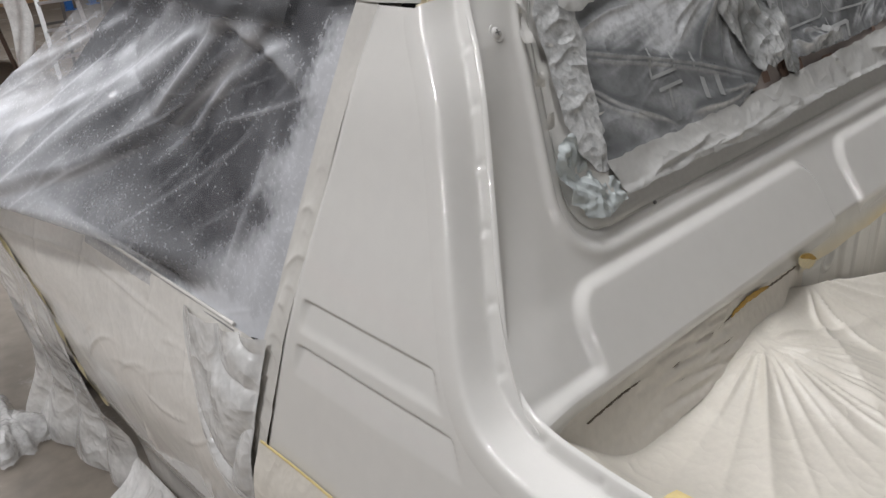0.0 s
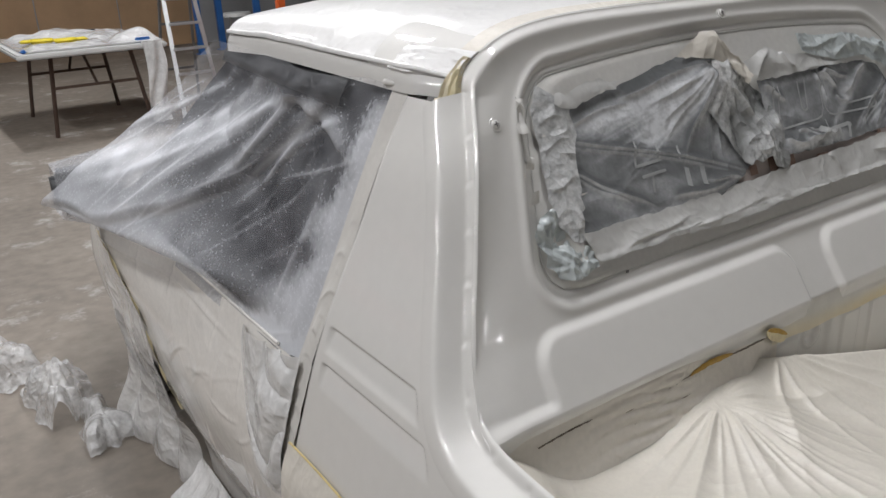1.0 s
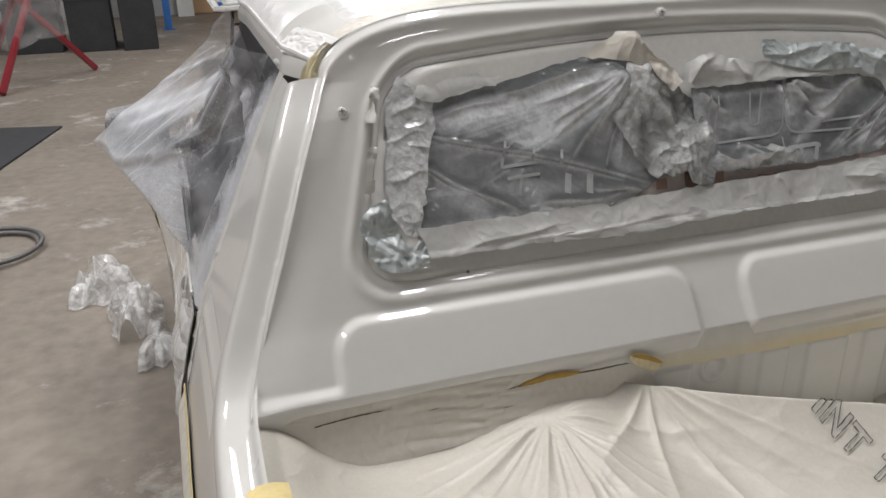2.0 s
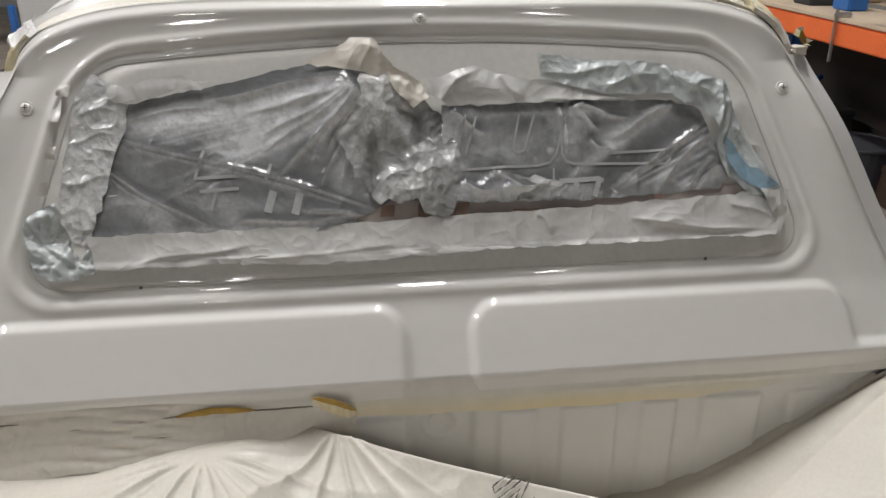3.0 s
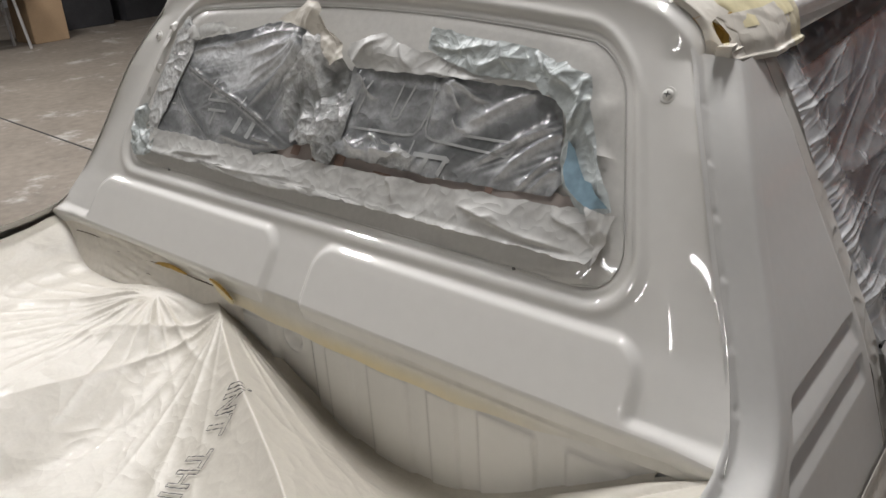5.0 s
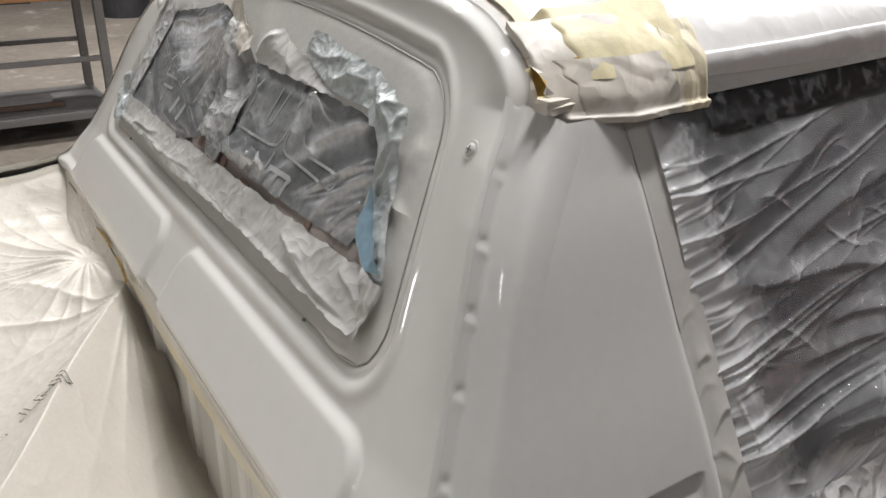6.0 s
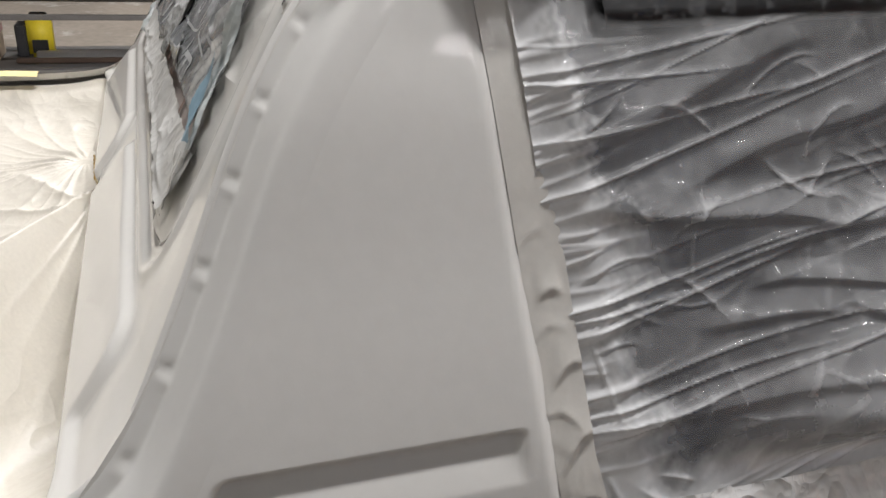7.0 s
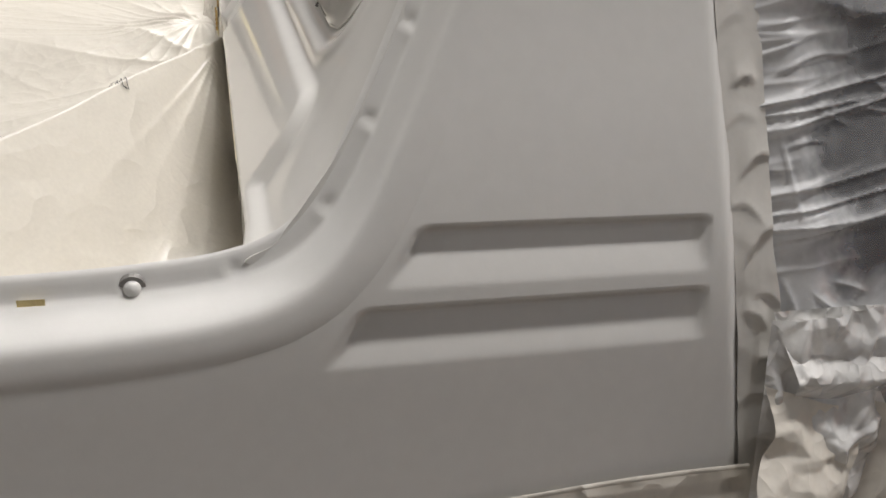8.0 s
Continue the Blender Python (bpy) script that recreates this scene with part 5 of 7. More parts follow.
# folded tape ends at the gutter, with a torn ochre opening that faces the rear
for sg, size in ((1, 0.75),):
    bm = box_bm((0.036 * size, 0.05 * size, 0.02 * size), (0, 0, 0), 0.004)
    rj = random.Random(71 + sg)
    for v_ in bm.verts:
        v_.co += Vector((rj.uniform(-1, 1), rj.uniform(-1, 1), rj.uniform(-1, 1))) * 0.003
    end = part("tape_end", bm, PAPER, edge_tape, "folded cream tape end")
    end.location = (sg * 0.672, 0.066, 1.272)
    ring = [(0.668 + (x - 0.668) * size, y, 1.298 + (z - 1.298) * size) for x, y, z in ((0.650, 0.047, 1.318), (0.668, 0.046, 1.312), (0.681, 0.050, 1.296), (0.684, 0.048, 1.283), (0.672, 0.045, 1.281), (0.660, 0.046, 1.297))]
    mid_ = (0.668, 0.058, 1.298)
    link_mesh("ochre_fold", [(sg * x, y, z) for x, y, z in ring + [mid_]], [(k, (k + 1) % 6, 6) for k in range(6)], OCHRE, edge_tape, smooth=False)
    for k0_ in (0, 2, 3, 5):
        p0, p1 = ring[k0_], ring[(k0_ + 1) % 6]
        tip = tuple((p0[i] + p1[i]) * 0.5 + (0.003, -0.006, 0.003)[i] + 0.35 * (((p0[i] + p1[i]) * 0.5) - mid_[i]) for i in range(3))
        inn = tuple((p0[i] + p1[i]) * 0.5 + (0.0, 0.012, -0.004)[i] for i in range(3))
        link_mesh("tape_flap", [(sg * q[0], q[1], q[2]) for q in (p0, p1, tip, inn)], [(0, 1, 2), (0, 3, 1)], TAPE_YELLOW if k0_ % 2 else PAPER, edge_tape, smooth=False)

# ---- film over the doors ----
def front_y(z):
    return np.interp(z, [0.2, 0.6, 0.75, 0.98, 1.262], [0.245, 0.236, 0.216, 0.186, 0.153])


def left_door_masking(door_mask):
    """Cream-sprayed film drawn tight over the lower door, silvery folds at the pillar, a veil hanging past the door's front edge."""
    def front_edge(z):
        return np.interp(z, [0.0, 0.2, 0.5, 0.7, 0.8, 0.9], [1.02, 1.1, 1.2, 1.3, 1.4, 1.42])

    s, t = np.meshgrid(np.linspace(0, 1, 240), np.linspace(0, 1, 150), indexing="ij")
    z = 0.785 + 0.045 * sstep(0.55, 1.0, s) - t * (0.72 + 0.045 * sstep(0.55, 1.0, s))
    y = front_y(z) + 0.03 + s * (front_edge(z) - front_y(z) - 0.03)
    h = 0.25 * np.abs(crumple(y, z, 471, 9, 0.003, 0.6)) + 0.0012 * np.sin(y * 13 + z * 9)
    rg = np.random.RandomState(88)
    for k in range(26):
        y0, z0, an, ln0, wd = rg.uniform(0.3, 1.0), rg.uniform(0.35, 0.77), rg.normal(-0.7, 0.5), rg.uniform(0.03, 0.11), rg.uniform(0.002, 0.005)
        d1 = -(y - y0) * math.sin(an) + (z - z0) * math.cos(an) + 2.5 * (y - y0) ** 2 * rg.uniform(-1, 1)
        d2 = (y - y0) * math.cos(an) + (z - z0) * math.sin(an)
        h = h + rg.uniform(0.001, 0.004) * np.exp(-np.where(d1 > 0, d1 / (2.4 * wd), -d1 / wd) - (d2 / ln0) ** 4)
    # raised swage parallel to the belt line, and the belt itself
    h = h + 0.004 * np.exp(-((z - 0.715 - 0.04 * (y - 0.6)) / 0.006) ** 2) * sstep(0.5, 0.75, y) + 0.003 * sstep(0.715, 0.69, z - 0.04 * (y - 0.6)) * sstep(0.5, 0.75, y)
    lean = 0.10 * sstep(0.6, 1.0, s) * sstep(0.5, 0.82, z)
    x = side_x(z) + 0.006 + h + lean
    fd = grid("tight_film", np.stack([-x, y, z], -1), TIGHT_FILM, door_mask)
    fd["label"] = "cream-sprayed film tight over the lower door"
    fd.data.attributes.new("overspray_and_light", "FLOAT", "POINT").data.foreach_set("value", (0.25 * sstep(0.3, 0.7, z) + 0 * y).reshape(-1).astype(np.float32))
    for dz, rad in ((0.0, 0.0035), (-0.012, 0.0026)):
        tube("belt_fold", [(-(side_x(0.785) + 0.007 + 0.10 * float(sstep(0.6, 1.0, q))), 0.33 + 1.0 * q, 0.79 + dz + 0.04 * float(sstep(0.55, 1.0, q))) for q in np.linspace(0, 1, 40)], rad, TIGHT_FILM if rad > 0.003 else GREY_SEAM, door_mask)
    # yellow tape down the door's front edge
    q = np.linspace(0, 1, 60)
    zt_ = 0.77 - 0.5 * q
    xt = side_x(zt_) + 0.012 + 0.10 * sstep(0.5, 0.82, zt_)
    yt = front_edge(zt_) - 0.02
    G = np.stack([np.stack([-(xt + 0.003 * np.sin(q * 31 + k)), yt + w_ * (0.6 + 0.6 * np.sin(q * 3.0 + 0.4)), zt_], -1) for k, w_ in enumerate((-0.02, -0.006, 0.01))])
    grid("tape_strip", G, TAPE_YELLOW, door_mask, flip=True)["label"] = "yellow masking tape at the door's edge"
    # veil hanging from that edge to the floor
    s, t = np.meshgrid(np.linspace(0, 1, 150), np.linspace(0, 1, 130), indexing="ij")
    z = 0.82 - 0.05 * s - t * (0.81 - 0.05 * s)
    y = front_edge(z) - 0.05 + s * (1.66 - front_edge(z)) + 0.015 * np.sin(t * 9 + s * 4)
    x = side_x(z) + 0.008 + 0.10 * sstep(0.5, 0.82, z) * (1 - 0.4 * s) + (0.02 + 0.1 * s) * sstep(0.45, 1.0, t) ** 2 + 0.022 * np.abs(np.sin(s * 11 + 1.5 * np.sin(t * 4))) * sstep(0.1, 0.9, t)
    x = x + np.abs(crumple(y, z, 477, 22, 0.006, 0.3)) + np.abs(crumple(y, z, 479, 50, 0.003, 0.3))
    vf = grid("hanging_film", np.stack([-x, y, z], -1), VEIL_FILM, door_mask)
    vf["label"] = "milky film hanging from the door's front edge"
    vf.data.attributes.new("overspray_and_light", "FLOAT", "POINT").data.foreach_set("value", (0.22 * sstep(0.3, 1.1, waves(y, z, 45, 26, 1.0))).reshape(-1).astype(np.float32))
    # lower hem of the tight film, curling out above the floor
    s, t = np.meshgrid(np.linspace(0, 1, 160), np.linspace(0, 1, 40), indexing="ij")
    z = 0.12 - 0.112 * t
    y = 0.3 + s * 0.78 + 0.01 * np.sin(t * 5 + s * 9)
    x = side_x(np.full_like(z, 0.2)) + 0.012 + 0.09 * t ** 1.5 + 0.012 * np.abs(np.sin(s * 23 + 2 * np.sin(s * 9))) * t + np.abs(crumple(y, z, 483, 26, 0.003, 0.4))
    hm = grid("film_hem", np.stack([-x, y, z], -1), VEIL_FILM, door_mask)
    hm.data.attributes.new("overspray_and_light", "FLOAT", "POINT").data.foreach_set("value", (0.2 + 0 * z).reshape(-1).astype(np.float32))
    # silvery folds bunched where window film, door film and pillar tape meet
    s, t = np.meshgrid(np.linspace(0, 1, 130), np.linspace(0, 1, 150), indexing="ij")
    z = 0.80 - 0.30 * t - 0.03 * s
    y = front_y(z) + 0.022 + (0.25 - 0.15 * t ** 1.5) * s + 0.012 * np.sin(t * 8 + 1) * s
    sweep = np.hypot((y - 0.28) * 1.1, z - 0.80)
    hh = 0.012 * np.abs(np.sin(sweep * 44 + 2.5 * np.sin(s * 4 + t * 3))) ** 0.7 + crumple(y, z, 491, 16, 0.004, 0.14) + np.abs(crumple(y, z, 495, 40, 0.001, 0.1)) + 0.014 * np.exp(-((t - 0.35) / 0.14) ** 2 - ((s - 0.45) / 0.3) ** 2)
    rim = sstep(0, 0.12, s) * sstep(1, 0.8, s) * sstep(1.0, 0.85, t)
    bf = grid("bunched_film", np.stack([-(side_x(z) + 0.009 + hh * (0.12 + 0.88 * rim)), y, z], -1), EDGE_FILM, door_mask)
    bf["label"] = "silvery bunched film at the pillar"
    bf.data.attributes.new("overspray_and_light", "FLOAT", "POINT").data.foreach_set("value", (0 * z).reshape(-1).astype(np.float32))


GREY_SEAM = mat("grey_seam", (0.25, 0.245, 0.24), rough=0.4, vary=0.1)
for sg in (1, -1):
    door_mask = tagged(empty("door_masking"), "clear paint-dusted plastic film with painted-in fold haze, taped over the side window", "plastic film")
    # tape and paper edge along the pillar
    zz = np.linspace(0.60, 1.272, 210)
    tt = np.linspace(0, 1, 22)
    ZE, TE = np.meshgrid(zz, tt, indexing="ij")
    low = sstep(1.08, 0.86, ZE)
    lump = np.zeros_like(ZE)
    rl = np.random.RandomState(61 + sg)
    for z0, am in ((1.04, 0.002), (0.985, 0.005), (0.955, 0.002), (0.915, 0.006), (0.875, 0.003), (0.845, 0.007), (0.80, 0.004), (0.775, 0.005), (0.735, 0.006), (0.70, 0.004), (0.655, 0.006)):
        t0, wt, sl = rl.uniform(0.25, 0.7), rl.uniform(0.2, 0.45), rl.uniform(-0.03, 0.04)
        dz_ = ZE - z0 - sl * (TE - 0.5) - 0.006 * np.cos((TE - t0) * 5)
        lump = lump + 0.6 * am * np.exp(-np.where(dz_ > 0, dz_ / rl.uniform(0.012, 0.03), -dz_ / 0.003)) * np.exp(-((TE - t0) / wt) ** 4)
    YE = front_y(ZE) - 0.004 + TE * (0.046 + 0.003 * np.sin(ZE * 40 + 2 * np.sin(ZE * 17)) * low)
    XE = side_x(ZE) - 0.0045 + 0.001 * TE + lump + crumple(ZE, TE * 0.05, 401 + sg, 16, 0.0008, 0.2)
    XE = XE + np.abs(crumple(ZE, TE * 0.05, 411 + sg, 40, 0.002, 0.25)) * low
    grid("tape_edge", np.stack([sg * XE, YE, ZE], -1), CLEAR_TAPE, door_mask, flip=sg < 0)
    # the broad sheet, pulled out over the mirror in front
    ns, nt_ = (430, 330) if sg > 0 else (280, 230)
    s, t = np.meshgrid(np.linspace(0, 1, ns), np.linspace(0, 1, nt_), indexing="ij")
    ztop = 1.272 + (0.03 if sg > 0 else 0.022) * s
    z = ztop - t * (ztop - 0.76)
    y = front_y(z) + 0.027 + 0.005 * np.sin(z * 33 + 2 * np.sin(z * 19)) * sstep(1.1, 0.9, z) + s * (0.80 + 0.38 * t)
    wob = 0.03 * np.sin(y * 9 + 2 * z) + 0.015 * np.sin(y * 23 + 5 * z + 1)
    x = side_x(z) - 0.0025 + 0.0105 * sstep(0, 0.05, s) + (0.0 if sg > 0 else 0.03 * sstep(1.2, 1.26, z) * sstep(0.1, 0.2, s))
    rg = np.random.RandomState(77 + sg)
    # haze whitens the folds by their height, painting the light creased film scatters
    haze = np.zeros_like(x)
    below = sstep(1.235, 1.215, z - 0.03 * s)
    if sg > 0:
        # taut, nearly parallel pulls and short kinks between them
        for k in range(46):
            y0, z0 = rg.uniform(0.2, 0.95), rg.uniform(0.74, 1.23)
            m0, ln0 = rg.normal(0.26, 0.07), rg.uniform(0.06, 0.34)
            wd, am = rg.uniform(0.0007, 0.0016), rg.uniform(0.001, 0.0034)
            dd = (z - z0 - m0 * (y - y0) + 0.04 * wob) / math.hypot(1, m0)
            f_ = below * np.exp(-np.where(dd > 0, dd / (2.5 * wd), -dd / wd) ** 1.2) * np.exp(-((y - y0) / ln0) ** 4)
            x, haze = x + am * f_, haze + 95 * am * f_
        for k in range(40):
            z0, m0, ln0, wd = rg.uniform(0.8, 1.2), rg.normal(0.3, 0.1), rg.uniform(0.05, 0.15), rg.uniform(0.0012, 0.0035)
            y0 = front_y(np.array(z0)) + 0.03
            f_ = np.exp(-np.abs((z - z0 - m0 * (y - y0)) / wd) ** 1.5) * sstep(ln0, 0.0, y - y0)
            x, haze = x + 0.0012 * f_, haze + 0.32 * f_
        for k in range(70):
            y0, z0, an, ln0 = rg.uniform(0.24, 0.95), rg.uniform(0.76, 1.19), rg.normal(0.25, 0.75), rg.uniform(0.012, 0.05)
            wd, am = rg.uniform(0.0011, 0.0025), rg.uniform(0.0008, 0.0026)
            d1 = -(y - y0) * math.sin(an) + (z - z0) * math.cos(an) + 9 * (y - y0) ** 2 * rg.uniform(-1, 1)
            d2 = (y - y0) * math.cos(an) + (z - z0) * math.sin(an)
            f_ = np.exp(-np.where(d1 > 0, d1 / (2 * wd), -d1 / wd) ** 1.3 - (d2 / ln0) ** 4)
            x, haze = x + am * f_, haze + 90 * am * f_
        big = ((0.40, 1.045, -0.04, 0.13, 0.009, 0.014), (0.62, 1.06, 0.3, 0.16, 0.009, 0.012), (0.52, 0.985, 0.1, 0.08, 0.007, 0.010), (0.45, 0.95, 0.1, 0.07, 0.007, 0.009), (0.6, 0.955, -0.15, 0.07, 0.007, 0.008),
               (0.38, 1.165, 0.4, 0.12, 0.012, 0.009), (0.55, 1.14, 0.34, 0.2, 0.008, 0.007), (0.42, 0.88, 0.2, 0.16, 0.008, 0.008), (0.9, 0.95, 0.3, 0.2, 0.012, 0.012))
    else:
        for k in range(26):
            y0, z0, m0, ln0 = rg.uniform(0.3, 1.1), rg.uniform(0.78, 1.22), rg.normal(-0.6, 0.35), rg.uniform(0.05, 0.16)
            wd, am = rg.uniform(0.002, 0.004), rg.uniform(0.001, 0.0028)
            dd = (z - z0 - m0 * (y - y0) + 0.15 * wob) / math.hypot(1, m0)
            f_ = np.exp(-np.abs(dd / wd) ** 1.3) * np.exp(-((y - y0) / ln0) ** 4)
            x, haze = x + am * f_, haze + 120 * am * f_
        big = ((0.55, 1.14, -0.75, 0.16, 0.012, 0.013), (0.7, 1.12, -0.7, 0.2, 0.016, 0.012), (0.42, 1.16, -0.9, 0.09, 0.01, 0.01), (0.85, 1.08, -0.6, 0.2, 0.018, 0.012), (0.36, 1.19, 0.5, 0.1, 0.012, 0.012), (0.34, 0.95, -2.5, 0.03, 0.01, 0.008))
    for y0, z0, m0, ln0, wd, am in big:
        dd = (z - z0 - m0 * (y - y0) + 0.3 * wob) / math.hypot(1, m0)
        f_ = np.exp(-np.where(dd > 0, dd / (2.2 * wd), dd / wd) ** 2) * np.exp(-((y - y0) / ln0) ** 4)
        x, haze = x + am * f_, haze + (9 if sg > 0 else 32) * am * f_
    if sg < 0:
        # the slack hangs in one bag over the mirror: a crest that climbs towards the roof
        crest = np.interp(y, [0.25, 0.38, 0.55, 0.8, 1.05, 1.4], [1.24, 1.19, 1.07, 0.935, 0.885, 0.868]) + 0.008 * np.sin(y * 17)
        d_ = z - crest
        x = x + 0.035 * sstep(-0.012, 0.03, d_) * sstep(0.22, 0.08, d_) * sstep(0.25, 0.5, y)
        haze = haze + 0.5 * np.exp(-np.where(d_ > 0, d_ / 0.02, -d_ / 0.006)) * sstep(0.3, 0.5, y) * (0.7 + 0.4 * waves(y, z, 51, 40, 1.0))
        for y0, z0, y1, z1, wd in ((0.42, 1.23, 1.15, 0.97, 0.014), (0.6, 1.25, 1.28, 0.95, 0.018), (0.8, 1.25, 1.3, 1.0, 0.012), (0.32, 1.2, 0.62, 1.0, 0.010)):
            l_ = math.hypot(y1 - y0, z1 - z0)
            k_ = ((y - y0) * (y1 - y0) + (z - z0) * (z1 - z0)) / l_ ** 2
            d_ = (-(y - y0) * (z1 - z0) + (z - z0) * (y1 - y0)) / l_ + 0.012 * np.sin(k_ * 5 + y0 * 9)
            f_ = np.exp(-(d_ / wd) ** 2) * sstep(-0.1, 0.15, k_) * sstep(1.1, 0.8, k_)
            x, haze = x + 0.008 * f_, haze + 0.42 * f_ * np.clip(0.75 + 0.5 * waves(y, z, 53, 60, 1.0), 0, 1.3)
    x = x + crumple(y, z, 451 + sg, 14, 0.002, 0.45) + crumple(y, z, 461 + sg, 44, 0.0009, 0.5)
    # towards the mirror the sheet lifts off in one taut plane
    a_, b_, c_ = np.array([0.685, 0.99, 1.285]), np.array([1.095, 1.36, 0.905]), np.array([0.80, 0.55, 1.03])
    nv_ = np.cross(b_ - a_, c_ - a_)
    plane = a_[0] - (nv_[1] * (y - a_[1]) + nv_[2] * (z - a_[2])) / nv_[0]
    lift_ = np.maximum(0, plane - side_x(z) - 0.008)
    x = x + np.minimum(lift_, 0.32) * sstep(0.06, 0.3, y - 0.25) * sstep(0.80, 0.88, z)
    keep_ = (z - 0.905) * (1.36 - 0.99) + (y - 1.36) * (1.285 - 0.905) < 0.006
    # overspray beside the tape and along the sill; fold haze stands for scattered light
    dy_ = y - front_y(z) - 0.045 + waves(y, z, 15, 30, 0.016) + waves(y, z, 16, 90, 0.009) + waves(y, z - 0.2 * y, 33, 240, 0.007) + waves(y, z, 34, 520, 0.004)
    reach = 0.036 + 0.05 * sstep(0.93, 1.0, z) * sstep(1.08, 1.03, z) + 0.035 * sstep(0.97, 0.85, z)
    if sg < 0:
        reach = reach + 0.012 + 0.11 * sstep(0.98, 0.85, z)
    mist_and_light = (0.72 if sg > 0 else 0.75) * sstep(1.35, 0.25, dy_ / reach) * sstep(1.26, 1.22, z) + 0.85 * sstep(0.835, 0.765, z + waves(y, z, 17, 25, 0.02) + waves(y, z - 0.2 * y, 35, 200, 0.008) + (0.0 if sg > 0 else 0.1 * sstep(0.45, 0.7, y)))
    mist_and_light = mist_and_light + 0.1 * sstep(0.3, 1.2, waves(y, z - 0.25 * y, 18, 26, 1.0)) * below
    mist_and_light = mist_and_light + np.minimum(haze, 0.45 if sg > 0 else 0.7) * below
    top_ = sstep(1.212, 1.225, z - 0.026 * s) * sstep(0.25, 0.30, y + waves(y, z, 31, 40, 0.012)) * (1.0 if sg > 0 else 0.0)
    mist_and_light = mist_and_light * (1 - top_) - 0.3 * top_
    mist_and_light = mist_and_light + (0.34 if sg < 0 else 0.5) * sstep(0.02, 0.12, lift_)
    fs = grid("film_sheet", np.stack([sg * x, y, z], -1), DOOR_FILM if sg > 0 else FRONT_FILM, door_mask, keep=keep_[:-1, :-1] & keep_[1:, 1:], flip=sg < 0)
    fs.data.attributes.new("overspray_and_light", "FLOAT", "POINT").data.foreach_set("value", mist_and_light.reshape(-1).astype(np.float32))
    if sg < 0:
        left_door_masking(door_mask)
    else:
        # lower drape
        s, t = np.meshgrid(np.linspace(0, 1, 200), np.linspace(0, 1, 130), indexing="ij")
        z = 0.79 - t * 0.77
        y = front_y(z) + 0.03 + s * (1.45 + 0.35 * t) + 0.02 * np.sin(t * 9)
        flare = 0.004 + 0.16 * sstep(0.45, 1.0, t) * sstep(0.45, 0.95, s) + 0.12 * sstep(0.6, 1.0, s) * (1 - t) ** 2
        dr = np.abs(crumple(y, z, 471 + sg, 18, 0.004, 0.6)) + np.abs(crumple(y, z, 475 + sg, 40, 0.0015, 0.6)) + 0.012 * np.abs(np.sin(y * 9 + z * 3)) * sstep(0.4, 1.0, t)
        for k in range(22):
            y0, z0, m0, ln0 = rg.uniform(0.3, 1.3), rg.uniform(0.3, 0.78), rg.normal(-0.8, 0.5), rg.uniform(0.04, 0.16)
            wd = rg.uniform(0.003, 0.007)
            dd = (z - z0 - m0 * (y - y0)) / math.hypot(1, m0)
            dr = dr + rg.uniform(0.002, 0.006) * np.exp(-np.abs(dd / wd) ** 1.3) * np.exp(-((y - y0) / ln0) ** 4)
        roll = 0.016 * np.exp(-((z - 0.735 + 0.01 * np.sin(y * 25)) / 0.028) ** 2) * (1 + 0.5 * np.sin(y * 31 + 3 * np.sin(y * 13))) * sstep(0.9, 0.55, s) * (1.0 if sg > 0 else 0.35)
        x = np.maximum(side_x(z), 0.885 - 0.03 * t) + flare + dr + roll
        fd = grid("film_drape", np.stack([sg * x, y, z], -1), LOW_FILM, door_mask, flip=sg < 0)
        # Drape whitened towards its top for light falling there, plus random paint mist.
        drape_mist_light = (0.65 if sg > 0 else 0.3) * sstep(0.64, 0.76, z + waves(y, z, 41, 30, 0.02)) + 0.25 * sstep(0.6, 1.4, waves(y, z + 0.7 * y, 42, 22, 1.0))
        fd.data.attributes.new("overspray_and_light", "FLOAT", "POINT").data.foreach_set("value", drape_mist_light.reshape(-1).astype(np.float32))
        # bunched film below the pillar tape
        s, t = np.meshgrid(np.linspace(0, 1, 110), np.linspace(0, 1, 120), indexing="ij")
        z = 0.785 - 0.19 * t + 0.012 * s
        y = 0.236 + 0.15 * s + 0.012 * np.sin(t * 11) * s
        bun = crumple(y, z, 491 + sg, 30, 0.005, 0.1) + np.abs(crumple(y, z, 495 + sg, 60, 0.003, 0.12)) + waves(y, z + 0.6 * y, 23, 60, 0.004)
        x = side_x(z) + 0.012 + bun * (0.1 + 0.9 * sstep(0, 0.15, s) * sstep(1, 0.85, s)) + 0.012 * np.sin(s * 3.1)
        bf = grid("bunched_film", np.stack([sg * x, y, z], -1), EDGE_FILM, door_mask, flip=sg < 0)
        # paper flaps under it
        s, t = np.meshgrid(np.linspace(0, 1, 50), np.linspace(0, 1, 60), indexing="ij")
        z = 0.725 - 0.10 * t - 0.03 * s
        y = 0.232 + 0.10 * s + 0.01 * np.sin(t * 5)
        grid("paper_flap", np.stack([sg * (side_x(z) + 0.022 + 0.02 * t + crumple(y, z, 511 + sg, 12, 0.003, 0.08) + np.abs(crumple(y, z, 515 + sg, 34, 0.002, 0.1))), y, z], -1), PAPER, door_mask, flip=sg < 0)
        z = 0.70 - 0.40 * t
        y = 0.246 + 0.02 * t + (0.22 if sg > 0 else 0.09) * s
        grid("paper_skirt", np.stack([sg * (side_x(z) + 0.008 + 0.03 * s + crumple(y, z, 521 + sg, 16, 0.004, 0.2) + np.abs(crumple(y, z, 525 + sg, 30, 0.003, 0.2))), y, z], -1), PAPER, door_mask, flip=sg < 0)
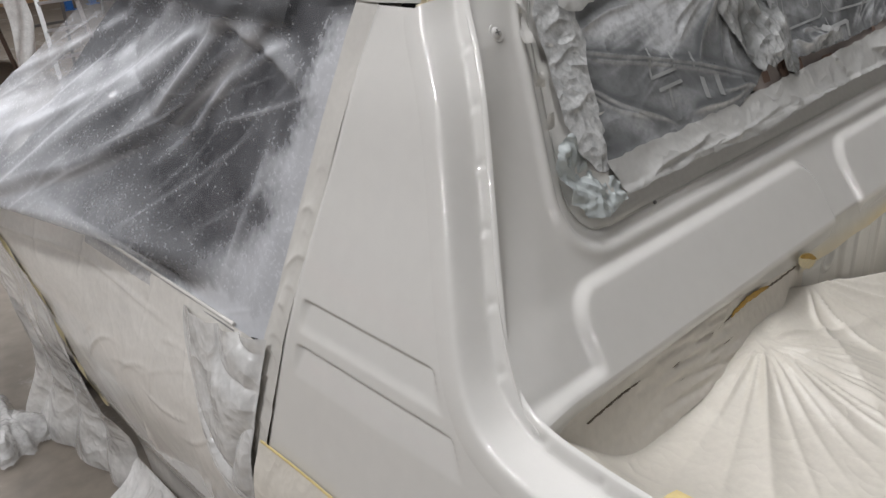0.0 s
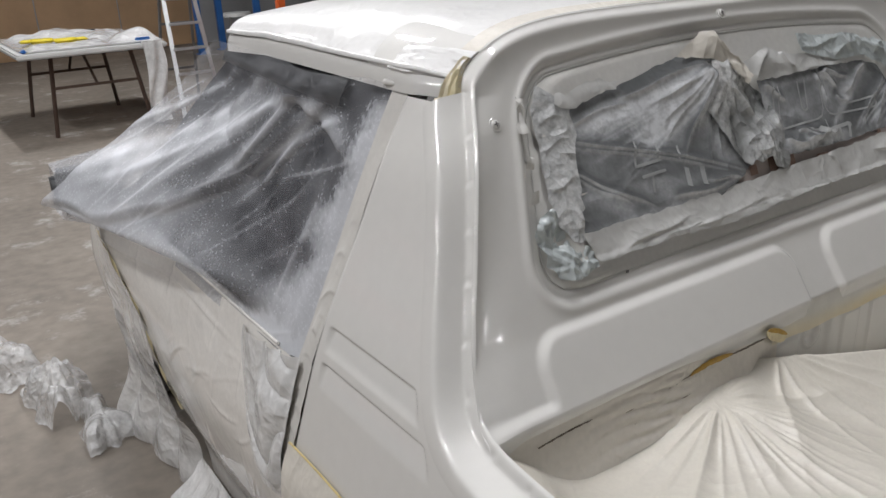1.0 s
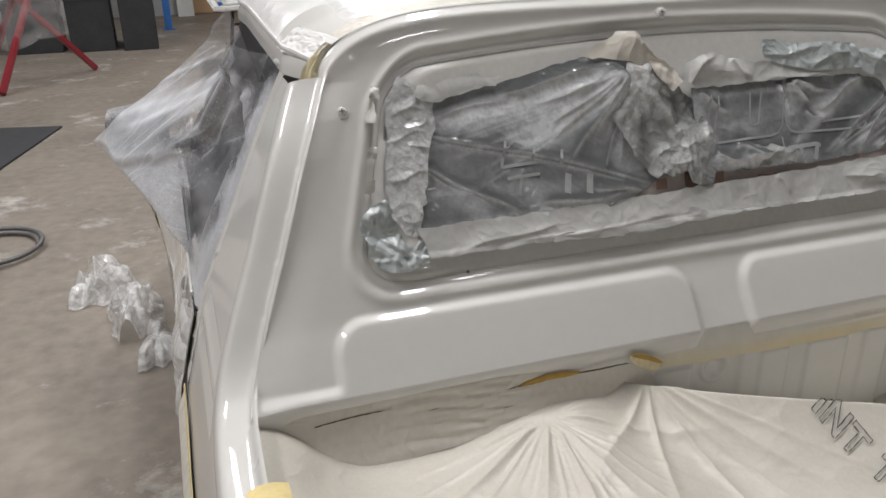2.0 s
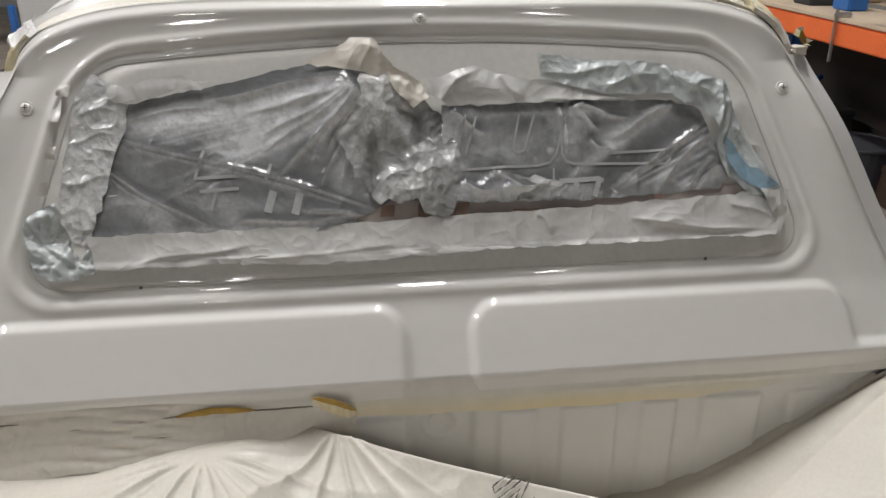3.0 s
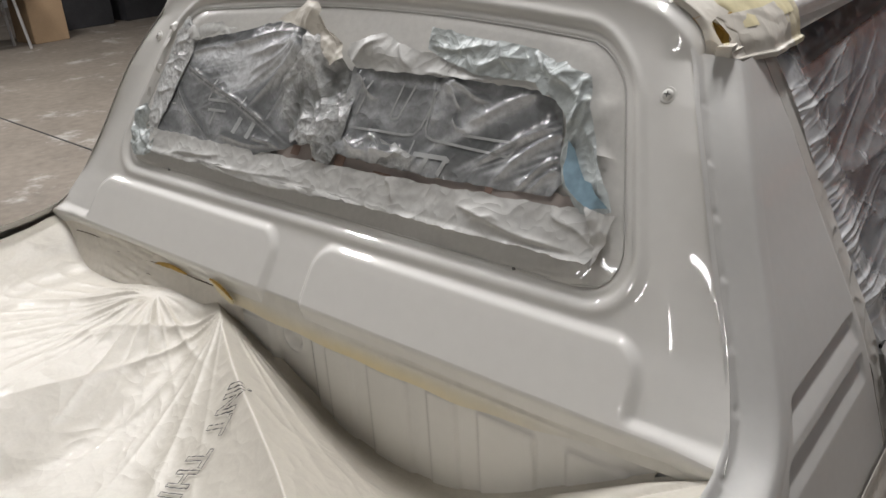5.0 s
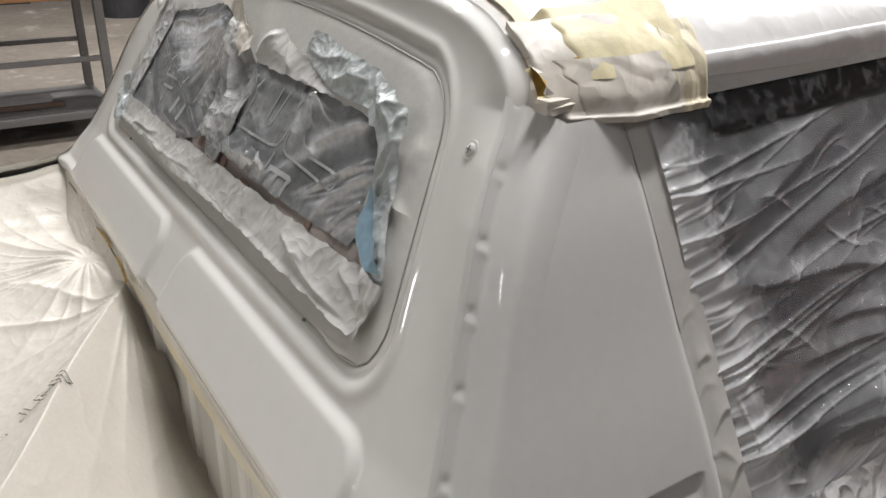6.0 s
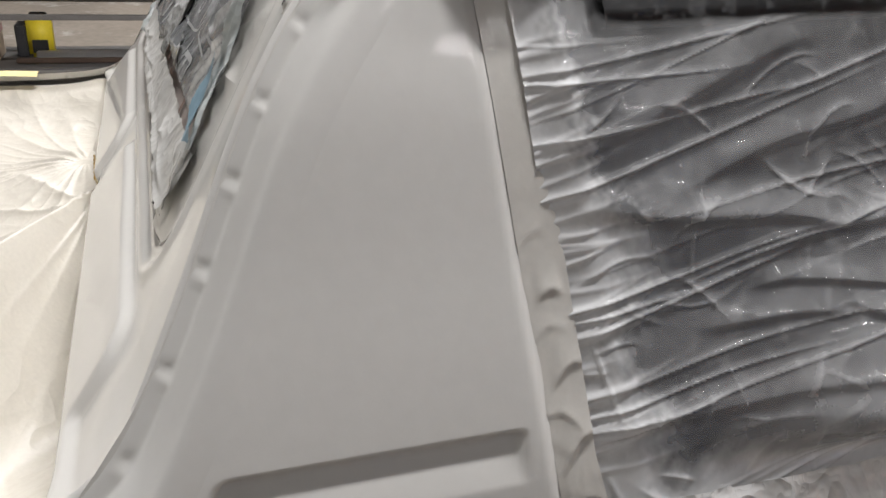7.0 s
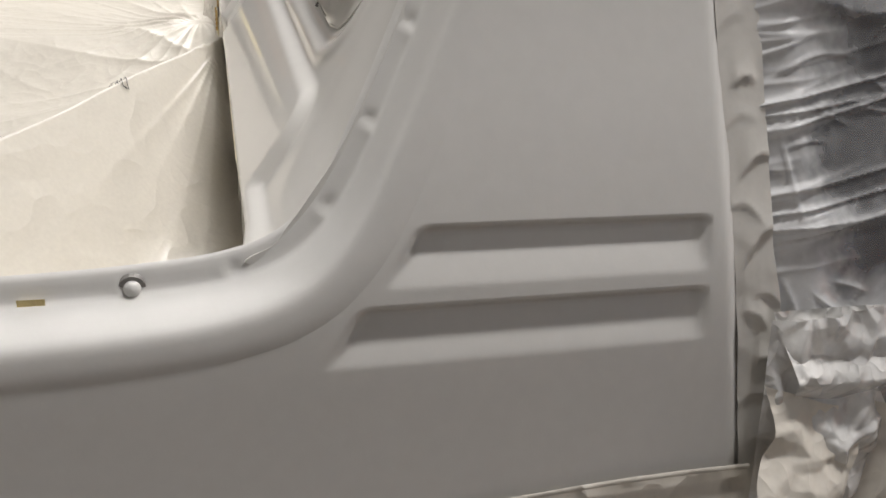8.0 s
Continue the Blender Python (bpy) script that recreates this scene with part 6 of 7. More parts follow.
    # sheet along the body below the pillar
    skirt = tagged(empty("sill_masking"), "cream masking paper taped along the lower body side", "masking paper")
    s, t = np.meshgrid(np.linspace(0, 1, 160), np.linspace(0, 1, 30), indexing="ij")
    y = 0.245 - s * 2.4
    z = 0.628 + 0.004 * np.sin(y * 12) - 0.42 * t
    grid("paper_sheet", np.stack([sg * (side_x(z) + 0.004 + 0.010 * sstep(0, 0.15, t) + crumple(y, z, 541 + sg, 18, 0.003, 0.6) * sstep(0, 0.3, t)), y, z], -1), PAPER, skirt, flip=sg > 0)
    yy = np.linspace(0.235, -2.1, 120)
    G = np.stack([np.stack([sg * (side_x(np.full_like(yy, 0.63)) + 0.005 + 0.003 * (k == 1)), yy, 0.633 + 0.004 * np.sin(yy * 12) + dz + 0 * yy], -1) for k, dz in enumerate((-0.004, 0.0, 0.003))])
    grid("tape_line", G, TAPE if sg < 0 else PAPER, skirt, flip=sg > 0)

    # film wrapped round the mirror
    ring_in = [(0.87, 1.08, 0.78), (0.88, 1.45, 0.80), (0.82, 1.42, 1.0), (0.84, 1.1, 1.0)]
    ring_out = [(1.085, 1.315, 0.828), (1.085, 1.41, 0.83), (1.08, 1.41, 0.965), (1.085, 1.31, 0.962)]
    s, t = np.meshgrid(np.linspace(0, 4, 61), np.linspace(0, 1, 24), indexing="ij")
    k_ = np.minimum(s.astype(int), 3)
    f_ = (s - k_)[..., None]
    ri, ro = np.array(ring_in + ring_in[:1]), np.array(ring_out + ring_out[:1])
    A_ = ri[k_] * (1 - f_) + ri[k_ + 1] * f_
    B_ = ro[k_] * (1 - f_) + ro[k_ + 1] * f_
    W_ = A_ * (1 - t[..., None]) + B_ * t[..., None]
    W_[..., 2] += crumple(s * 0.1, t * 0.3, 601 + sg, 18, 0.005, 0.2) * np.sin(t * math.pi)
    mf = grid("mirror_film", W_ * np.array([sg, 1, 1]), FRONT_FILM, door_mask)
    mf.data.attributes.new("overspray_and_light", "FLOAT", "POINT").data.foreach_set("value", ((0.22 if sg < 0 else 0.42) + 0 * W_[..., 0]).reshape(-1).astype(np.float32))

# tape on the bed rails
for sg, yq, m_ in ((-1, -0.47, TAPE), (1, -0.405, TAPE), (-1, -0.62, TAPE_PALE)):
    s, t = np.meshgrid(np.linspace(0, 1, 20), np.linspace(0, 1, 16), indexing="ij")
    ln_ = 0.14 if sg < 0 else 0.02
    y = yq + ln_ * (s - 0.5)
    if sg > 0:
        G = np.stack([0.845 + 0.001 + 0 * s, y, 0.815 + 0.006 * t], -1)
    else:
        G = np.stack([-(0.80 + 0.055 * t), y, 0.834 + 0.006 * np.sin(t * math.pi) + crumple(y, t * 0.05, 555, 10, 0.0012, 0.05)], -1)
    tagged(grid("rail_tape", G, m_), "yellow masking tape stuck on the bed rail", "masking tape")

HEAP_FILM = film("loose_clear_film", (0.76, 0.76, 0.75), 0.3, 0.8, scale=9, rough=0.24)
crinkle(HEAP_FILM, 22, 0.6)


# heaps of film on the floor beside the door
def heap(at, sx_, sy_, h_, seed):
    s, t = np.meshgrid(np.linspace(-1, 1, 90), np.linspace(-1, 1, 90), indexing="ij")
    r = np.sqrt(s * s + t * t)
    a_ = np.arctan2(t, s)
    lim = 1 + 0.22 * np.sin(a_ * 3 + seed) + 0.12 * np.sin(a_ * 7 + 2 * seed)
    hh = h_ * np.maximum(0, 1 - (r / lim) ** 2) + np.abs(crumple(s, t, seed, 26, 0.35 * h_, 0.9)) * sstep(1.15, 0.8, r / lim)
    kp = (r / lim < 1.05)
    P_ = np.stack([at[0] + sx_ * s, at[1] + sy_ * t, 0.004 + hh], -1)
    return tagged(grid("crumpled_film", P_, HEAP_FILM, keep=kp[:-1, :-1] & kp[1:, 1:]), "crumpled clear plastic film heaped on the floor", "plastic film", "film on the floor")


heap((-1.29, 2.25), 0.13, 0.2, 0.09, 3)
heap((-1.15, 1.88), 0.11, 0.2, 0.11, 7)
heap((-1.06, 1.6), 0.08, 0.16, 0.07, 9)

# ---- workshop round the truck ----
RUST_BROWN = mat("brown_steel", (0.09, 0.06, 0.045), rough=0.5, metal=0.3, vary=0.2)
GREY_PLASTIC = mat("white_table_plastic", (0.6, 0.6, 0.58), rough=0.5, vary=0.08)
BLUE_STEEL = mat("blue_rack_paint", (0.03, 0.13, 0.38), rough=0.45, vary=0.2, scale=5)
ORANGE = mat("orange_rack_paint", (0.75, 0.15, 0.04), rough=0.45, vary=0.15, scale=5)
BOARD = mat("pale_shelf_board", (0.5, 0.4, 0.29), rough=0.7, vary=0.2, scale=4)
ALU = mat("aluminium", (0.6, 0.6, 0.6), rough=0.4, metal=0.8, vary=0.1)
RED = mat("red_paint", (0.26, 0.025, 0.035), rough=0.35, coat=0.3, vary=0.1)
YELLOW = mat("yellow_plastic", (0.75, 0.6, 0.03), rough=0.5, vary=0.1)
GREEN = mat("green_plastic", (0.03, 0.12, 0.05), rough=0.5, vary=0.15)
DARK = mat("dark_clutter", (0.03, 0.03, 0.033), rough=0.6, vary=0.4, scale=6)
GREY_STEEL = mat("dull_grey_steel", (0.16, 0.155, 0.15), rough=0.5, metal=0.4, vary=0.2)
RUBBER = mat("black_rubber_mat", (0.035, 0.035, 0.038), rough=0.75, vary=0.25, scale=9, bump=0.3)
WOOD = mat("bench_wood", (0.33, 0.17, 0.08), rough=0.6, vary=0.25, scale=4)
CARDBOARD = mat("cardboard", (0.36, 0.25, 0.15), rough=0.8, vary=0.12)
TEAL = mat("black_tub_plastic", (0.03, 0.033, 0.04), rough=0.5, vary=0.1)


def bar(name, a, b, w, material, parent, d=None):
    """A square bar from a to b."""
    a, b = Vector(a), Vector(b)
    l_ = (b - a).length
    q = (b - a).to_track_quat("Z", "Y").to_matrix().to_4x4()
    bm = box_bm((w, d or w, l_), (0, 0, 0), min(w, d or w) * 0.15, None)
    bmesh.ops.transform(bm, matrix=Matrix.Translation((a + b) / 2) @ q, verts=bm.verts)
    return part(name, bm, material, parent)


# plywood lining and posts on the far wall
for k, x in enumerate((-0.45, 0.78, 2.01)):
    tagged(part("plywood_panel", box_bm((1.21, 0.018, 2.42), (x + 0.6, Y1 - 0.012, 1.22), 0.002), PLY), "bare plywood sheet fixed to the far workshop wall", "panel", "plywood wall sheets", "structure")
for x, y in ((-0.85, 11.3), (2.75, 11.6), (3.2, 11.9), (3.55, 11.2)):
    po = tagged(empty("rack_post", (x, y, 0)), "blue steel storage rack post", "post", "blue posts")
    part("upright", box_bm((0.1, 0.08, 2.6), (0, 0, 1.31), 0.01), BLUE_STEEL, po)
    part("foot_plate", box_bm((0.16, 0.14, 0.012), (0, 0, 0.006)), BLUE_STEEL, po)
wp = tagged(empty("white_board", (-0.55, 12.9, 0)), "white sheet of board leaning against the wall", "board")
part("board", box_bm((0.25, 0.02, 2.4), (0, 0, 1.2), 0.003), GREY_PLASTIC, wp)

# folding table with film and gloves
table = tagged(empty("folding_table", (0.17, 7.45, 0)), "white folding table with brown steel legs", "table")
part("tabletop", box_bm((1.25, 1.7, 0.045), (0, 0, 0.72), 0.012), GREY_PLASTIC, table)
for sy in (-0.72, 0.55):
    for sx_ in (-0.42, 0.42):
        bar("leg", (sx_ * 0.8, sy * 0.9, 0.7), (sx_, sy, 0.0), 0.03, RUST_BROWN, table)
    bar("crossbar", (-0.38, sy * 0.93, 0.42), (0.38, sy * 0.93, 0.42), 0.025, RUST_BROWN, table)
    bar("brace", (0, sy * 0.95, 0.42), (0, sy * 0.3, 0.69), 0.022, RUST_BROWN, table)
s, t = np.meshgrid(np.linspace(-1, 1, 70), np.linspace(-1, 1, 80), indexing="ij")
tf = grid("table_film", np.stack([0.2 + 0.6 * s, 7.5 + 0.82 * t, 0.752 + np.abs(crumple(s, t, 701, 22, 0.05, 0.9)) * sstep(1.0, 0.7, np.maximum(np.abs(s), np.abs(t)))], -1), EDGE_FILM)
tagged(tf, "crumpled clear plastic film lying on the table", "plastic film")
s, t = np.meshgrid(np.linspace(0, 1, 16), np.linspace(0, 1, 50), indexing="ij")
hf = grid("hanging_film", np.stack([0.56 + 0.17 * s + 0.02 * np.sin(t * 6), 6.57 + 0.02 * np.sin(s * 9 + t * 7) - 0.02 * t, 0.765 - 0.72 * t], -1), EDGE_FILM)
tagged(hf, "strip of clear film hanging from the table", "plastic film")
gl = tagged(empty("work_glove", (0.02, 7.0, 0.80)), "yellow work glove lying on the table", "glove")
part("palm", box_bm((0.2, 0.13, 0.035), (0, 0, 0), 0.015), YELLOW, gl, smooth=True)
for k in range(4):
    part("finger", box_bm((0.1, 0.026, 0.025), (0.13, -0.045 + 0.03 * k, 0), 0.01, Matrix.Rotation(0.12 * (k - 1.5), 4, "Z")), YELLOW, gl, smooth=True)
gl2 = copy_thing(gl, pose(-0.16, 7.08, 0.805, 0, 0, 160))
for x, y, sz, m_ in ((0.62, 6.75, (0.14, 0.05, 0.04), BLUE_STEEL), (-0.38, 6.72, (0.05, 0.08, 0.03), BLUE_STEEL), (0.45, 8.0, (0.1, 0.1, 0.05), DARK), (0.2, 8.05, (0.08, 0.08, 0.05), DARK)):
    tp = tagged(part("tape_roll", box_bm(sz, (0, 0, 0), 0.012), m_), "small roll of tape on the table", "tape roll", "tape rolls on the table")
    tp.location = (x, y, 0.745 + sz[2] / 2)

# step ladder
lad = tagged(empty("step_ladder", (1.0, 6.8, 0)), "aluminium step ladder standing open", "ladder")
lad.scale = (0.75, 0.75, 0.75)
for sx_ in (-0.25, 0.25):
    bar("rail", (sx_, -0.45, 0), (sx_ * 0.7, 0, 1.75), 0.05, ALU, lad, 0.025)
    bar("rear_rail", (sx_, 0.5, 0), (sx_ * 0.7, 0.03, 1.72), 0.035, GREY_STEEL, lad, 0.025)
for k in range(5):
    f = (k + 1) / 6
    part("step", box_bm((0.5 - 0.15 * f, 0.09, 0.03), (0, -0.45 * (1 - f), 1.75 * f), 0.005), ALU, lad)
    if k % 2:
        part("rear_rung", box_bm((0.48 - 0.14 * f, 0.03, 0.03), (0, 0.5 - 0.47 * f, 1.73 * f)), GREY_STEEL, lad)
rb = tagged(empty("red_tray", (1.2, 6.0, 0)), "red steel tool tray standing on the floor", "tray")
rb.scale = (0.7, 0.7, 0.7)
part("tray_base", box_bm((0.6, 0.35, 0.012), (0, 0, 0.01)), RED, rb)
for sx_, sy in ((0, 0.17), (0, -0.17)):
    part("tray_side", box_bm((0.6, 0.012, 0.14), (sx_, sy, 0.076), 0.004), RED, rb)
for sx_ in (-0.295, 0.295):
    part("tray_end", box_bm((0.012, 0.33, 0.14), (sx_, 0, 0.076), 0.004), RED, rb)
st = tagged(empty("shop_stool", (3.0, 10.6, 0)), "round white-topped stool with steel legs", "stool")
bm = bmesh.new()
bmesh.ops.create_cone(bm, cap_ends=True, segments=28, radius1=0.2, radius2=0.19, depth=0.05)
part("seat", bm, GREY_PLASTIC, st).location = (0, 0, 0.62)
for k in range(4):
    a_ = k * math.pi / 2 + 0.4
    bar("leg", (0.12 * math.cos(a_), 0.12 * math.sin(a_), 0.6), (0.22 * math.cos(a_), 0.22 * math.sin(a_), 0), 0.025, STEEL, st)

# storage rack along the east side
rack = tagged(empty("storage_rack", (0, 0, 0)), "blue and orange steel storage rack with board shelves", "rack")
for x, y in ((2.5, 4.75), (3.4, 4.75), (2.5, 7.9), (3.4, 7.9), (2.5, 1.55), (3.4, 1.55)):
    part("upright", box_bm((0.09, 0.08, 0.66), (x, y, 0.33), 0.008), BLUE_STEEL, rack)
    part("upright_top", box_bm((0.092, 0.082, 1.7), (x, y, 1.51), 0.008), ORANGE if x < 3 and y > 4 else BLUE_STEEL, rack)
    part("foot", box_bm((0.15, 0.13, 0.012), (x, y, 0.006)), BLUE_STEEL, rack)
for x in (2.48, 3.4):
    part("beam", box_bm((0.05, 3.1, 0.12), (x, 3.15, 0.895), 0.008), ORANGE, rack)
    part("beam", box_bm((0.05, 3.05, 0.11), (x, 6.33, 0.5), 0.008), ORANGE, rack)
    part("beam", box_bm((0.05, 3.05, 0.12), (x, 6.33, 1.75), 0.008), ORANGE, rack)
part("shelf_board", box_bm((0.98, 3.1, 0.022), (2.94, 3.15, 0.968), 0.003), BOARD, rack)
part("shelf_board", box_bm((0.98, 3.05, 0.022), (2.94, 6.33, 0.568), 0.003), BOARD, rack)
part("shelf_board", box_bm((0.98, 3.05, 0.022), (2.94, 6.33, 1.822), 0.003), BOARD, rack)
for y in (4.75, 7.9, 1.55):
    bar("lattice", (2.55, y, 0.1), (3.35, y, 0.8), 0.03, BLUE_STEEL, rack)
    bar("lattice", (3.35, y, 0.8), (2.55, y, 1.5), 0.03, BLUE_STEEL, rack)

# Dark sheets added behind the bays stand in for the shadowed clutter.
UNDER = mat("bay_shade_brown", (0.05, 0.042, 0.038), rough=0.8, vary=0.3, scale=3)
part("bay_shade_sheet", box_bm((0.02, 3.0, 0.84), (3.41, 3.15, 0.43), 0.003), UNDER, rack, "dark sheet added at the rack's back for its shaded bays")
part("bay_shade_sheet", box_bm((0.02, 2.95, 1.6), (3.41, 6.33, 0.82), 0.003), UNDER, rack, "dark sheet added at the rack's back for its shaded bays")
vise = tagged(empty("bench_vise", (2.62, 2.35, 0.98)), "blue bench vise bolted to the shelf edge", "vise")
part("base", box_bm((0.22, 0.18, 0.05), (0, 0, 0.025), 0.015), BLUE_STEEL, vise)
part("vise_body", box_bm((0.3, 0.14, 0.13), (0, 0, 0.11), 0.03), BLUE_STEEL, vise, smooth=True)
part("jaw", box_bm((0.06, 0.2, 0.09), (-0.1, 0, 0.2), 0.012), GREY_STEEL, vise)
part("jaw", box_bm((0.06, 0.2, 0.09), (0.03, 0, 0.2), 0.012), BLUE_STEEL, vise)
bar("handle", (-0.2, -0.12, 0.09), (-0.2, 0.12, 0.09), 0.018, STEEL, vise)
clamp = tagged(empty("bar_clamp", (2.44, 2.75, 0.97)), "steel bar clamp hanging on the shelf edge", "clamp")
bar("rod", (0, 0, -0.22), (0, 0, 0.05), 0.014, STEEL, clamp)
part("jaw", box_bm((0.09, 0.03, 0.025), (0.035, 0, 0.022), 0.005), STEEL, clamp)
rnd = random.Random(5)


def crate(at, size, material, name="storage_box", label="small storage box on the rack shelf", cat="box", group="boxes on the rack"):
    b_ = tagged(empty(name, at), label, cat, group)
    part("box_body", box_bm(size, (0, 0, size[2] / 2), 0.008), material, b_)
    part("box_lid", box_bm((size[0] * 1.03, size[1] * 1.03, size[2] * 0.16), (0, 0, size[2] * 0.93), 0.006), material, b_)
    return b_


for x, y, sz, m_ in ((2.66, 3.35, (0.16, 0.2, 0.16), DARK), (2.62, 3.75, (0.14, 0.14, 0.22), GREY_PLASTIC), (2.7, 3.05, (0.12, 0.16, 0.12), BLUE_STEEL), (2.95, 3.5, (0.3, 0.3, 0.3), CARDBOARD), (2.65, 4.15, (0.18, 0.2, 0.12), DARK), (3.1, 2.6, (0.3, 0.4, 0.35), GREY_STEEL), (2.72, 2.0, (0.2, 0.2, 0.25), WHITE_METAL)):
    crate((x, y, 0.98), sz, m_)
for x, y, sz, m_ in ((2.72, 5.3, (0.3, 0.4, 0.2), DARK), (2.85, 5.9, (0.4, 0.5, 0.26), GREY_STEEL), (2.7, 6.6, (0.3, 0.3, 0.16), WHITE_METAL), (2.9, 7.2, (0.5, 0.5, 0.34), DARK)):
    crate((x, y, 0.58), sz, m_)
for x, y, sz, m_ in ((2.95, 5.4, (0.5, 0.7, 0.3), DARK), (2.9, 6.6, (0.5, 0.6, 0.25), RUST_BROWN), (2.95, 3.9, (0.5, 0.7, 0.28), DARK), (3.0, 2.6, (0.5, 0.8, 0.22), RUST_BROWN)):
    crate((x, y, 0.0), sz, m_, "floor_bin", "dark bin standing on the floor under the rack", "bin", "bins under the rack")
crane = tagged(empty("workshop_crane", (2.66, 6.9, 0)), "red folding workshop crane on small wheels", "crane")
for sy in (-0.22, 0.22):
    bar("leg", (-0.35, sy, 0.12), (0.5, sy * 1.2, 0.12), 0.08, RED, crane)
    for sx_ in (-0.3, 0.45):
        bm = bmesh.new()
        bmesh.ops.create_cone(bm, cap_ends=True, segments=18, radius1=0.06, radius2=0.06, depth=0.05)
        bmesh.ops.rotate(bm, matrix=Matrix.Rotation(math.pi / 2, 3, "X"), verts=bm.verts)
        part("wheel", bm, BLACK, crane).location = (sx_, sy * 1.1, 0.06)
bar("cross_beam", (-0.3, -0.28, 0.16), (-0.3, 0.28, 0.16), 0.1, RED, crane)
bar("mast", (0.15, 0, 0.16), (0.08, 0, 0.6), 0.1, RED, crane)
bar("boom", (-0.45, 0, 0.74), (0.38, 0, 0.46), 0.12, RED, crane)
bar("ram", (-0.28, 0, 0.2), (-0.15, 0, 0.64), 0.06, DARK, crane)


def trolley_jack(at, turn, material):
    j = tagged(empty("trolley_jack", at), "blue and black trolley jack on the floor", "jack")
    j.rotation_euler = (0, 0, radians(turn))
    for sy in (-0.12, 0.12):
        part("side_plate", box_bm((0.6, 0.02, 0.1), (0, sy, 0.1), 0.006), material, j)
    part("arm", box_bm((0.4, 0.08, 0.06), (0.05, 0, 0.15), 0.012), DARK, j)
    part("saddle", box_bm((0.1, 0.1, 0.03), (0.24, 0, 0.19), 0.01), STEEL, j)
    for sx_ in (-0.26, 0.26):
        for sy in (-0.15, 0.15):
            bm = bmesh.new()
            bmesh.ops.create_cone(bm, cap_ends=True, segments=18, radius1=0.055, radius2=0.055, depth=0.04)
            bmesh.ops.rotate(bm, matrix=Matrix.Rotation(math.pi / 2, 3, "X"), verts=bm.verts)
            part("wheel", bm, BLACK, j).location = (sx_, sy, 0.055)
    bar("handle", (-0.25, 0, 0.14), (-0.75, 0.0, 0.42), 0.035, material, j)
    return j


trolley_jack((2.5, 3.75, 0), 200, BLUE_STEEL)
trolley_jack((2.95, 3.25, 0), 160, DARK)
tub = tagged(empty("plastic_tub", (2.7, 2.75, 0)), "black plastic tub on the floor beside the rack", "tub")
bm = bmesh.new()
bmesh.ops.create_cone(bm, cap_ends=True, segments=28, radius1=0.17, radius2=0.21, depth=0.3)
part("tub_body", bm, TEAL, tub, smooth=False).location = (0, 0, 0.15)
tube("rim", [(0.21 * math.cos(k * 0.3), 0.21 * math.sin(k * 0.3), 0.3) for k in range(21)], 0.012, TEAL, tub, cyclic=True)

# floor things ahead on the west side
m1 = part("floor_mat", box_bm((1.35, 1.15, 0.014), (0, 0, 0.007), 0.003), RUBBER)
m1.location, m1.rotation_euler = (-2.55, 5.15, 0), (0, 0, radians(-14))
tagged(m1, "black rubber mat lying on the concrete floor", "mat")
hp_ = []
for k in range(90):
    a_ = k * 0.19
    rr_ = 0.2 + 0.0006 * k
    if k < 60:
        hp_.append((-1.83 + rr_ * 1.0 * math.cos(a_), 2.9 + rr_ * 1.1 * math.sin(a_), 0.014 + 0.0005 * k))
    else:
        f = (k - 60) / 30
        hp_.append((hp_[59][0] * (1 - f) + -1.62 * f - 0.1 * math.sin(f * 3.1), hp_[59][1] * (1 - f) + 1.1 * f, 0.014 + 0.03 * (1 - f)))
tagged(tube("air_hose", hp_, 0.012, GREY_STEEL), "grey air hose coiled on the floor", "hose")
hp2 = [(-1.95 - 0.05 * k, 3.0 + 0.03 * math.sin(k * 0.7), 0.014) for k in range(30)]
tagged(tube("air_hose", hp2, 0.012, GREY_STEEL), "grey air hose lying across the floor", "hose")
stand = tagged(empty("engine_stand", (-2.2, 7.7, 0)), "red tube stand partly under clear film", "stand")
for a, b in (((-0.2, -0.65, 0.02), (0.1, 0.1, 0.85)), ((0.55, 0.45, 0.02), (-0.1, 0.0, 0.9)), ((-0.5, 0.5, 0.02), (0.0, 0.1, 0.9)), ((0.0, 0.0, 0.85), (0.0, 0.3, 1.25))):
    bar("tube_leg", a, b, 0.055, RED, stand)
part("cross_plate", box_bm((0.2, 0.12, 0.2), (0, 0.1, 0.95), 0.01), DARK, stand)
s, t = np.meshgrid(np.linspace(0, 1, 60), np.linspace(0, 1, 60), indexing="ij")
sf = grid("stand_film", np.stack([-2.75 + 0.95 * s, 7.75 + 0.15 * np.sin(s * 5 + t * 2) - 0.2 * t, 1.5 - 1.15 * t + 0.25 * np.abs(s - 0.5) * t + crumple(s, t, 731, 20, 0.02, 0.5)], -1), LOW_FILM)
tagged(sf, "clear film draped over the red stand", "plastic film")
bb = tagged(empty("blue_stand_base", (-2.85, 6.35, 0)), "blue steel stand base with a cable on it", "stand")
part("base_plate", box_bm((0.45, 0.3, 0.04), (0, 0, 0.02), 0.01), BLUE_STEEL, bb)
part("post", box_bm((0.06, 0.06, 0.7), (-0.1, 0, 0.38), 0.01), BLUE_STEEL, bb)
tube("cable", [(-0.1 + 0.03 * k, 0.05 * math.sin(k), 0.3 - 0.028 * k + 0.02 * math.cos(k * 2)) for k in range(11)], 0.01, BLACK, bb)
gb = tagged(empty("green_bin", (-3.05, 9.2, 0)), "green plastic bin standing by the wall", "bin")
part("bin_body", box_bm((0.4, 0.4, 0.8), (0, 0, 0.45), 0.04), GREEN, gb, smooth=True)
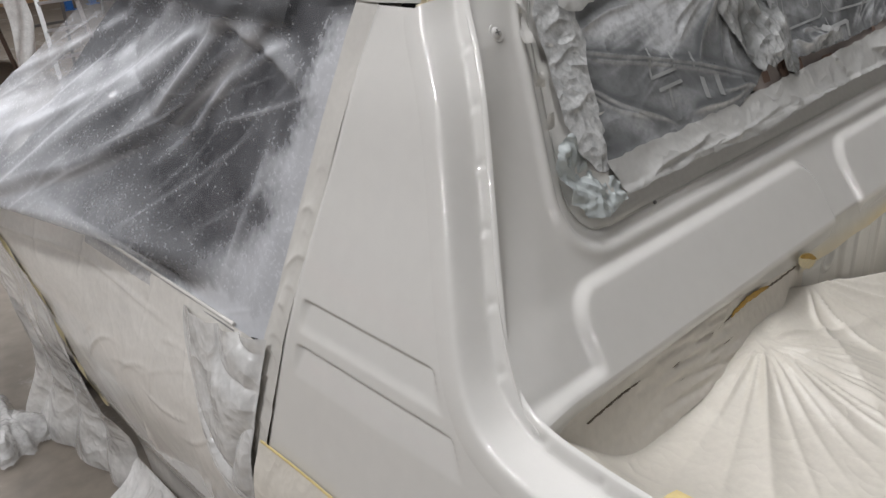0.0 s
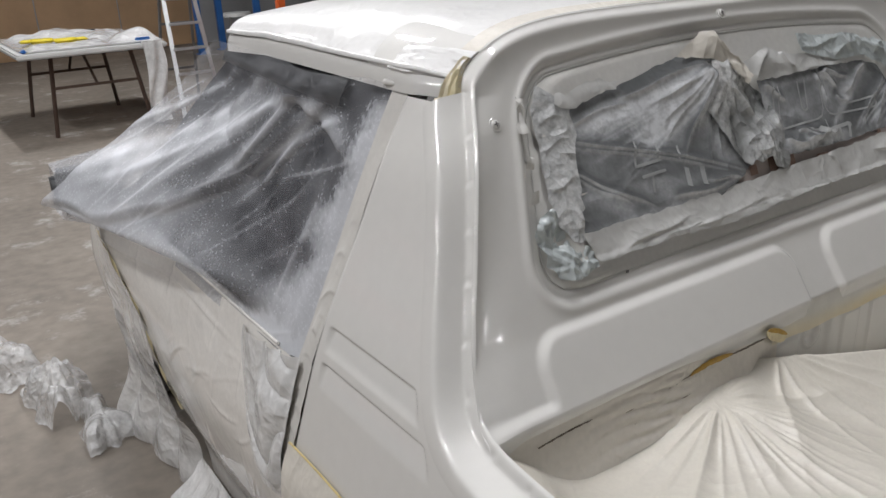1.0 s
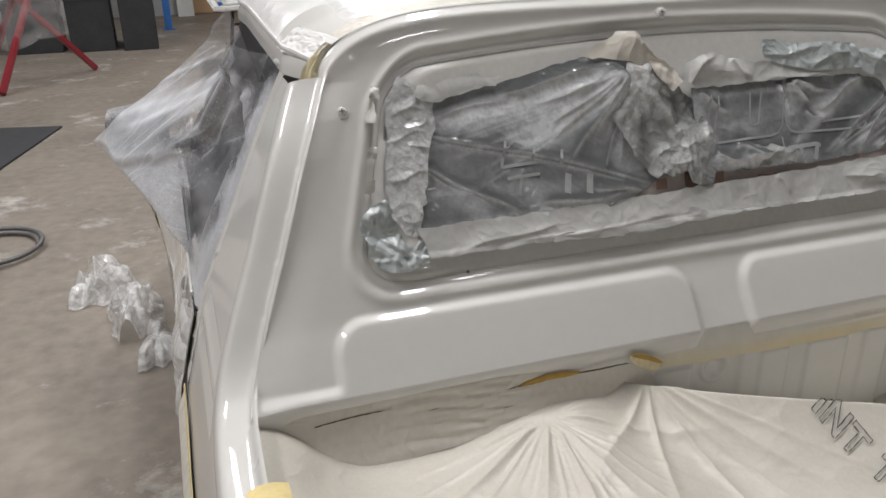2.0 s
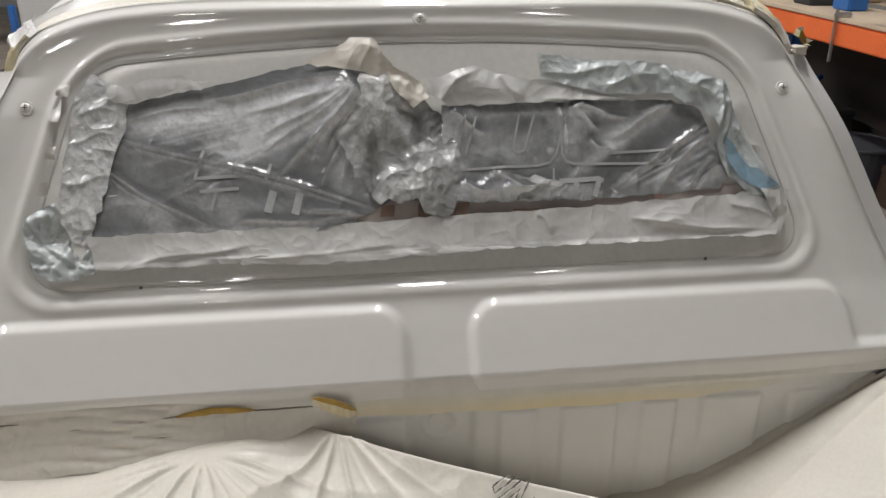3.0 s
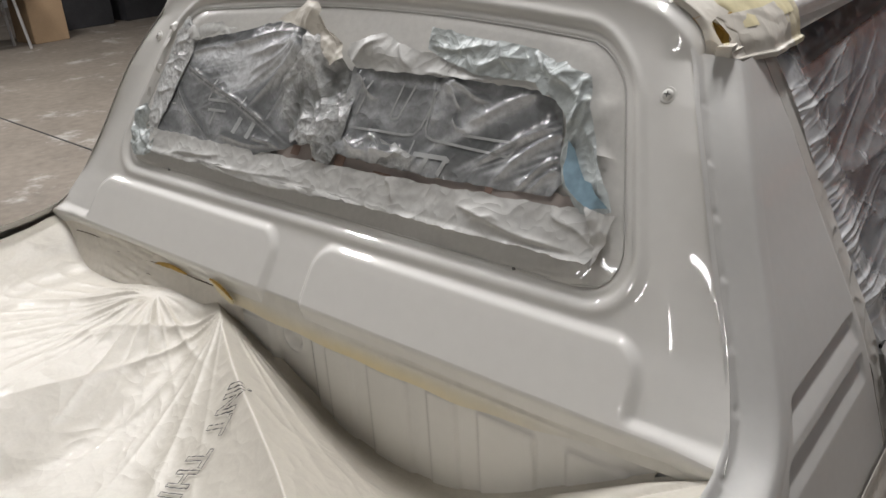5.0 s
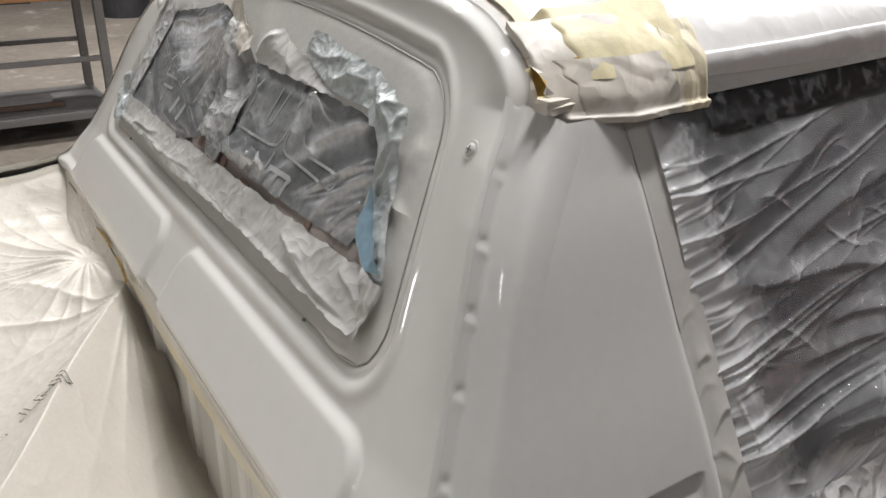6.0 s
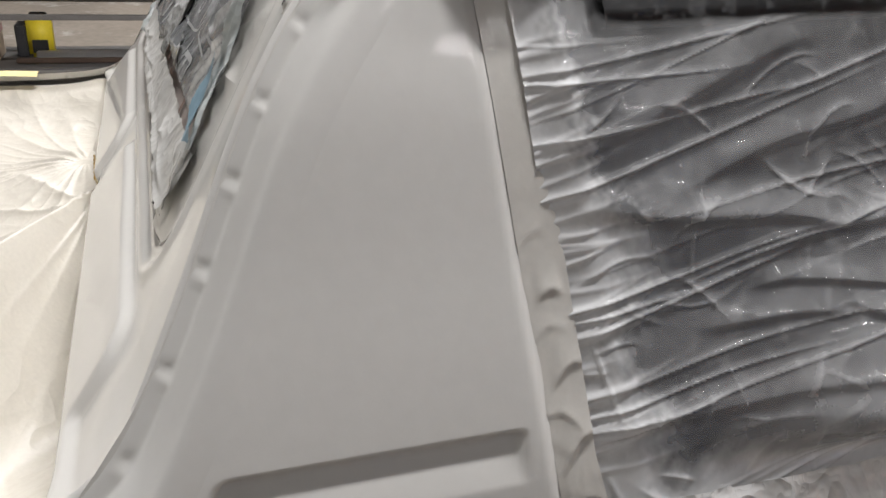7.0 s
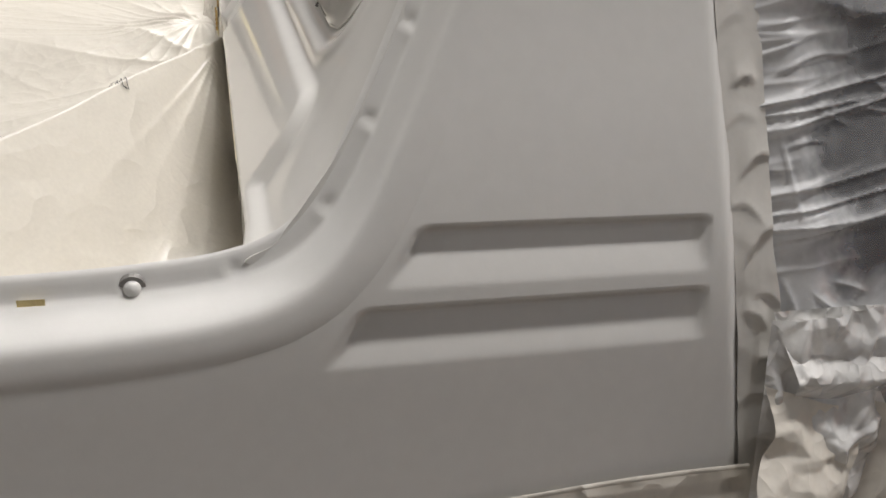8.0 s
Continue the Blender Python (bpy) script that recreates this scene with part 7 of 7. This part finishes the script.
part("bin_base", box_bm((0.42, 0.42, 0.1), (0, 0, 0.05), 0.01), CARDBOARD, gb)
wc = tagged(empty("white_cabinet", (-3.6, 9.3, 0)), "white metal cabinet standing by the wall", "cabinet")
part("cabinet_body", box_bm((0.55, 0.5, 1.5), (0, 0, 0.83), 0.015), WHITE_METAL, wc)
part("plinth", box_bm((0.5, 0.45, 0.08), (0, 0, 0.04)), DARK, wc)
for x, y, sz in ((-1.75, 9.8, (0.5, 0.5, 0.7)), (-1.2, 9.7, (0.4, 0.5, 0.9)), (-2.4, 9.9, (0.6, 0.5, 0.6))):
    crate((x, y, 0), sz, DARK, "dark_bin", "dark bin standing on the workshop floor", "bin", "bins by the stand")
# west side: bench on castors
bench = tagged(empty("work_bench", (-4.2, -0.5, 0)), "steel-framed work bench with wooden top on castors", "bench")
part("bench_top", box_bm((0.86, 2.24, 0.04), (0, 0, 0.92), 0.005), BOARD, bench)
part("apron", box_bm((0.8, 2.1, 0.08), (0, 0, 0.86), 0.004), WOOD, bench)
for sx_ in (-0.36, 0.36):
    for sy in (-0.95, 0.95):
        part("leg", box_bm((0.05, 0.05, 0.74), (sx_, sy, 0.46), 0.004), GREY_STEEL, bench)
        part("castor_fork", box_bm((0.05, 0.06, 0.05), (sx_, sy, 0.085), 0.008), STEEL, bench)
        bm = bmesh.new()
        bmesh.ops.create_cone(bm, cap_ends=True, segments=20, radius1=0.04, radius2=0.04, depth=0.03)
        bmesh.ops.rotate(bm, matrix=Matrix.Rotation(math.pi / 2, 3, "Y"), verts=bm.verts)
        part("castor_wheel", bm, BLACK, bench).location = (sx_, sy + 0.02, 0.04)
    part("side_rail", box_bm((0.05, 1.85, 0.04), (sx_, 0, 0.15), 0.004), GREY_STEEL, bench)
    part("upper_rail", box_bm((0.04, 1.85, 0.03), (sx_, 0, 0.48), 0.004), GREY_STEEL, bench)
for sy in (-0.95, 0.95):
    part("end_rail", box_bm((0.67, 0.05, 0.04), (0, sy, 0.15), 0.004), GREY_STEEL, bench)
part("lower_shelf", box_bm((0.66, 1.84, 0.012), (0, 0, 0.175)), GREY_STEEL, bench)
tin = tagged(empty("paint_tin", (-3.95, 0.4, 0.94)), "white paint tin standing on the bench", "tin")
bm = bmesh.new()
bmesh.ops.create_cone(bm, cap_ends=True, segments=28, radius1=0.085, radius2=0.085, depth=0.1)
part("tin_body", bm, WHITE_METAL, tin).location = (0, 0, 0.05)
bm = bmesh.new()
bmesh.ops.create_cone(bm, cap_ends=True, segments=28, radius1=0.088, radius2=0.088, depth=0.012)
part("tin_lid", bm, STEEL, tin).location = (0, 0, 0.104)
pip = tagged(empty("steel_pipe", (-4.1, -0.3, 0.205)), "steel pipe lying on the bench's lower shelf", "pipe")
bar("pipe_tube", (0, -0.5, 0.01), (0, 0.45, 0.01), 0.045, ALU, pip)
bar("pipe_tube", (0.12, -0.6, 0.0), (0.14, 0.5, 0.0), 0.03, RUST_BROWN, pip)
yt = tagged(empty("battery_charger", (-4.25, -0.78, 0.181)), "yellow and black battery charger on the bench shelf", "charger")
part("charger_case", box_bm((0.16, 0.14, 0.24), (0, 0, 0.12), 0.02), YELLOW, yt, smooth=True)
part("charger_panel", box_bm((0.01, 0.09, 0.08), (0.083, 0, 0.07), 0.003), BLACK, yt)
part("charger_handle", box_bm((0.03, 0.1, 0.02), (0, 0, 0.255), 0.006), BLACK, yt)
part("charger_side", box_bm((0.15, 0.06, 0.2), (0, -0.105, 0.1), 0.01), DARK, yt)
wb = tagged(empty("wooden_box", (-4.2, -1.15, 0.181)), "old wooden box with a red band", "box")
part("box_body", box_bm((0.24, 0.3, 0.26), (0, 0, 0.13), 0.008), BOARD, wb)
part("band", box_bm((0.245, 0.305, 0.05), (0, 0, 0.17), 0.003), RED, wb)
# second trolley and drums further back
for x, y in ((-8.6, 1.6), (-8.8, 2.25)):
    dr_ = tagged(empty("steel_drum", (x, y, 0)), "dark steel drum standing on the floor", "drum", "dark drums")
    bm = bmesh.new()
    bmesh.ops.create_cone(bm, cap_ends=True, segments=30, radius1=0.28, radius2=0.28, depth=0.86)
    part("drum_body", bm, DARK, dr_).location = (0, 0, 0.43)
    for z in (0.28, 0.57, 0.85):
        tube("hoop", [(0.285 * math.cos(k * 0.25), 0.285 * math.sin(k * 0.25), z) for k in range(25)], 0.012, DARK, dr_, cyclic=True)
tr = tagged(empty("trestle", (-9.2, 2.95, 0)), "dark trestle table with thin pale legs", "trestle")
part("trestle_top", box_bm((0.6, 1.0, 0.2), (0, 0, 0.75), 0.01), DARK, tr)
for sx_ in (-0.22, 0.22):
    for sy in (-0.4, 0.4):
        bar("leg", (sx_ * 0.8, sy * 0.85, 0.66), (sx_, sy, 0), 0.03, ALU, tr)
crate((-9.5, 3.75, 0), (0.5, 0.45, 0.6), CARDBOARD, "cardboard_box", "brown cardboard box on the floor", "box", "cardboard")
for y, h_ in ((0.4, 1.2), (4.6, 1.0), (5.6, 1.5)):
    crate((-10.4, y, 0), (0.9, 0.8, h_), DARK, "dark_cupboard", "dark cupboard along the workshop side", "cupboard", "cupboards")

# red vehicle parked to the north-west
car = tagged(empty("red_pickup", (-7.0, 6.9, 0)), "red pickup with silver sill parked in the workshop", "pickup truck")
car.rotation_euler = (0, 0, radians(42))
part("lower_body", box_bm((4.6, 1.8, 0.42), (0, 0, 1.12), 0.08), RED, car, smooth=True)
part("sill", box_bm((4.2, 1.74, 0.16), (0, 0, 0.82), 0.03), GREY_PLASTIC, car)
part("cab", box_bm((1.7, 1.6, 0.55), (0.5, 0, 1.55), 0.14), RED, car, smooth=True)
for sy in (-0.81, 0.81):
    part("side_window", box_bm((1.3, 0.012, 0.34), (0.5, sy, 1.58), 0.003), GLASS_DARK, car)
    for sx_ in (-1.35, 1.4):
        wh = empty("wheel", (sx_, sy * 1.02, 0.38))
        wh.parent = car
        for nm, r, wd, m_ in (("tyre", 0.38, 0.24, BLACK), ("rim", 0.22, 0.25, STEEL)):
            bm = bmesh.new()
            bmesh.ops.create_cone(bm, cap_ends=True, segments=36, radius1=r, radius2=r, depth=wd)
            bmesh.ops.rotate(bm, matrix=Matrix.Rotation(math.pi / 2, 3, "X"), verts=bm.verts)
            part(nm, bm, m_, wh)
        bm = bmesh.new()
        bmesh.ops.create_cone(bm, cap_ends=True, segments=36, radius1=0.5, radius2=0.5, depth=0.06)
        bmesh.ops.rotate(bm, matrix=Matrix.Rotation(math.pi / 2, 3, "X"), verts=bm.verts)
        part("wheel_arch", bm, DARK, car).location = (sx_, sy * 1.09, 0.62)
part("underbody", box_bm((4.0, 1.5, 0.3), (0, 0, 0.6), 0.03), DARK, car)

# floor joint
jn = part("floor_joint", box_bm((9.0, 0.012, 0.004), (-7.2, 1.25, 0.002)), DARK)
jn.rotation_euler = (0, 0, radians(-3))
tagged(jn, "thin dark joint in the concrete floor", "joint", kind="structure")
